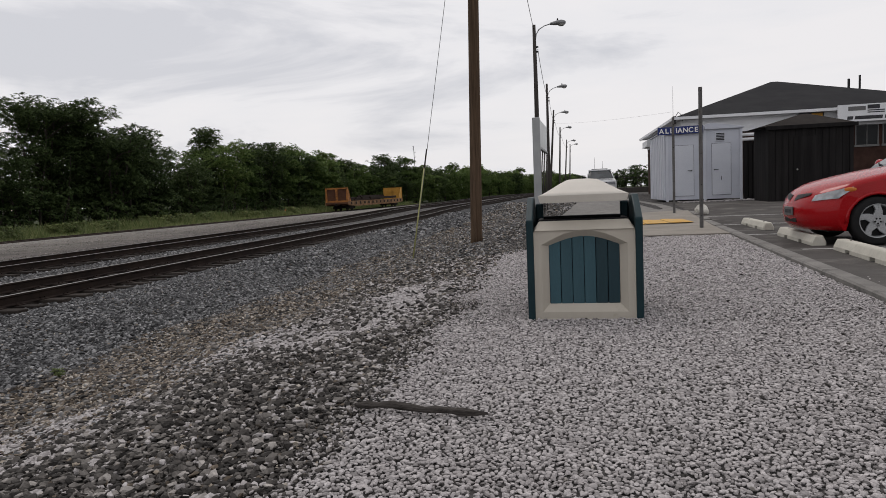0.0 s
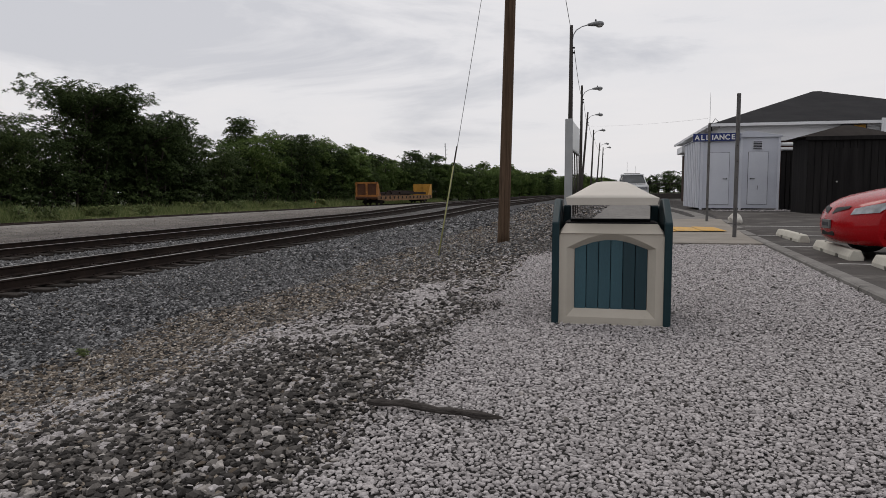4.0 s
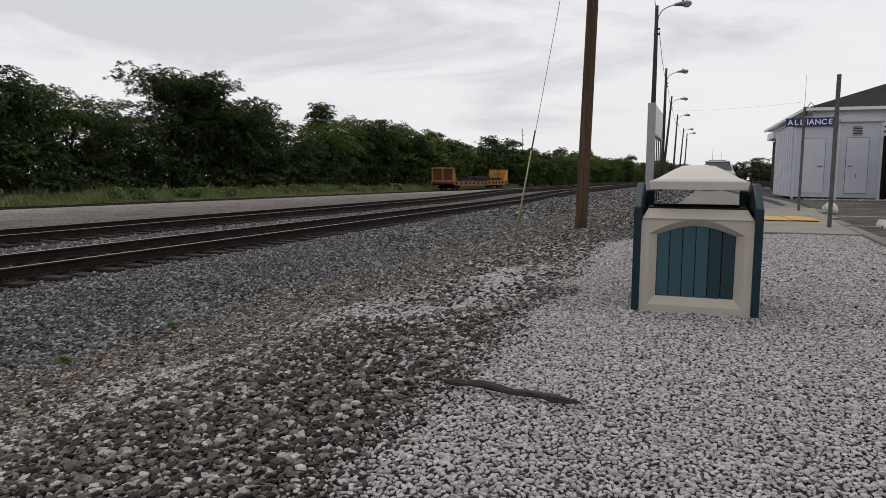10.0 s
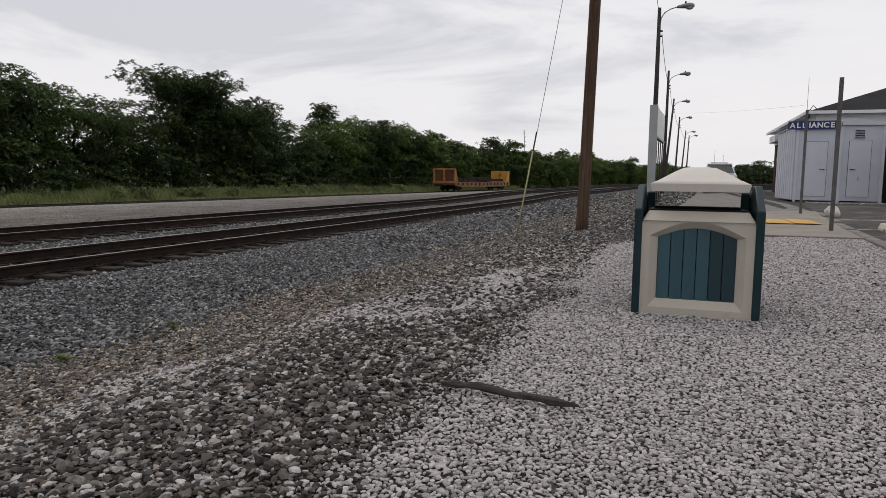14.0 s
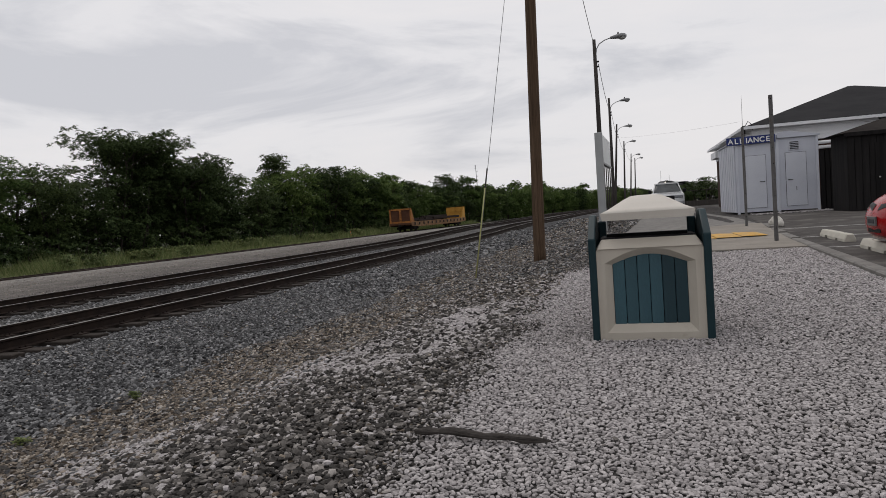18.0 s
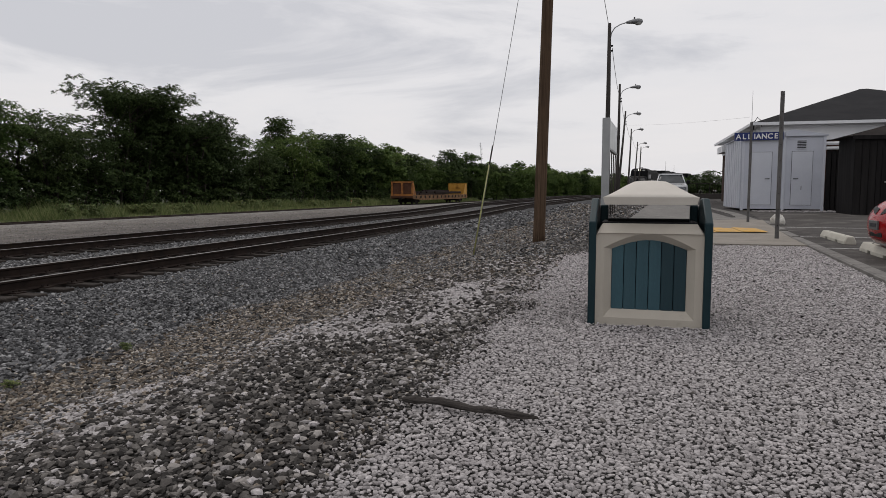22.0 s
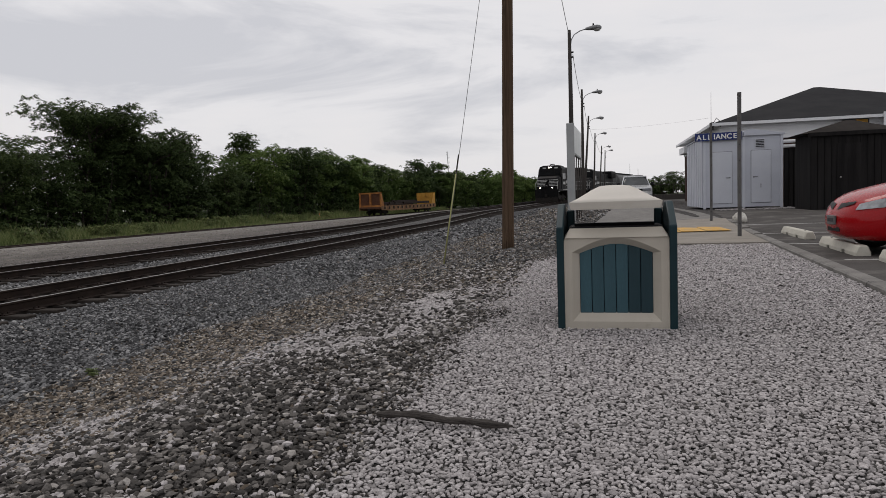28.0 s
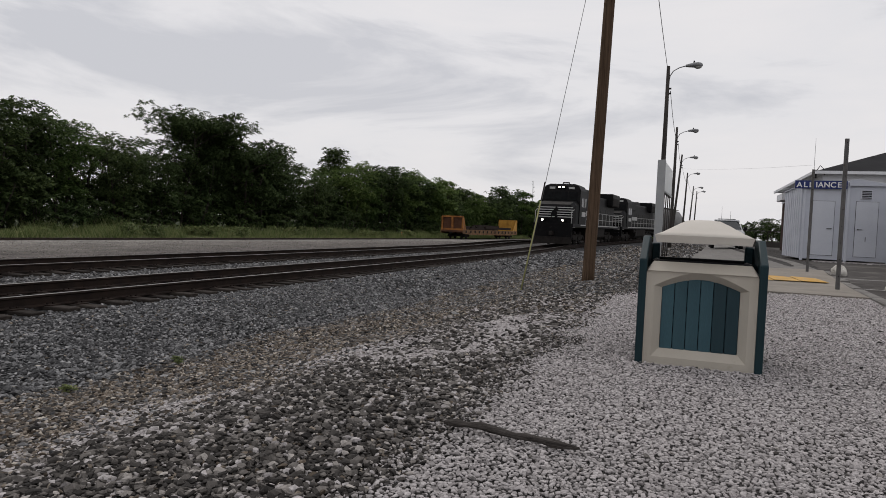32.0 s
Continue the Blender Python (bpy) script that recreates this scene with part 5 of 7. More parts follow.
    box(bm, -0.030, -0.026, -0.11, 0.11, 0.425, 0.475)
    part("plate_bar", bm, M_JOINT, pl)
    bm = BM()
    box(bm, 0.3, 4.2, -0.6, 0.6, 0.17, 0.25)
    part("underbody", bm, M_BLACK_TRIM, t)


red_car()


def white_pickup():
    t = thing("pickup_truck", pose(2.38, 46.5, ground_z(2.38, 46.5) + 0.008), "white pickup truck with a low roof bar on the drive", "truck")
    bm = BM()
    outline = [(0.0, 0.45), (-0.03, 0.62), (0.0, 1.02), (0.08, 1.14), (1.0, 1.22), (1.35, 1.26), (2.1, 1.28), (3.3, 1.28), (5.2, 1.28), (5.3, 1.2), (5.3, 0.6), (4.9, 0.5), (4.65, 0.85), (4.05, 0.85), (3.8, 0.5), (1.6, 0.5), (1.35, 0.85), (0.75, 0.85), (0.5, 0.5)]
    rows = []
    for s in (-1, -0.96, -0.7, 0, 0.7, 0.96, 1):
        rows.append([bm.verts.new((s * 0.98, y + 0.10 * abs(s) ** 3 * smooth01(1, 0, y), z - (0.05 if abs(s) == 1 and z > 1 else 0))) for y, z in outline])
    n = len(outline)
    for a, b in zip(rows, rows[1:]):
        for i in range(n):
            bm.faces.new((a[i], a[(i + 1) % n], b[(i + 1) % n], b[i]))
    for end in (rows[0], rows[-1]):
        bmesh.ops.triangle_fill(bm, use_beauty=True, edges=[bm.edges.get((end[i], end[(i + 1) % n])) for i in range(n)])
    part("body", bm, M_CAR_WHITE, t)
    bm = BM()
    rows = []
    for z, hw, yf, yr in ((1.25, 0.92, 1.35, 3.25), (1.5, 0.86, 1.62, 3.2), (1.82, 0.74, 2.0, 3.1)):
        rows.append([bm.verts.new(p) for p in ((-hw, yf + 0.1, z), (-hw * 0.8, yf, z), (hw * 0.8, yf, z), (hw, yf + 0.1, z), (hw, yr, z), (-hw, yr, z))])
    loft(bm, rows, True, False)
    part("window_glass", bm, M_CAR_GLASS, t)
    bm = BM()
    box(bm, -0.76, 0.76, 1.96, 3.14, 1.815, 1.90, 0.03, 2)
    part("roof", bm, M_CAR_WHITE, t)
    for s in (-1, 1):
        bm = BM()
        tube(bm, [(s * 0.91, 1.38, 1.24), (s * 0.83, 1.68, 1.52), (s * 0.73, 2.0, 1.83)], 0.04, 6)
        part("windscreen_pillar", bm, M_CAR_WHITE, t)
        bm = BM()
        box(bm, s * 0.62 - 0.26, s * 0.62 + 0.26, -0.015, 0.06, 0.84, 1.03, 0.02)
        part("headlight", bm, M_LENS, t)
        bm = BM()
        box(bm, s * 1.10 - 0.11, s * 1.10 + 0.11, 1.5, 1.6, 1.22, 1.46, 0.03)
        part("door_mirror", bm, M_BLACK_TRIM, t)
        for y in (1.05, 4.35):
            wv = new("wheel")
            wv.parent = t
            wv.matrix_basis = pose(s * 0.86, y, 0.38)
            bm = BM()
            rod(bm, (-0.12, 0, 0), (0.12, 0, 0), 0.38, None, 24)
            part("tyre", bm, M_TYRE, wv)
            bm = BM()
            rod(bm, (-0.125, 0, 0), (0.125, 0, 0), 0.22, None, 16)
            part("rim", bm, M_RIM, wv)
    bm = BM()
    box(bm, -0.36, 0.36, -0.04, 0.02, 0.72, 1.02, 0.01)
    part("grille", bm, M_BLACK_TRIM, t)
    bm = BM()
    box(bm, -0.95, 0.95, -0.12, 0.1, 0.45, 0.66, 0.03)
    part("bumper", bm, M_STEEL_GREY, t)
    bm = BM()
    box(bm, -0.55, 0.55, 2.3, 2.5, 1.92, 1.97, 0.02)
    part("light_bar", bm, M_LAMP_METAL, t, "low grey roof bar")
    bm = BM()
    for x in (-0.45, 0.45):
        rod(bm, (x, 2.4, 1.88), (x, 2.4, 1.95), 0.02, None, 6)
    part("bar_bracket", bm, M_BLACK_TRIM, t)
    for x, h in ((-0.3, 0.9), (0.25, 0.6)):
        bm = BM()
        rod(bm, (x, 2.9, 1.88), (x, 2.9, 1.9 + h), 0.012, 0.006, 5)
        part("whip_antenna", bm, M_BLACK_TRIM, t)


white_pickup()


# ---- rolling stock ----
def wheelset(parent, y, r, z=None):
    w = new("wheelset")
    w.parent = parent
    w.matrix_basis = pose(0, y, r if z is None else z)
    for s in (-1, 1):
        bm = BM()
        rod(bm, (s * 0.70, 0, 0), (s * 0.82, 0, 0), r, r * 0.985, 24)
        rod(bm, (s * 0.82, 0, 0), (s * 0.86, 0, 0), r * 0.5, r * 0.45, 16)
        part("wheel", bm, M_LOCO_GREY, w)
    bm = BM()
    rod(bm, (-0.9, 0, 0), (0.9, 0, 0), 0.09, None, 10)
    part("axle", bm, M_LOCO_GREY, w)


def truck(parent, y, axles, r, material, span):
    """A bogie: two side frames, springs, bearing boxes and its wheelsets."""
    for s in (-1, 1):
        bm = BM()
        L = span / 2 + 0.35
        prism(bm, [(y - L, r + 0.02), (y - L + 0.15, r + 0.22), (y - 0.5, r + 0.26), (y + 0.5, r + 0.26), (y + L - 0.15, r + 0.22), (y + L, r + 0.02), (y + L - 0.3, r - 0.1), (y + 0.4, r - 0.2), (y - 0.4, r - 0.2), (y - L + 0.3, r - 0.1)], "x", s * 0.98 - 0.07, s * 0.98 + 0.07, 0.02)
        side = part("side_frame", bm, material, parent)
        for a in axles:
            bm = BM()
            rod(bm, (s * 0.95, y + a, r), (s * 1.14, y + a, r), 0.16, 0.13, 10)
            part("bearing_box", bm, material, side)
    for a in axles:
        wheelset(parent, y + a, r)
    bm = BM()
    box(bm, -0.95, 0.95, y - 0.25, y + 0.25, r - 0.05, r + 0.3)
    part("bolster", bm, material, parent)


def locomotive(first):
    """A black six-axle road locomotive. Local -y is forward, z = 0 at the rail head."""
    t = thing("locomotive", pose(0, 0, 0), "black diesel locomotive with white nose stripes and lit headlights" if first else "second black diesel locomotive coupled behind the first", "locomotive", "locomotives of the train")
    L = 22.2
    f = -L / 2
    bm = BM()
    box(bm, -1.5, 1.5, f + 0.6, L / 2 - 0.6, 1.35, 1.62, 0.02)
    fr = part("frame", bm, M_LOCO, t)
    for s in (-1, 1):
        bm = BM()
        box(bm, s * 1.505 - 0.006, s * 1.505 + 0.006, f + 3.2, L / 2 - 2.0, 1.50, 1.58)
        part("sill_stripe", bm, M_LOCO_WHITE, fr, "thin white sill stripe")
    # wide nose with chamfered front
    bm = BM()
    rows = []
    for y, hw, zt in ((f + 0.95, 1.15, 2.80), (f + 1.10, 1.33, 3.02), (f + 1.7, 1.42, 3.24), (f + 2.55, 1.46, 3.32)):
        rows.append([bm.verts.new(p) for p in ((-hw, y, 1.62), (-hw, y, zt - 0.28), (-hw + 0.22, y, zt), (hw - 0.22, y, zt), (hw, y, zt - 0.28), (hw, y, 1.62))])
    loft(bm, rows, True, False)
    part("nose", bm, M_LOCO, t)
    for i in range(5):
        z = 2.06 + i * 0.175
        bm = BM()
        yo = f + 0.935
        v = [(-1.34, yo + 0.14), (-1.16, yo), (1.16, yo), (1.34, yo + 0.14)]
        a = [bm.verts.new((x, y, z)) for x, y in v]
        b = [bm.verts.new((x, y, z + 0.065)) for x, y in v]
        for k in range(3):
            bm.faces.new((a[k], a[k + 1], b[k + 1], b[k]))
        part("nose_stripe", bm, M_LOCO_WHITE, t, "white nose stripe")
    bm = BM()
    prism(bm, [(-0.26, 2.04), (-0.05, 2.18), (0.12, 2.02), (0.26, 2.10), (0.18, 2.4), (0.32, 2.70), (0.12, 2.86), (-0.08, 2.6), (-0.26, 2.35)], "y", f + 0.918, f + 0.930)
    part("nose_emblem", bm, M_LOCO, t, "dark emblem on the white stripes")
    # cab
    bm = BM()
    rows = []
    for z, hw, y0, y1 in ((1.62, 1.50, f + 2.55, f + 5.0), (3.30, 1.52, f + 2.55, f + 5.0), (4.16, 1.48, f + 2.85, f + 5.0), (4.50, 1.30, f + 2.92, f + 5.0), (4.66, 0.95, f + 3.05, f + 5.0)):
        rows.append([bm.verts.new(p) for p in ((-hw, y0, z), (hw, y0, z), (hw, y1, z), (-hw, y1, z))])
    loft(bm, rows, True, False)
    cab = part("cab", bm, M_LOCO, t)
    for x0, x1 in ((-1.30, -0.62), (-0.52, -0.04), (0.04, 0.52), (0.62, 1.30)):
        bm = BM()
        q = [bm.verts.new(p) for p in ((x0, f + 2.555, 3.42), (x1, f + 2.555, 3.42), (x1 * 0.97, f + 2.78, 4.04), (x0 * 0.97, f + 2.78, 4.04))]
        bm.faces.new(q)
        bmesh.ops.solidify(bm, geom=bm.faces[:], thickness=0.02)
        part("windscreen", bm, M_WINDOW, cab)
    for s in (-1, 1):
        for y0 in (f + 3.1, f + 4.0):
            bm = BM()
            box(bm, s * 1.50 - 0.03, s * 1.50 + 0.03, y0, y0 + 0.75, 2.9, 3.6, 0.01)
            part("side_window", bm, M_WINDOW, cab)
    bm = BM()
    box(bm, -0.30, 0.30, f + 2.72, f + 2.95, 4.28, 4.50, 0.03)
    hl = part("headlight_housing", bm, M_LOCO, t)
    for x in (-0.15, 0.15):
        bm = BM()
        rod(bm, (x, f + 2.70, 4.39), (x, f + 2.73, 4.39), 0.065, None, 14)
        part("headlight", bm, M_GLOW if first else M_LENS, hl, "lit headlight" if first else "")
    for s in (-1, 1):
        bm = BM()
        box(bm, s * 0.75 - 0.22, s * 0.75 + 0.22, f + 2.86, f + 2.93, 4.26, 4.42)
        part("number_board", bm, M_LOCO_WHITE, t)
        bm = BM()
        rod(bm, (s * 0.75, f + 0.42, 1.84), (s * 0.75, f + 0.96, 1.84), 0.11, 0.12, 14)
        h = part("ditch_light_housing", bm, M_LOCO, t)
        bm = BM()
        rod(bm, (s * 0.75, f + 0.40, 1.84), (s * 0.75, f + 0.418, 1.84), 0.070, None, 14)
        part("ditch_light", bm, M_GLOW if first else M_LENS, h, "lit ditch light" if first else "")
    # pilot, plough and coupler
    bm = BM()
    box(bm, -1.45, 1.45, f + 0.55, f + 0.75, 0.55, 1.62, 0.02)
    part("pilot", bm, M_LOCO, t)
    bm = BM()
    prism(bm, [(-1.42, f + 0.55), (0, f + 0.25), (1.42, f + 0.55), (1.42, f + 0.66), (-1.42, f + 0.66)], "z", 0.12, 0.62, 0.01)
    part("plough", bm, M_LOCO_GREY, t)
    for e, sg in ((f, 1), (-f, -1)):
        bm = BM()
        box(bm, -0.12, 0.12, min(e, e + sg * 0.7), max(e, e + sg * 0.7), 0.72, 1.02, 0.03)
        part("coupler", bm, M_LOCO_GREY, t)
    for s in (-1, 1):
        for e in (f + 0.8, -f - 1.4):
            for k in range(4):
                bm = BM()
                box(bm, s * 1.28 - 0.22, s * 1.28 + 0.22, e, e + 0.6, 0.42 + k * 0.30, 0.45 + k * 0.30)
                part("step", bm, M_LOCO_WHITE if k == 3 else M_LOCO, t)
    # long hood, radiator wings, exhaust and vents
    bm = BM()
    box(bm, -0.95, 0.95, f + 5.0, -f - 1.2, 1.62, 4.15, 0.12, 2)
    hood = part("long_hood", bm, M_LOCO, t)
    bm = BM()
    box(bm, -1.48, 1.48, -f - 5.2, -f - 1.3, 3.45, 4.66, 0.10, 2)
    part("radiator", bm, M_LOCO, t)
    for s in (-1, 1):
        bm = BM()
        box(bm, s * 1.47, s * 1.50, -f - 5.0, -f - 1.5, 3.55, 4.25)
        part("radiator_grille", bm, M_LOCO_GREY, t)
    bm = BM()
    box(bm, -1.15, 1.15, f + 5.0, f + 8.6, 3.4, 4.45, 0.08, 2)
    part("inverter_cabinet", bm, M_LOCO, t)
    bm = BM()
    box(bm, -0.75, 0.75, f + 9.6, f + 13.2, 3.9, 4.50, 0.08)
    part("dynamic_brake_housing", bm, M_LOCO, t)
    bm = BM()
    box(bm, -0.35, 0.35, f + 13.5, f + 14.6, 3.9, 4.62, 0.03)
    part("exhaust_stack", bm, M_LOCO_GREY, t)
    for s in (-1, 1):
        for k in range(12):
            bm = BM()
            y0 = f + 5.3 + k * 1.22
            box(bm, s * 0.952 - 0.012, s * 0.952 + 0.012, y0, y0 + 1.10, 1.75, 3.1, 0.006)
            part("hood_door", bm, M_LOCO_SIDE, hood)
        # pale lettering on the hood as bars
        for k, (a, b_, z0, z1) in enumerate(((6.0, 8.2, 2.35, 2.75), (8.5, 10.6, 2.35, 2.75), (3.3, 4.6, 2.2, 2.55))):
            bm = BM()
            xx = 0.97 if k < 2 else 1.525
            box(bm, s * xx - 0.004, s * xx + 0.004, f + a, f + b_, z0, z1)
            part("lettering_bar", bm, M_LOCO_WHITE, t)
        for a, b_ in ((5.2, L - 1.2),):
            for z in (2.05, 2.62):
                bm = BM()
                rod(bm, (s * 1.46, f + a, z), (s * 1.46, f + b_, z), 0.02, None, 6)
                part("handrail", bm, M_LOCO_WHITE, t, "dull white handrail")
            for k in range(10):
                bm = BM()
                y0 = f + a + k * (b_ - a) / 9
                rod(bm, (s * 1.46, y0, 1.62), (s * 1.46, y0, 2.64), 0.018, None, 6)
                part("stanchion", bm, M_LOCO_WHITE, t)
        bm = BM()
        tube(bm, [(s * 1.36, f + 0.62, 1.0), (s * 1.36, f + 0.62, 2.5), (s * 1.40, f + 1.3, 2.65)], 0.02, 6)
        part("grab_rail", bm, M_LOCO_WHITE, t)
    bm = BM()
    rows = []
    for y in (-2.9, 2.9):
        rows.append([bm.verts.new((x, y, z)) for x, z in ((-1.05, 0.35), (-1.35, 0.62), (-1.38, 1.32), (1.38, 1.32), (1.35, 0.62), (1.05, 0.35))])
    loft(bm, rows, True, False)
    part("fuel_tank", bm, M_LOCO_GREY, t, "dusty dark fuel tank")
    bm = BM()
    for s in (-1, 1):
        rod(bm, (s * 1.2, -4.4, 1.15), (s * 1.2, -3.1, 1.15), 0.2, None, 10)
    part("air_reservoir", bm, M_LOCO_GREY, t)
    for y in (f + 4.4, -f - 4.4):
        truck(t, y, (-1.9, 0.0, 1.9), 0.53, M_LOCO_GREY, 3.8)
    bm = BM()
    tube(bm, [(-0.25, f + 4.2, 4.70), (-0.25, f + 4.2, 4.82), (0.25, f + 4.2, 4.82), (0.25, f + 4.2, 4.70)], 0.06, 6)
    part("horn", bm, M_LOCO_GREY, t)
    return t


def covered_hopper():
    t = thing("covered_hopper", pose(0, 0, 0), "grey covered hopper wagon with rounded sides", "railway wagon", "wagons of the train")
    bm = BM()
    rows = []
    L = 17.0
    for y, k in ((-L / 2 + 1.2, 0.96), (-L / 2 + 1.25, 1.0), (L / 2 - 1.25, 1.0), (L / 2 - 1.2, 0.96)):
        rows.append([bm.verts.new((x * k, y, z)) for x, z in ((-0.9, 0.95), (-1.42, 1.6), (-1.56, 2.5), (-1.5, 3.4), (-1.05, 4.15), (-0.4, 4.4), (0.4, 4.4), (1.05, 4.15), (1.5, 3.4), (1.56, 2.5), (1.42, 1.6), (0.9, 0.95))])
    loft(bm, rows)
    part("body", bm, M_TANK_GREY, t)
    for y in (-L / 2 + 0.5, L / 2 - 0.5):
        bm = BM()
        box(bm, -1.5, 1.5, y - 0.4, y + 0.4, 1.05, 1.30, 0.02)
        part("end_platform", bm, M_LOCO_GREY, t)
        for x in (-1.2, 1.2):
            bm = BM()
            rod(bm, (x, y, 1.3), (x * 0.75, y + (0.5 if y < 0 else -0.5), 4.0), 0.05, None, 6)
            part("end_brace", bm, M_TANK_GREY, t)
    bm = BM()
    box(bm, -0.9, 0.9, -L / 2 + 1.4, L / 2 - 1.4, 4.42, 4.50)
    part("roof_walk", bm, M_LOCO_GREY, t)
    for y in (-4, 0, 4):
        bm = BM()
        prism(bm, [(y - 1.6, 1.2), (y + 1.6, 1.2), (y + 0.4, 0.45), (y - 0.4, 0.45)], "x", -0.9, 0.9)
        part("hopper_chute", bm, M_TANK_GREY, t)
    for y in (-L / 2 + 2.0, L / 2 - 2.0):
        truck(t, y, (-0.88, 0.88), 0.46, M_LOCO_GREY, 1.76)
    return t


def gondola():
    """A low open wagon with ribbed steel sides."""
    t = thing("gondola", pose(0, 0, 0), "low dark open wagon with ribbed steel sides", "railway wagon", "wagons of the train")
    L = 16.0
    bm = BM()
    box(bm, -1.40, 1.40, -L / 2 + 0.4, L / 2 - 0.4, 1.00, 1.16, 0.02)
    part("floor", bm, M_LOCO_GREY, t)
    for s in (-1, 1):
        bm = BM()
        box(bm, s * 1.42 - 0.03, s * 1.42 + 0.03, -L / 2 + 0.4, L / 2 - 0.4, 0.92, 2.35, 0.01)
        side = part("side_wall", bm, M_CAR_RUST if s > 0 else M_LOCO_GREY, t)
        for k in range(11):
            bm = BM()
            y = -L / 2 + 0.6 + k * (L - 1.2) / 10
            box(bm, s * 1.50 - 0.05, s * 1.50 + 0.05, y - 0.07, y + 0.07, 0.95, 2.35, 0.01)
            part("rib", bm, M_LOCO_GREY, side)
        bm = BM()
        box(bm, s * 1.47 - 0.08, s * 1.47 + 0.08, -L / 2 + 0.4, L / 2 - 0.4, 2.351, 2.45, 0.01)
        part("top_rail", bm, M_LOCO_GREY, side)
    for y in (-L / 2 + 0.37, L / 2 - 0.37):
        bm = BM()
        box(bm, -1.385, 1.385, y - 0.03, y + 0.03, 1.0, 2.35, 0.01)
        part("end_wall", bm, M_LOCO_GREY, t)
        bm = BM()
        box(bm, -0.12, 0.12, y - 0.45, y + 0.45, 0.72, 0.98, 0.02)
        part("coupler", bm, M_LOCO_GREY, t)
    for y in (-L / 2 + 2.2, L / 2 - 2.2):
        truck(t, y, (-0.88, 0.88), 0.42, M_LOCO_GREY, 1.76)
    return t


def flat_car():
    """A maintenance flat car with bulkheads, standing on the siding."""
    yc = 102.0
    sl = math.degrees(math.atan(0.058))
    zr = ground_z(siding_x(yc), yc) + 0.07
    t = thing("flat_car", pose(siding_x(yc) + 0.05, yc, zr, 0, 0, -sl) @ Matrix.Diagonal((1.13, 1, 1, 1)), "rusty flat car with orange and yellow end bulkheads on the siding", "railway wagon")
    L = 25.5
    bm = BM()
    box(bm, -1.45, 1.45, -L / 2, L / 2, 0.95, 1.20, 0.02)
    part("deck", bm, M_CAR_RUST, t)
    for s in (-1, 1):
        bm = BM()
        prism(bm, [(-L / 2, 0.78), (-L / 2 + 4, 0.60), (L / 2 - 4, 0.60), (L / 2, 0.78), (L / 2, 1.34), (-L / 2, 1.34)], "x", s * 1.47 - 0.03, s * 1.47 + 0.03)
        sill = part("side_sill", bm, M_SILL, t, "dull tan and orange side sill")
        for k in range(14):
            y0 = -L / 2 + 1.2 + k * (L - 2.4) / 13
            bm = BM()
            box(bm, s * 1.52 - 0.025, s * 1.52 + 0.025, y0 - 0.22, y0 + 0.22, 0.86, 1.22, 0.01)
            part("stake_pocket", bm, M_LOCO_GREY, sill, "dark stake pocket")
    # orange end with two openings
    for y, material, label in ((-L / 2 + 0.15, M_ORANGE, "faded orange end frame with two openings"), (L / 2 - 0.15, M_YELLOW_CAR, "faded yellow end bulkhead")):
        bm = BM()
        for x0, x1, z0, z1 in ((-1.45, -1.27, 1.2, 3.2), (1.27, 1.45, 1.2, 3.2), (-0.12, 0.12, 1.2, 3.2), (-1.27, 1.27, 3.0, 3.2), (-1.27, 1.27, 2.3, 2.42) if material is M_YELLOW_CAR else (-1.27, 1.27, 1.2, 1.45)):
            box(bm, x0, x1, y - 0.12, y + 0.12, z0, z1)
        bk = part("bulkhead", bm, material, t, label)
        bm = BM()
        yy = y - 0.10 if material is M_YELLOW_CAR else y + 0.10
        box(bm, -1.27, 1.27, yy - 0.02, yy + 0.02, 1.2, 3.02)
        part("bulkhead_plate", bm, material if material is M_YELLOW_CAR else M_CAR_RUST, bk)
    for s in (-1, 1):
        bm = BM()
        prism(bm, [(-L / 2 + 0.3, 1.3), (-L / 2 + 1.3, 1.3), (-L / 2 + 0.5, 3.0), (-L / 2 + 0.3, 3.0)] if s < 0 else [(L / 2 - 2.0, 1.3), (L / 2 - 0.2, 1.3), (L / 2 - 0.2, 3.1), (L / 2 - 0.7, 3.1)], "x", 1.38, 1.42)
        part("end_gusset", bm, M_ORANGE if s < 0 else M_YELLOW_CAR, t)
    rnd = random.Random(3)
    for k in range(22):
        bm = BM()
        x = -1.1 + 0.27 * (k % 9)
        z = 1.20 + 0.26 * (k // 9)
        y0 = -L / 2 + 2.8 + rnd.uniform(0, 3.0 + 5 * (k // 9))
        y1 = min(y0 + rnd.uniform(6, 14), L / 2 - 2.4)
        box(bm, x - 0.11, x + 0.11, y0, y1, z, z + 0.26 + rnd.uniform(0, 0.12), 0.02)
        part("stacked_rail", bm, M_RAIL_SIDE, t, "dark steel load")
    for y in (-L / 2 + 2.6, L / 2 - 2.6):
        truck(t, y, (-0.88, 0.88), 0.42, M_LOCO_GREY, 1.76)
    for e in (-L / 2 - 0.45, L / 2 + 0.05):
        bm = BM()
        box(bm, -0.12, 0.12, e, e + 0.4, 0.72, 0.98, 0.02)
        part("coupler", bm, M_LOCO_GREY, t)


flat_car()


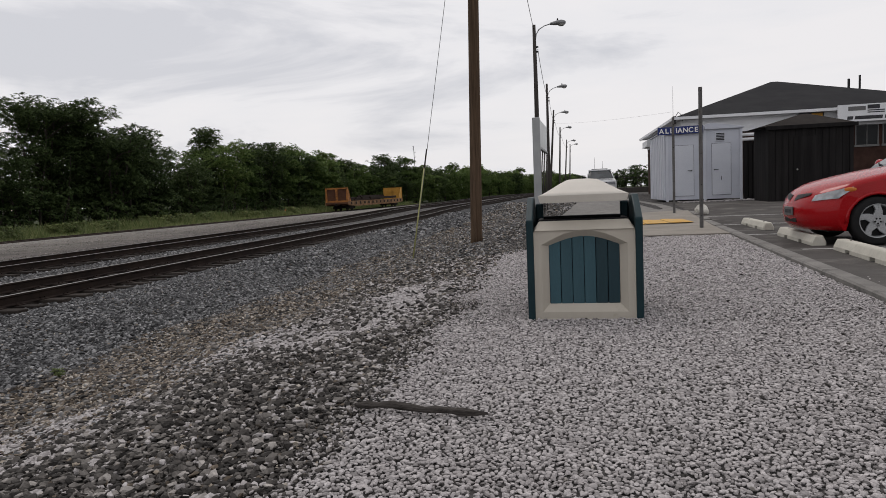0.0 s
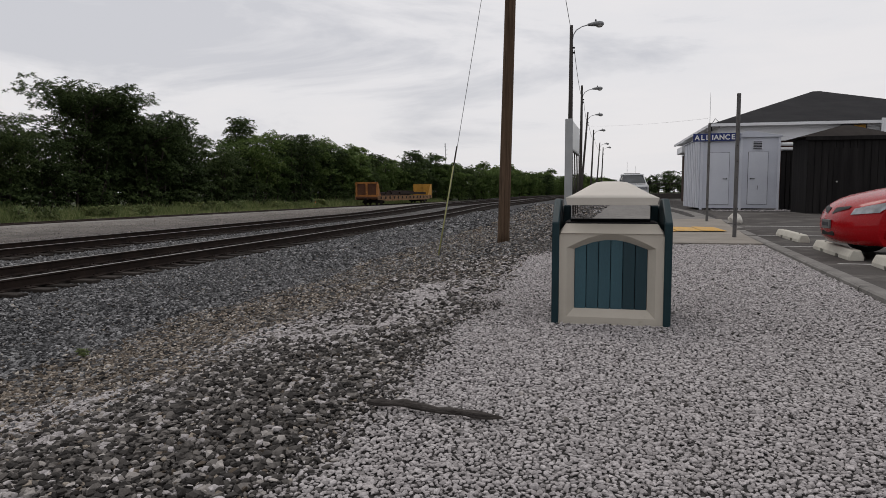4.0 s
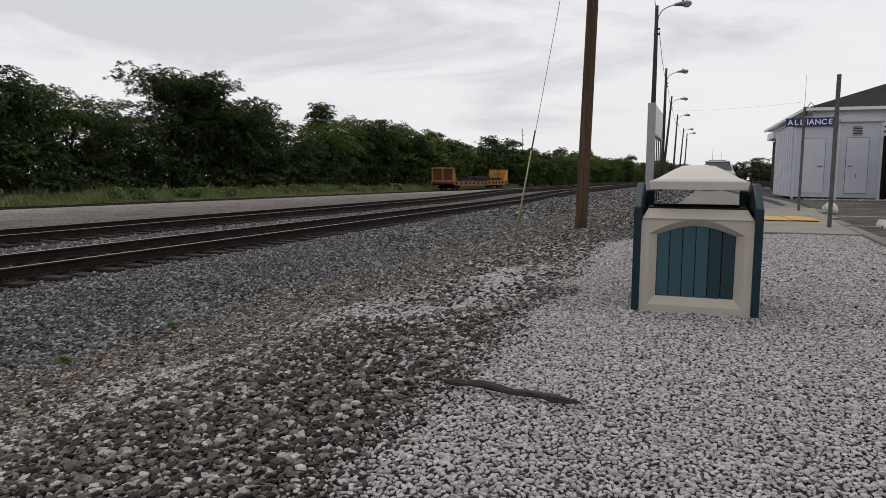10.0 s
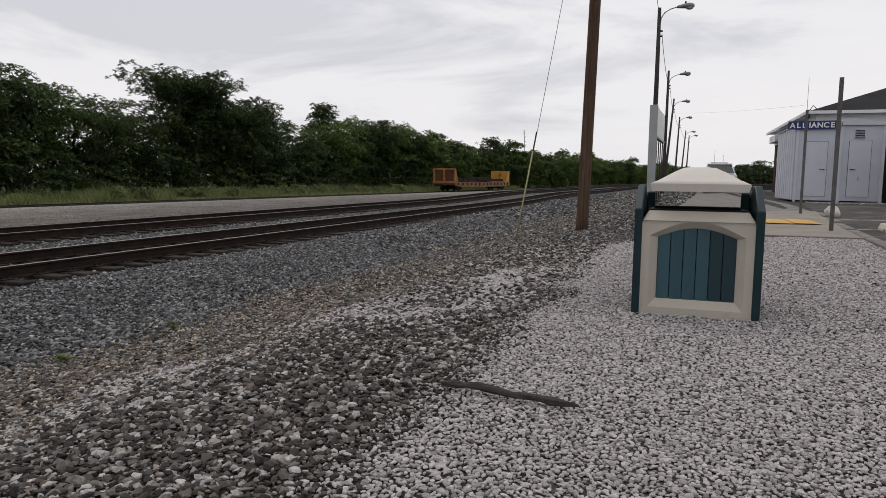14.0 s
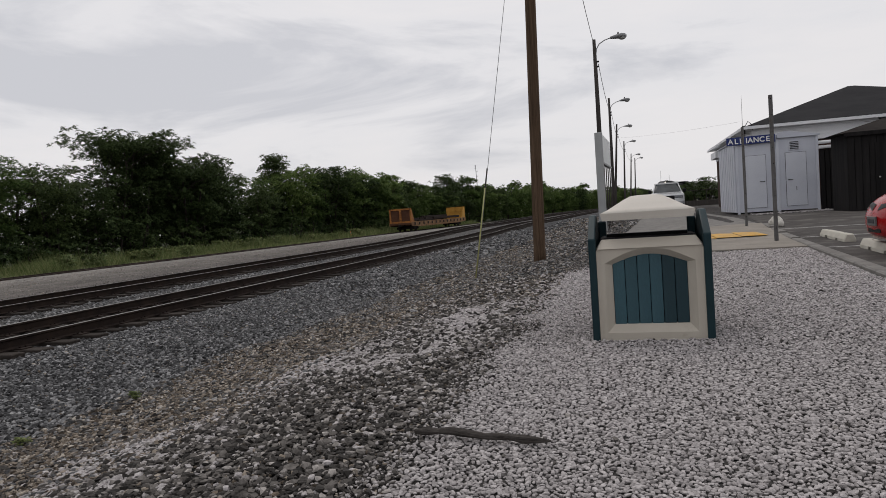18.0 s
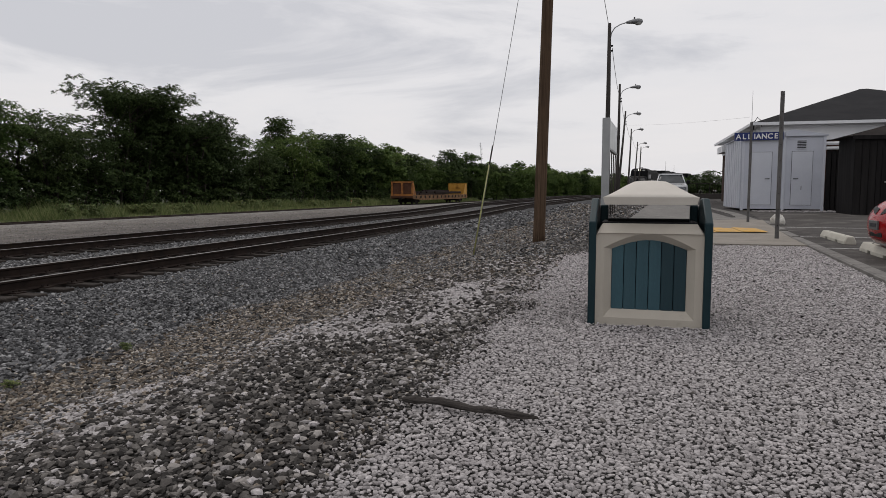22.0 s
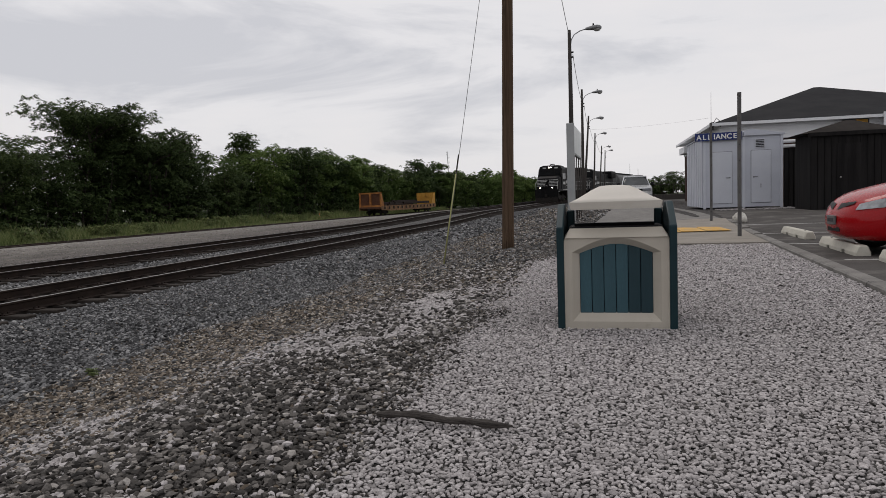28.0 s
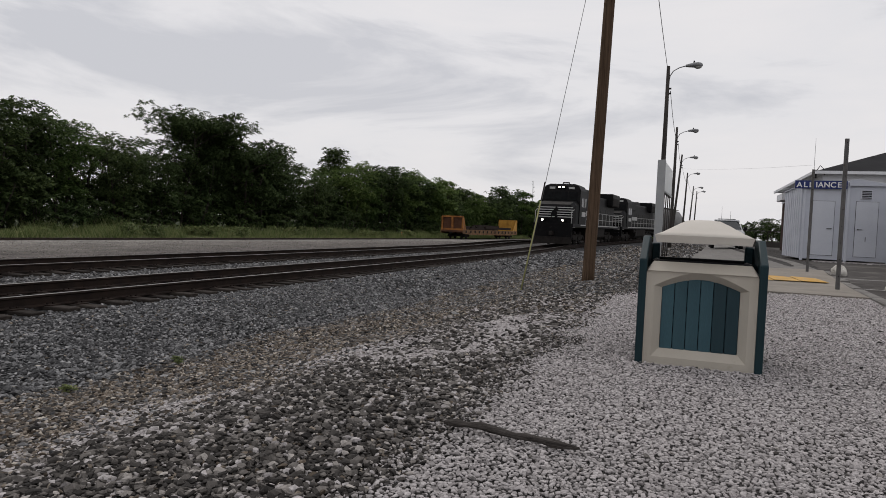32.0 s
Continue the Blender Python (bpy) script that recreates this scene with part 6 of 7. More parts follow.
# ---- beyond the tracks ----
def traffic_cone(x, y):
    z = ground_z(x, y)
    t = thing("traffic_cone", pose(x, y, z), "small orange traffic cone on pale gravel", "traffic cone", "cones by the siding")
    bm = BM()
    rod(bm, (0, 0, 0.03), (0, 0, 0.72), 0.15, 0.03, 12)
    part("cone", bm, M_CONE, t)
    bm = BM()
    box(bm, -0.2, 0.2, -0.2, 0.2, 0.0, 0.03, 0.005)
    part("base", bm, M_CONE, t)
    bm = BM()
    rod(bm, (0, 0, 0.42), (0, 0, 0.54), 0.088, 0.070, 12)
    part("collar", bm, M_WHITE_PAINT, t, "white reflective collar")


traffic_cone(-35.4, 82.0)


def old_ties():
    t = thing("old_tie", pose(-42.9, 36.0, ground_z(-42.9, 36.0) + 0.12, 0, 0, 84), "dark discarded railway tie lying in the grass", "railway tie", "discarded ties")
    bm = BM()
    box(bm, -2.3, 2.3, -0.13, 0.13, -0.12, 0.14, 0.02)
    part("timber", bm, M_TIE, t)


old_ties()


def radio_mast():
    t = thing("radio_mast", pose(-44.0, 200, 0), "thin lattice radio mast behind the trees", "mast")
    bm = BM()
    rod(bm, (0, 0, 0), (-0.38, 0, 15.4), 0.14, 0.08, 6)
    part("mast", bm, M_LAMP_METAL, t)
    for x, z in ((0.25, 11.8), (0.2, 13.2), (-0.75, 14.2), (-0.70, 14.9)):
        bm = BM()
        rod(bm, (-0.025 * z, 0, z), (x, 0, z + 0.4), 0.08, 0.05, 6)
        part("aerial", bm, M_LAMP_METAL, t)


radio_mast()


def leaf_cloud(name, fronds, parent, material):
    """fronds: rows of centre, direction, length, width; each a leaf bent over its middle."""
    verts, faces = [], []
    for c, d, ln, wd, droop in fronds:
        side = d.cross(Vector((0, 0, 1)))
        if side.length < 0.05:
            side = Vector((1, 0, 0))
        side = side.normalized() * wd * 0.5
        p0, p1, p2 = c, c + d * ln * 0.55, c + d * ln + Vector((0, 0, -droop * ln))
        b = len(verts)
        verts += [p0[:], (p1 + side)[:], (p1 - side + Vector((0, 0, 0.04)))[:], p2[:]]
        faces += [(b, b + 1, b + 2), (b + 1, b + 3, b + 2)]
    me = bpy.data.meshes.new(name)
    me.from_pydata(verts, [], faces)
    me.materials.append(material)
    ob = new(name, me)
    ob.parent = parent
    return ob


def rosettes(rnd, fronds, c, R, tall, count, size):
    """A dome of leaf rosettes: each a star of long leaves that spread and droop a little."""
    tx, ty = rnd.uniform(-0.2, 0.2), rnd.uniform(-0.2, 0.2)
    for _ in range(count):
        a, q = rnd.uniform(0, 6.28), rnd.random() ** 0.55
        x, y = R * q * math.cos(a), R * q * math.sin(a)
        z = tall * R * math.sqrt(max(1 - q * q, 0)) * rnd.uniform(0.35, 1.0) + tx * x + ty * y
        at = c + Vector((x, y, z))
        out = Vector((x, y, 0.55 * R)).normalized()
        for k in range(6):
            b = 1.05 * k + rnd.uniform(-0.3, 0.3)
            d = (Vector((math.cos(b), math.sin(b), rnd.uniform(-0.55, 0.75))) + out * 0.5).normalized()
            fronds.append((at, d, size * rnd.uniform(0.75, 1.3), size * rnd.uniform(0.36, 0.54), rnd.uniform(0.05, 0.45)))


def tree(seed, h, spread, base, m, material, label, flat=False, dense=1.0, group="trees along the line", size=0.29, stems=0, inner=1.0):
    """Several leaning stems that fork into limbs, and a crown of leaf rosettes in clumps."""
    rnd = random.Random(seed)
    t = thing("tree", m, label, "tree", group)
    bm = BM()
    tips = []
    n = stems or rnd.randint(2, 4)
    for k in range(n):
        a = 6.28 * k / n + rnd.uniform(-0.5, 0.5)
        r = rnd.uniform(0.25, 0.55) * spread
        pts, x, y = [], 0.35 * math.cos(a), 0.35 * math.sin(a)
        top = h * rnd.uniform(0.72, 0.92)
        for i in range(7):
            s = i / 6
            pts.append(Vector((x + r * s ** 1.5 * math.cos(a) + rnd.uniform(-0.12, 0.12), y + r * s ** 1.5 * math.sin(a) + rnd.uniform(-0.12, 0.12), top * s - 0.3 * (1 - s))))
        r0 = 0.085 + 0.009 * h
        tube(bm, pts, [r0 * (1 - 0.82 * i / 6) for i in range(7)], 6)
        for j in range(rnd.randint(5, 7)):
            s = rnd.uniform(base * 0.8 + 0.08, 0.96)
            i = min(int(s * 6), 5)
            p = pts[i].lerp(pts[i + 1], s * 6 - i)
            b = rnd.uniform(0, 6.28)
            ln = spread * rnd.uniform(0.3, 0.64)
            up = rnd.uniform(0.15, 0.75) * ln if not flat else rnd.uniform(0.5, 0.9) * ln
            q = p + Vector((ln * math.cos(b), ln * math.sin(b), up))
            q.z = min(q.z, h * 0.93)
            mid = p.lerp(q, 0.5) + Vector((0, 0, 0.12 * ln))
            tube(bm, [p, mid, q], [0.05, 0.035, 0.015], 5)
            tips += [q, mid.lerp(q, 0.4)]
        tips.append(pts[-1])
    part("trunk", bm, M_BARK, t, "several dark leaning stems")
    fronds = []
    clumps = [c for c in tips if c.z > base * h * 0.8]
    for _ in range(int(42 * dense)):
        a, z = rnd.uniform(0, 6.28), rnd.uniform(base, 0.90)
        if flat:
            z = max(z, rnd.uniform(0.62, 0.93))
        prof = math.sin(math.pi * min(max((z - base * 0.6) / (1.08 - base * 0.6), 0), 1)) ** 0.5 if not flat else smooth01(base * 0.7, 0.9, z)
        if base < 0.1:
            prof = max(prof, 0.75 * (1 - z))
        r = spread * (0.45 + 0.55 * rnd.random()) * prof
        clumps.append(Vector((r * math.cos(a), r * math.sin(a), z * h)))
    for c in clumps:
        R = rnd.uniform(0.75, 1.35)
        rosettes(rnd, fronds, c, R, rnd.uniform(0.6, 0.95), int(10.5 * R * R * (0.40 / size) ** 1.5) + 2, size)
    # large old leaves deep inside the crown
    for _ in range(int(260 * inner)):
        a, z, r = rnd.uniform(0, 6.28), rnd.uniform(max(base - 0.08, 0.03), 0.82), spread * 0.62 * rnd.random() ** 0.5
        d = Vector((rnd.uniform(-1, 1), rnd.uniform(-1, 1), rnd.uniform(-0.7, 0.3))).normalized()
        fronds.append((Vector((r * math.cos(a), r * math.sin(a), z * h)), d, rnd.uniform(0.45, 0.8), rnd.uniform(0.24, 0.4), rnd.uniform(0.1, 0.4)))
    leaf_cloud("crown", fronds, t, material)
    return t


def shrub(seed, h, spread, m, material, label, group):
    rnd = random.Random(seed)
    t = thing("shrub", m, label, "shrub", group)
    bm = BM()
    for k in range(4):
        a = rnd.uniform(0, 6.28)
        tube(bm, [(0, 0, -0.1), (0.3 * spread * math.cos(a), 0.3 * spread * math.sin(a), h * 0.5), (0.5 * spread * math.cos(a), 0.5 * spread * math.sin(a), h * 0.85)], [0.05, 0.03, 0.01], 5)
    part("stem", bm, M_BARK, t)
    fronds = []
    for _ in range(30):
        a, z, r = rnd.uniform(0, 6.28), rnd.uniform(0.1, 0.95), spread * rnd.random() ** 0.5
        c = Vector((r * math.cos(a), r * math.sin(a), z * h))
        rosettes(rnd, fronds, c, 0.30 * spread, 0.8, 4, 0.16 * spread + 0.12)
    leaf_cloud("foliage", fronds, t, material)
    return t


def tree_line_x(y):
    return -46.0 + line_shift(y) * 0.85


def woods():
    rnd = random.Random(21)
    specs = ((8.6, 3.0, 0.18), (9.4, 3.3, 0.24), (10.4, 3.2, 0.22), (9.0, 3.6, 0.16), (10.8, 2.9, 0.28))

    def top_at(y):
        # skyline along the wood, in metres above the ground there
        pts = ((0, 8.6), (34, 10.0), (40, 10.0), (45, 8.8), (51, 7.9), (57, 9.4), (62, 10.6), (69, 9.4), (76, 9.1), (80, 9.2), (88, 10.3), (98, 10.2), (114, 9.6), (147, 10.2), (182, 9.6), (260, 9.0), (430, 8.5))
        for (a, p), (b, q) in zip(pts, pts[1:]):
            if a <= y <= b:
                return p + (q - p) * (y - a) / (b - a)
        return 10.0

    protos = {}

    def put(x, y, h, pale):
        k = rnd.randrange(5)
        key = (k, pale)
        hh, sp, bs = specs[k]
        g = ground_z(x, y)
        s = h / hh
        m = Matrix.Translation((x, y, g - 0.1)) @ pose(0, 0, 0, 0, 0, rnd.uniform(0, 360)) @ Matrix.Diagonal((s, s, s, 1))
        if key not in protos:
            protos[key] = tree(100 + k + 10 * pale, hh, sp, bs, m, M_LEAF_PALE if pale else M_LEAF, "pale green young tree at the edge of the wood" if pale else "dark green leafy tree with several stems")
        else:
            made = copy_thing(protos[key], m)
            made.scale = (s, s, s)

    y = 22.0
    while y < 100:
        d = 3.4 + 0.012 * y
        h = top_at(y)
        front = tree_line_x(y)
        pale = 0.08 + 0.75 * smooth01(78, 98, y)
        put(front + rnd.uniform(-1.0, 1.2), y + rnd.uniform(-0.6, 0.6), h * rnd.choice((0.72, 0.84, 0.95, 1.02)) * rnd.uniform(0.95, 1.04), 1 if rnd.random() < pale else 0)
        put(front - 4.6 + rnd.uniform(-1, 1), y + d * 0.5, h * rnd.uniform(0.92, 1.05), 1 if rnd.random() < pale * 0.6 else 0)
        y += d
    # farther on the wood is a close green wall down to the ground
    far_kinds = [tree(160 + k, 9.0, 3.2, 0.02, pose(tree_line_x(100 + 4 * k), 100 + 4 * k, ground_z(tree_line_x(100 + 4 * k), 100 + 4 * k) - 0.1), M_LEAF_PALE if k else M_LEAF,
                      "green tree in a close wall of trees along the curve", dense=1.3, size=0.48) for k in range(3)]
    y = 111.0
    while y < 360:
        for off, lo, hi in ((0.0, 0.50, 0.85), (-4.5, 0.72, 1.08)):
            s = top_at(y) * rnd.uniform(lo, hi) / 9.0
            x = tree_line_x(y) + off + rnd.uniform(-1.0, 1.0)
            made = copy_thing(far_kinds[rnd.randrange(3)], Matrix.Translation((x, y + rnd.uniform(-1, 1), ground_z(x, y) - 0.1)) @ pose(0, 0, 0, 0, 0, rnd.uniform(0, 360)) @ Matrix.Diagonal((s, s, s, 1)))
            made.scale = (s, s, s)
        y += 3.6 + 0.012 * (y - 110)
    # the flat-topped tall tree, broad ones beside it, and two on the skyline
    tree(7, 12.5, 5.3, 0.50, pose(-48.0, 56.2, -1.05), M_LEAF, "tall flat-topped tree that stands above the wood", True, 1.9, stems=6, inner=0.04)
    tree(8, 12.2, 4.4, 0.34, pose(-48.2, 59.4, -1.05), M_LEAF, "tall spreading tree beside the flat-topped one", True, 2.2, stems=4, inner=0.2)
    tree(9, 10.6, 3.1, 0.25, pose(-47.3, 62.6, -1.05), M_LEAF, "broad dark tree beside the tallest ones", False, 1.8)
    tree(11, 12.7, 1.5, 0.3, pose(-48.7, 87.5, -1.05), M_LEAF, "narrow dark tree that rises above the wood", False, 1.1)
    tree(12, 12.0, 1.3, 0.3, pose(-48.9, 73.0, -1.05), M_LEAF, "slender dark tree on the skyline", False, 0.9)
    tree(14, 10.3, 2.7, 0.2, pose(-47.6, 68.6, -1.05), M_LEAF, "dark leafy tree that closes the edge of the wood", False, 1.2)
    # low growth along the foot of the wood
    sp = [shrub(300 + k, 2.3 + 0.5 * k, 1.7, pose(-43.6, 24.0 + 3 * k, -1.05), M_LEAF, "dark green shrub at the foot of the wood", "shrubs under the wood") for k in range(3)]
    y = 30.0
    while y < 100:
        # taller dark undergrowth inside the wood
        s = rnd.uniform(1.2, 1.7)
        x = tree_line_x(y) - 3.2 + rnd.uniform(-1.0, 1.0)
        made = copy_thing(sp[rnd.randrange(3)], Matrix.Translation((x, y, ground_z(x, y) - 0.05)) @ pose(0, 0, 0, 0, 0, rnd.uniform(0, 360)) @ Matrix.Diagonal((s, s, s, 1)))
        made.scale = (s, s, s)
        y += 2.0 + 0.010 * y
    y = 33.0
    while y < 110:
        s = rnd.uniform(0.7, 1.25)
        x = tree_line_x(y) + 2.2 + rnd.uniform(-1.0, 0.6)
        made = copy_thing(sp[rnd.randrange(3)], Matrix.Translation((x, y, ground_z(x, y) - 0.05)) @ pose(0, 0, 0, 0, 0, rnd.uniform(0, 360)) @ Matrix.Diagonal((s, s, s, 1)))
        made.scale = (s, s, s)
        y += 1.9 + 0.02 * y
    # a few trees and a low wall far down the line
    for x, yy, s in ((9.2, 128, 0.36), (10.6, 133, 0.32), (12.4, 126, 0.52), (13.4, 138, 0.42), (11.6, 142, 0.40), (8.6, 145, 0.30), (15.5, 130, 0.38), (14.5, 125, 0.40), (17.5, 132, 0.45), (22, 140, 0.6), (27, 150, 0.65), (33, 160, 0.7), (9.0, 190, 0.5), (4.0, 175, 0.45), (24.5, 118, 0.4)):
        made = copy_thing(protos[(0, 0)], Matrix.Translation((x, yy, 0.1)) @ Matrix.Diagonal((s, s, s, 1)))
        made.scale = (s, s, s)
        made["label"] = "small dark tree far down the drive"
    for k in range(16):
        s = rnd.uniform(0.7, 1.25)
        x, yy = 8.6 + 2.1 * k, 121 + rnd.uniform(-2, 4)
        made = copy_thing(sp[k % 3], Matrix.Translation((x, yy, ground_z(x, yy) - 0.05)) @ pose(0, 0, 0, 0, 0, rnd.uniform(0, 360)) @ Matrix.Diagonal((s, s, s, 1)))
        made.scale = (s, s, s)
        tagged(made, "dark green bush at the far end of the drive", group="bushes beyond the drive")


woods()


def grass_strip():
    """Long summer grass between the siding and the wood."""
    rng = np.random.default_rng(5)
    n = 60000
    y = 18 + 115 * rng.random(n) ** 1.35
    off = rng.random(n)
    verts, faces = [], []
    hh = 0.30 + 0.55 * rng.random(n) * (0.35 + 0.65 * off)
    ang = rng.random(n) * 6.28
    for i in range(n):
        x = siding_x(y[i]) - 1.7 + (tree_line_x(y[i]) + 0.8 - siding_x(y[i]) + 1.7) * off[i]
        clump = noise.noise(Vector((x * 0.35, y[i] * 0.35, 3.0)))
        h = hh[i] * (0.85 + 1.3 * max(clump, -0.4)) * (1.25 if clump > 0.15 else 0.7)
        z = ground_z(x, y[i])
        w, dx, dy = 0.022 + 0.02 * hh[i], math.cos(ang[i]), math.sin(ang[i])
        b = len(verts)
        verts += [(x - w * dx, y[i] - w * dy, z - 0.05), (x + w * dx, y[i] + w * dy, z - 0.05), (x + 0.5 * h * dy, y[i] + 0.5 * h * dx, z + h)]
        faces.append((b, b + 1, b + 2))
    me = bpy.data.meshes.new("grass")
    me.from_pydata(verts, [], faces)
    me.materials.append(M_GRASS)
    tagged(new("grass", me), "long green and straw-coloured grass along the siding", "grass", kind="stuff")


grass_strip()


def weeds():
    rnd = random.Random(77)
    first = None
    for k in range(34):
        y = rnd.choice((30, 33, 36, 41, 47, 50, 54, 60, 66, 74, 84, 96)) + rnd.uniform(-2.5, 2.5)
        x = siding_x(y) - 2.6 - rnd.uniform(0, 4.2)
        s = rnd.uniform(0.5, 0.9)
        m = Matrix.Translation((x, y, ground_z(x, y) - 0.03)) @ pose(0, 0, 0, 0, 0, rnd.uniform(0, 360)) @ Matrix.Diagonal((s, s, s, 1))
        if first is None:
            first = shrub(501, 1.05, 0.8, m, M_GRASS, "pale green clump of weeds in the long grass", "weeds along the siding")
            first.name = "weed_clump"
        else:
            made = copy_thing(first, m)
            made.scale = (s, s, s)
    small = None
    for x, y in ((-4.9, 5.65), (-5.0, 4.4), (-5.05, 5.8)):
        s = rnd.uniform(0.05, 0.08)
        m = Matrix.Translation((x, y, ground_z(x, y) + 0.01)) @ Matrix.Diagonal((s, s, s * 0.7, 1))
        made = copy_thing(first, m)
        made.scale = (s, s, s * 0.7)
        made.name = "weed_tuft"
        tagged(made, "small green weed tuft among dirty stones", "weed", "weeds in the dip")


weeds()


def low_wall():
    t = thing("low_wall", pose(4.2, 62.0, ground_z(4.2, 62)), "low dark grey wall with a rail beside the drive", "wall")
    bm = BM()
    box(bm, 0, 14, 0, 0.3, -0.2, 0.45, 0.02)
    part("wall", bm, M_POLE_GREY, t)
    for i in range(8):
        bm = BM()
        rod(bm, (i * 2.0 + 0.05, 0.15, 0.4), (i * 2.0 + 0.05, 0.15, 1.35), 0.03, None, 6)
        part("post", bm, M_POLE_GREY, t)
    bm = BM()
    rod(bm, (0, 0.15, 1.33), (14, 0.15, 1.33), 0.03, None, 6)
    part("rail", bm, M_POLE_GREY, t)


low_wall()


# ---- loose stone ----
PHI = 1.618
ICO_V = np.array([(0, 1, PHI), (0, 1, -PHI), (0, -1, PHI), (0, -1, -PHI), (1, PHI, 0), (1, -PHI, 0), (-1, PHI, 0), (-1, -PHI, 0), (PHI, 0, 1), (-PHI, 0, 1), (PHI, 0, -1), (-PHI, 0, -1)], dtype=float) / 1.9
ICO_F = np.array([t for t in itertools.combinations(range(12), 3) if all(abs(np.linalg.norm(ICO_V[i] - ICO_V[j]) - 2 / 1.9) < 0.01 for i, j in itertools.combinations(t, 2))])
OCT_V = np.array([(1, 0, 0), (0, 1, 0), (-1, 0, 0), (0, -1, 0), (0, 0, 1), (0, 0, -1)], dtype=float)
OCT_F = np.array([(0, 1, 4), (1, 2, 4), (2, 3, 4), (3, 0, 4), (1, 0, 5), (2, 1, 5), (3, 2, 5), (0, 3, 5)])
for tri in ICO_F:
    # every face looks outward
    p, q, r = ICO_V[tri]
    if np.dot(np.cross(q - p, r - p), p) < 0:
        tri[[1, 2]] = tri[[2, 1]]


def stones(name, pts, sizes, material, label, rng, rough=True, chip=0.66):
    """Many separate stones in one mesh: squashed, turned and chipped."""
    V, F = (ICO_V, ICO_F) if rough else (OCT_V, OCT_F)
    n, k = len(pts), len(V)
    v = V[None] * (1 + 0.35 * (rng.random((n, k, 1)) - 0.5)) + chip * (rng.random((n, k, 3)) - 0.5)
    v = v * np.stack([0.95 + 0.55 * rng.random(n), 0.75 + 0.4 * rng.random(n), 0.42 + 0.36 * rng.random(n)], 1)[:, None]
    a, b = rng.random(n) * 6.283, (rng.random(n) - 0.5) * 1.6
    ca, sa, cb, sb = np.cos(a)[:, None], np.sin(a)[:, None], np.cos(b)[:, None], np.sin(b)[:, None]
    x, y, z = v[..., 0], v[..., 1] * cb - v[..., 2] * sb, v[..., 1] * sb + v[..., 2] * cb
    w = np.stack([x * ca - y * sa, x * sa + y * ca, z], -1) * sizes[:, None, None] + pts[:, None]
    f = (F[None] + (np.arange(n) * k)[:, None, None]).reshape(-1)
    me = bpy.data.meshes.new(name)
    me.vertices.add(n * k)
    me.vertices.foreach_set("co", w.reshape(-1).astype(np.float32))
    nf = n * len(F)
    me.loops.add(nf * 3)
    me.loops.foreach_set("vertex_index", f.astype(np.int32))
    me.polygons.add(nf)
    me.polygons.foreach_set("loop_start", (np.arange(nf) * 3).astype(np.int32))
    me.update(calc_edges=True)
    me.shade_flat()
    me.materials.append(material)
    ob = new(name, me)
    return tagged(ob, label, name.replace("_", " "), kind="stuff")


def field(x0, x1, y0, y1, step, rng):
    xs, ys = np.meshgrid(np.arange(x0, x1, step), np.arange(y0, y1, step))
    n = xs.size
    return xs.ravel() + (rng.random(n) - 0.5) * step * 0.95, ys.ravel() + (rng.random(n) - 0.5) * step * 0.95


def border(x, y):
    """Where a stone lies across the strips, with ragged borders."""
    return x + 0.42 * noise.noise(Vector((x * 0.9, y * 0.55, 0.0))) + 0.16 * noise.noise(Vector((x * 3.1, y * 3.1, 5.0)))


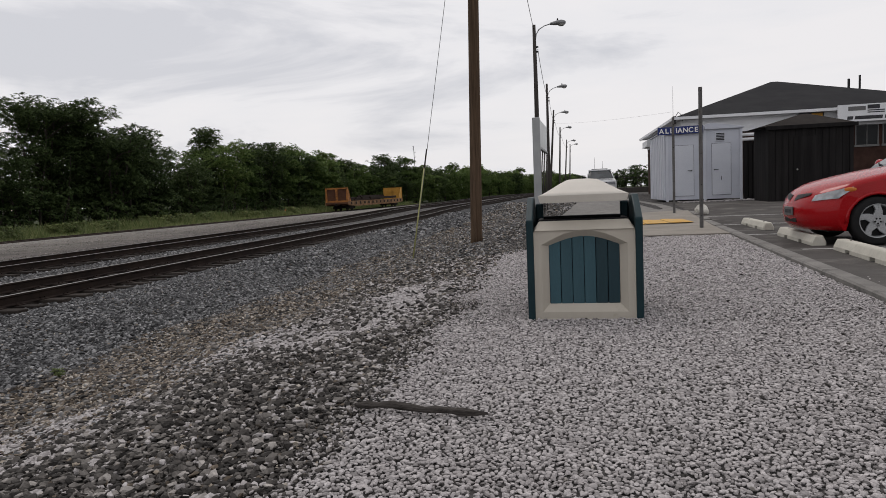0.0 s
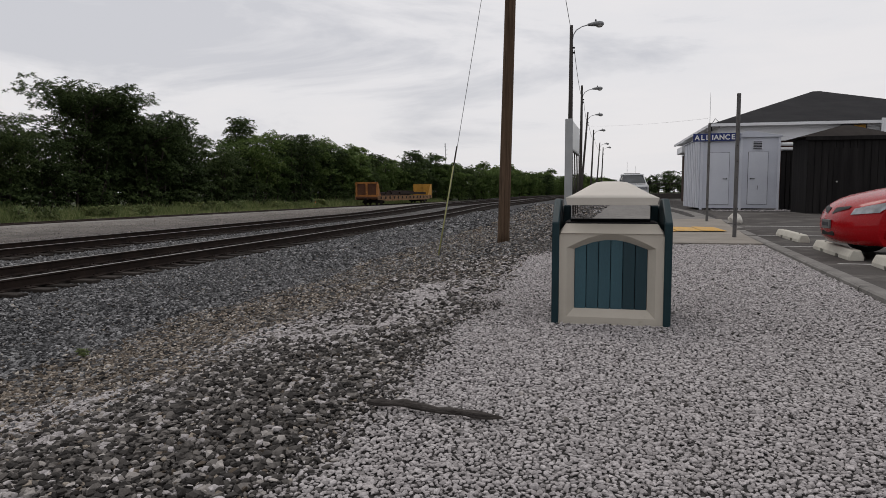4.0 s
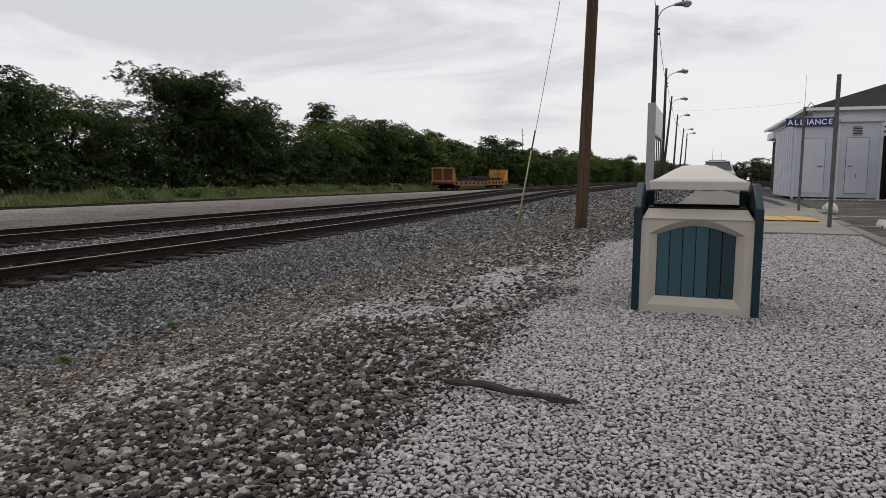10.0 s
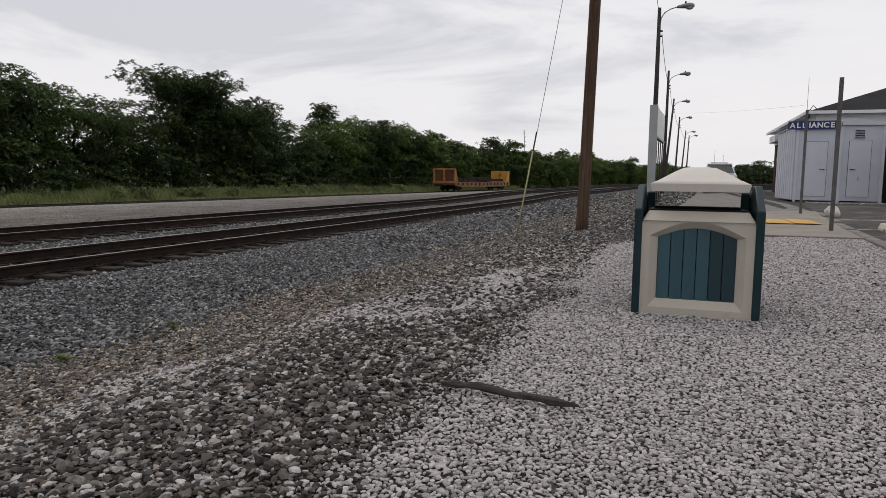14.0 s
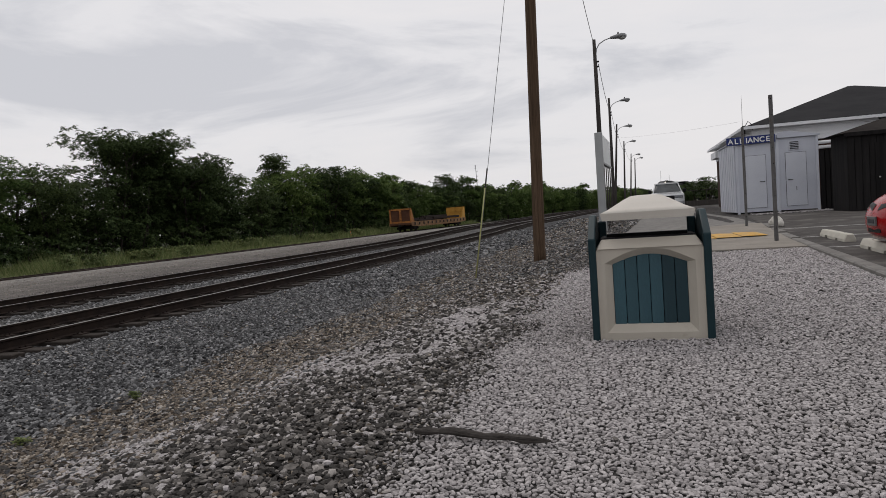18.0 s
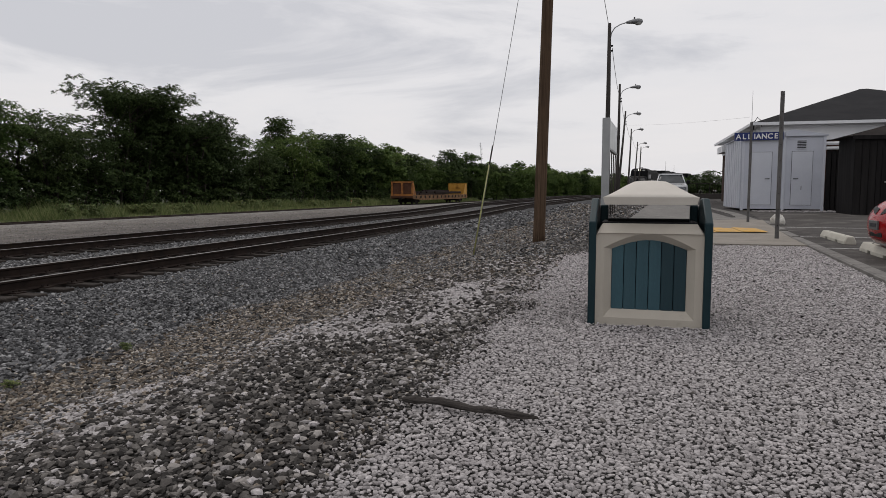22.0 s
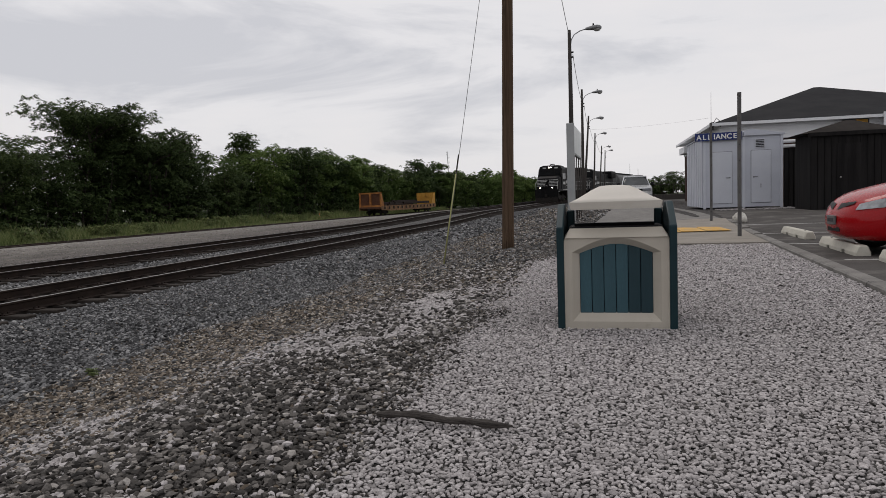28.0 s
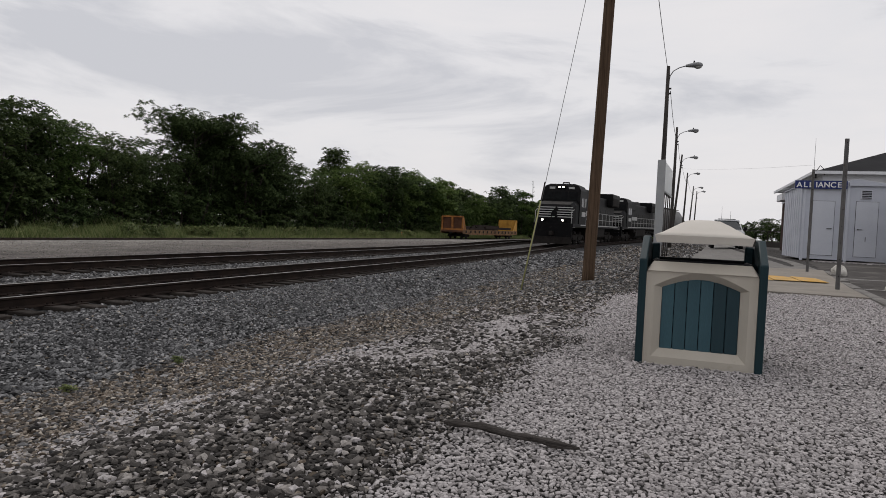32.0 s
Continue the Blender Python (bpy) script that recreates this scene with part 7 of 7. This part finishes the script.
def scatter_stones():
    rng = np.random.default_rng(11)
    piles = {"white": ([], []), "dark": ([], []), "brown": ([], []), "ballast": ([], [])}
    cheap = {"white": ([], []), "dark": ([], []), "brown": ([], []), "ballast": ([], [])}

    def lay(x0, x1, y0, y1, step, lo, hi, store):
        X, Y = field(x0, x1, y0, y1, step, rng)
        for x, y, r in zip(X.tolist(), Y.tolist(), rng.random((len(X), 3)).tolist()):
            if y > 1.3 and step < 0.03 and (x > 0.6 * y + 0.3 or x < -1.4 * y - 0.3):
                continue
            if y > 12.2 and x > -0.24 + 0.045 * max(y - 21.0, 0.0):
                continue
            u = border(x, y)
            # white gravel to the east, a rubble of dark stone with pale patches, dirt, then the ballast of the bed
            patch = noise.noise(Vector((x * 1.6, y * 1.1, 9.0))) + 0.5 * noise.noise(Vector((x * 4.0, y * 3.0, 2.0)))
            mid = -2.87 + 0.44 * max(y - 3.3, 0.0)
            off = x - mid - 0.42 * smooth01(3.2, 4.4, y)
            streak = (0.32 + 0.28 * smooth01(3.2, 4.4, y) + 0.6 * patch) * math.exp(-(off / ((0.72 if off < 0 else 0.85 + 0.3 * smooth01(3.2, 4.4, y)) + 0.34 * smooth01(3.2, 4.4, y))) ** 2) * (1 - smooth01(6.6, 8.2, y))
            streak += 0.55 * max(patch, 0.0) * math.exp(-((u + 2.0) / 0.9) ** 2) * (1 - smooth01(6, 9, y))
            streak = min(max(streak, 0.0), 0.9)
            edge = x + 0.18 * noise.noise(Vector((x * 0.9, y * 0.9, 0.0))) + 0.12 * noise.noise(Vector((x * 3.1, y * 3.1, 5.0)))
            lim = -0.88 + 0.35 * smooth01(9.5, 11.0, y) + 4.0 * smooth01(11.2, 13.0, y)
            if edge > lim + 0.25 * (r[0] - 0.5):
                k = "white" if r[1] < 0.992 else "dark"
            elif y > 9.5 and u > -5.2:
                k = "ballast" if r[1] < 0.32 else ("brown" if r[1] < 0.42 + 0.48 * smooth01(0.5, -3.5, u) else "dark")
            elif r[0] * 0.4 + r[1] * 0.6 < streak:
                k = "white"
            elif u > -2.45:
                w = 0.15 + 0.07 * smooth01(3.2, 4.4, y) + 0.22 * smooth01(-1.1, -0.75, u)
                k = "white" if r[1] < w else ("brown" if r[1] < w + 0.10 + 0.25 * smooth01(5, 8, y) else "dark")
            elif u > -5.35:
                q = smooth01(-4.6, -5.35, u)
                k = "brown" if r[1] < 0.74 - 0.3 * q else ("dark" if r[1] < 0.90 - 0.3 * q else "ballast")
            else:
                k = "ballast" if r[1] < 0.96 else "brown"
            if kerb_x(y) - 0.02 < x < kerb_x(y) + 0.19 or x > kerb_x(y) + 0.18 and r[0] > 0.015:
                continue
            if -0.235 < x < 0.465 and 4.68 < y < 5.34:
                continue
            s = lo + (hi - lo) * r[2] ** 2
            if k == "white" and u < -1.0:
                s *= 0.95
            elif k == "brown":
                s *= 0.8
            store[k][0].append((x, y, ground_z(x, y) + s * 0.42 + (0.016 if k == "dark" else 0.008) * (r[0] - 0.3)))
            store[k][1].append(s)

    lay(-1.0, 2.1, 1.3, 2.9, 0.0168, 0.0070, 0.0117, piles)
    lay(-1.0, 2.3, -5.0, 1.3, 0.042, 0.018, 0.030, cheap)
    lay(-5.4, -1.0, -5.0, 1.3, 0.058, 0.024, 0.044, cheap)
    lay(1.0, 2.3, 1.3, 2.4, 0.042, 0.018, 0.030, cheap)
    lay(-5.4, -3.4, 1.3, 2.2, 0.040, 0.014, 0.026, cheap)
    lay(-1.0, 2.75, 2.9, 4.4, 0.0178, 0.0075, 0.0122, piles)
    lay(-1.0, 2.75, 4.4, 6.4, 0.0205, 0.0092, 0.0148, cheap)
    lay(-3.4, -1.0, 1.3, 4.4, 0.0192, 0.0072, 0.0200, piles)
    lay(-4.6, -1.0, 4.4, 7.4, 0.0262, 0.0105, 0.0245, piles)
    lay(-5.2, -3.4, 2.2, 4.4, 0.027, 0.0105, 0.0245, piles)
    lay(-1.0, 2.75, 6.4, 12.3, 0.027, 0.0120, 0.0195, cheap)
    lay(-6.0, -1.0, 7.4, 14.0, 0.038, 0.016, 0.035, cheap)
    lay(-6.0, -4.6, 4.4, 7.4, 0.035, 0.017, 0.034, cheap)
    lay(-6.0, -5.2, 3.2, 4.4, 0.035, 0.017, 0.034, cheap)
    lay(-8.25, -6.0, 3.5, 15.0, 0.037, 0.0165, 0.031, cheap)
    lay(-1.0, 1.3, 12.3, 14.0, 0.06, 0.022, 0.045, cheap)
    lay(-8.25, 1.3, 14.0, 27.0, 0.070, 0.027, 0.050, cheap)
    lay(-8.25, 1.5, 27.0, 48.0, 0.16, 0.05, 0.095, cheap)
    lay(-6.0, 2.5, 48.0, 70.0, 0.26, 0.08, 0.13, cheap)
    names = {"white": ("white_gravel", M_STONE_WHITE, "loose white limestone gravel"), "dark": ("dark_rubble", M_STONE_DARK, "coarse dark broken stone beside the gravel"),
             "brown": ("dirty_stone", M_STONE_BROWN, "dirty brown stone in the dip"), "ballast": ("grey_ballast", M_STONE_BALLAST, "grey blue railway ballast")}
    for store, rough in ((piles, True), (cheap, False)):
        for k, (p, s) in store.items():
            if p:
                nm, mat_, lab = names[k]
                stones(nm, np.array(p), np.array(s), mat_, lab, rng, rough, 0.34 if k == "white" else 0.72)
    # ballast between and around the rails
    p, s = [], []
    for x0, x1, y0, y1, st in ((-11.6, -8.2, 3.0, 26.0, 0.075), (-16.6, -11.6, 4.0, 34.0, 0.10)):
        X, Y = field(x0, x1, y0, y1, st, rng)
        for x, y, r in zip(X.tolist(), Y.tolist(), rng.random(len(X)).tolist()):
            if min(abs(x - TRACK_X - 0.7525), abs(x - TRACK_X + 0.7525), abs(x - TRACK2_X - 0.7525), abs(x - TRACK2_X + 0.7525)) < 0.12:
                continue
            q = 0.021 + 0.019 * r
            p.append((x, y, ground_z(x, y) + 0.004 * r))
            s.append(q)
    gp, gs = [], []
    dp, ds = [], []
    X, Y = field(-36.0, -16.6, 14.0, 75.0, 0.26, rng)
    for x, y, r in zip(X.tolist(), Y.tolist(), rng.random((len(X), 2)).tolist()):
        pale = smooth01(-24, -30, x) + 0.5 * noise.noise(Vector((x * 0.2, y * 0.12, 4.0)))
        to = (gp, gs) if r[1] < 0.35 + 0.5 * pale else (dp, ds)
        to[0].append((x, y, ground_z(x, y) + 0.005))
        to[1].append(0.010 + 0.022 * r[0] * r[0])
    stones("yard_stone", np.array(dp), np.array(ds), M_STONE_DARK, "dark loose stone on the yard beyond the tracks", rng, False)
    stones("yard_gravel", np.array(gp), np.array(gs), M_STONE_BROWN, "pale dusty yard gravel beyond the tracks", rng, False)
    sp, ss = [], []
    X, Y = field(4.2, 7.4, 25.3, 26.9, 0.09, rng)
    for x, y, r in zip(X.tolist(), Y.tolist(), rng.random((len(X), 2)).tolist()):
        if r[0] < smooth01(25.2, 26.4, y + 0.4 * noise.noise(Vector((x, y, 0)))):
            sp.append((x, y, ground_z(x, y) + 0.015))
            ss.append(0.02 + 0.03 * r[1])
    stones("shed_gravel", np.array(sp), np.array(ss), M_STONE_WHITE, "loose pale gravel along the foot of the shed", rng, False)
    stones("bed_ballast", np.array(p), np.array(s), M_STONE_BALLAST, "grey ballast between the rails", rng, False)


scatter_stones()


# ---- what moves ----
def to_go(t):
    """Metres that the train still has to run at t until it stands at its last place; it gathers speed on the way."""
    d, n = 0.0, 200
    h = (32.0 - t) / n
    for i in range(n):
        d += h * (6.2 + 3.9 * smooth01(25.5, 32.5, t + (i + 0.5) * h))
    return d


def along(s):
    """The y at which the track has run s metres on from y = 49.1."""
    y, left, step = 49.1, abs(s), 0.5
    sg = 1 if s >= 0 else -1
    while left > 0:
        d = min(step, left)
        k = line_shift(y + 0.25) - line_shift(y - 0.25)
        y += sg * d / math.sqrt(1 + (2 * k) ** 2)
        left -= d
    return y


def rail_pose(s, wheelbase):
    """A wagon whose middle is s metres up the line: both its bogies on the track."""
    a, b = along(s - wheelbase / 2), along(s + wheelbase / 2)
    pa = Vector((TRACK_X + line_shift(a), a, rail_z(a)))
    pb = Vector((TRACK_X + line_shift(b), b, rail_z(b)))
    c, d = (pa + pb) / 2, pb - pa
    return pose(c.x, c.y, c.z, math.degrees(math.atan2(d.z, d.y)), 0, -math.degrees(math.atan2(d.x, d.y)))


TRAIN = []


def make_train():
    s = 0.0
    for k, (maker, length, base) in enumerate(((lambda: locomotive(True), 22.2, 13.4), (lambda: locomotive(False), 22.2, 13.4), (covered_hopper, 17.0, 13.0), (gondola, 16.0, 11.6), (gondola, 16.0, 11.6), (gondola, 16.0, 11.6))):
        TRAIN.append((maker(), s + length / 2, base))
        s += length + 0.35


make_train()


def motions():
    for ob, s, base in TRAIN:
        walk(ob, [(t, rail_pose(s + to_go(t), base)) for t in range(0, 33)])


motions()
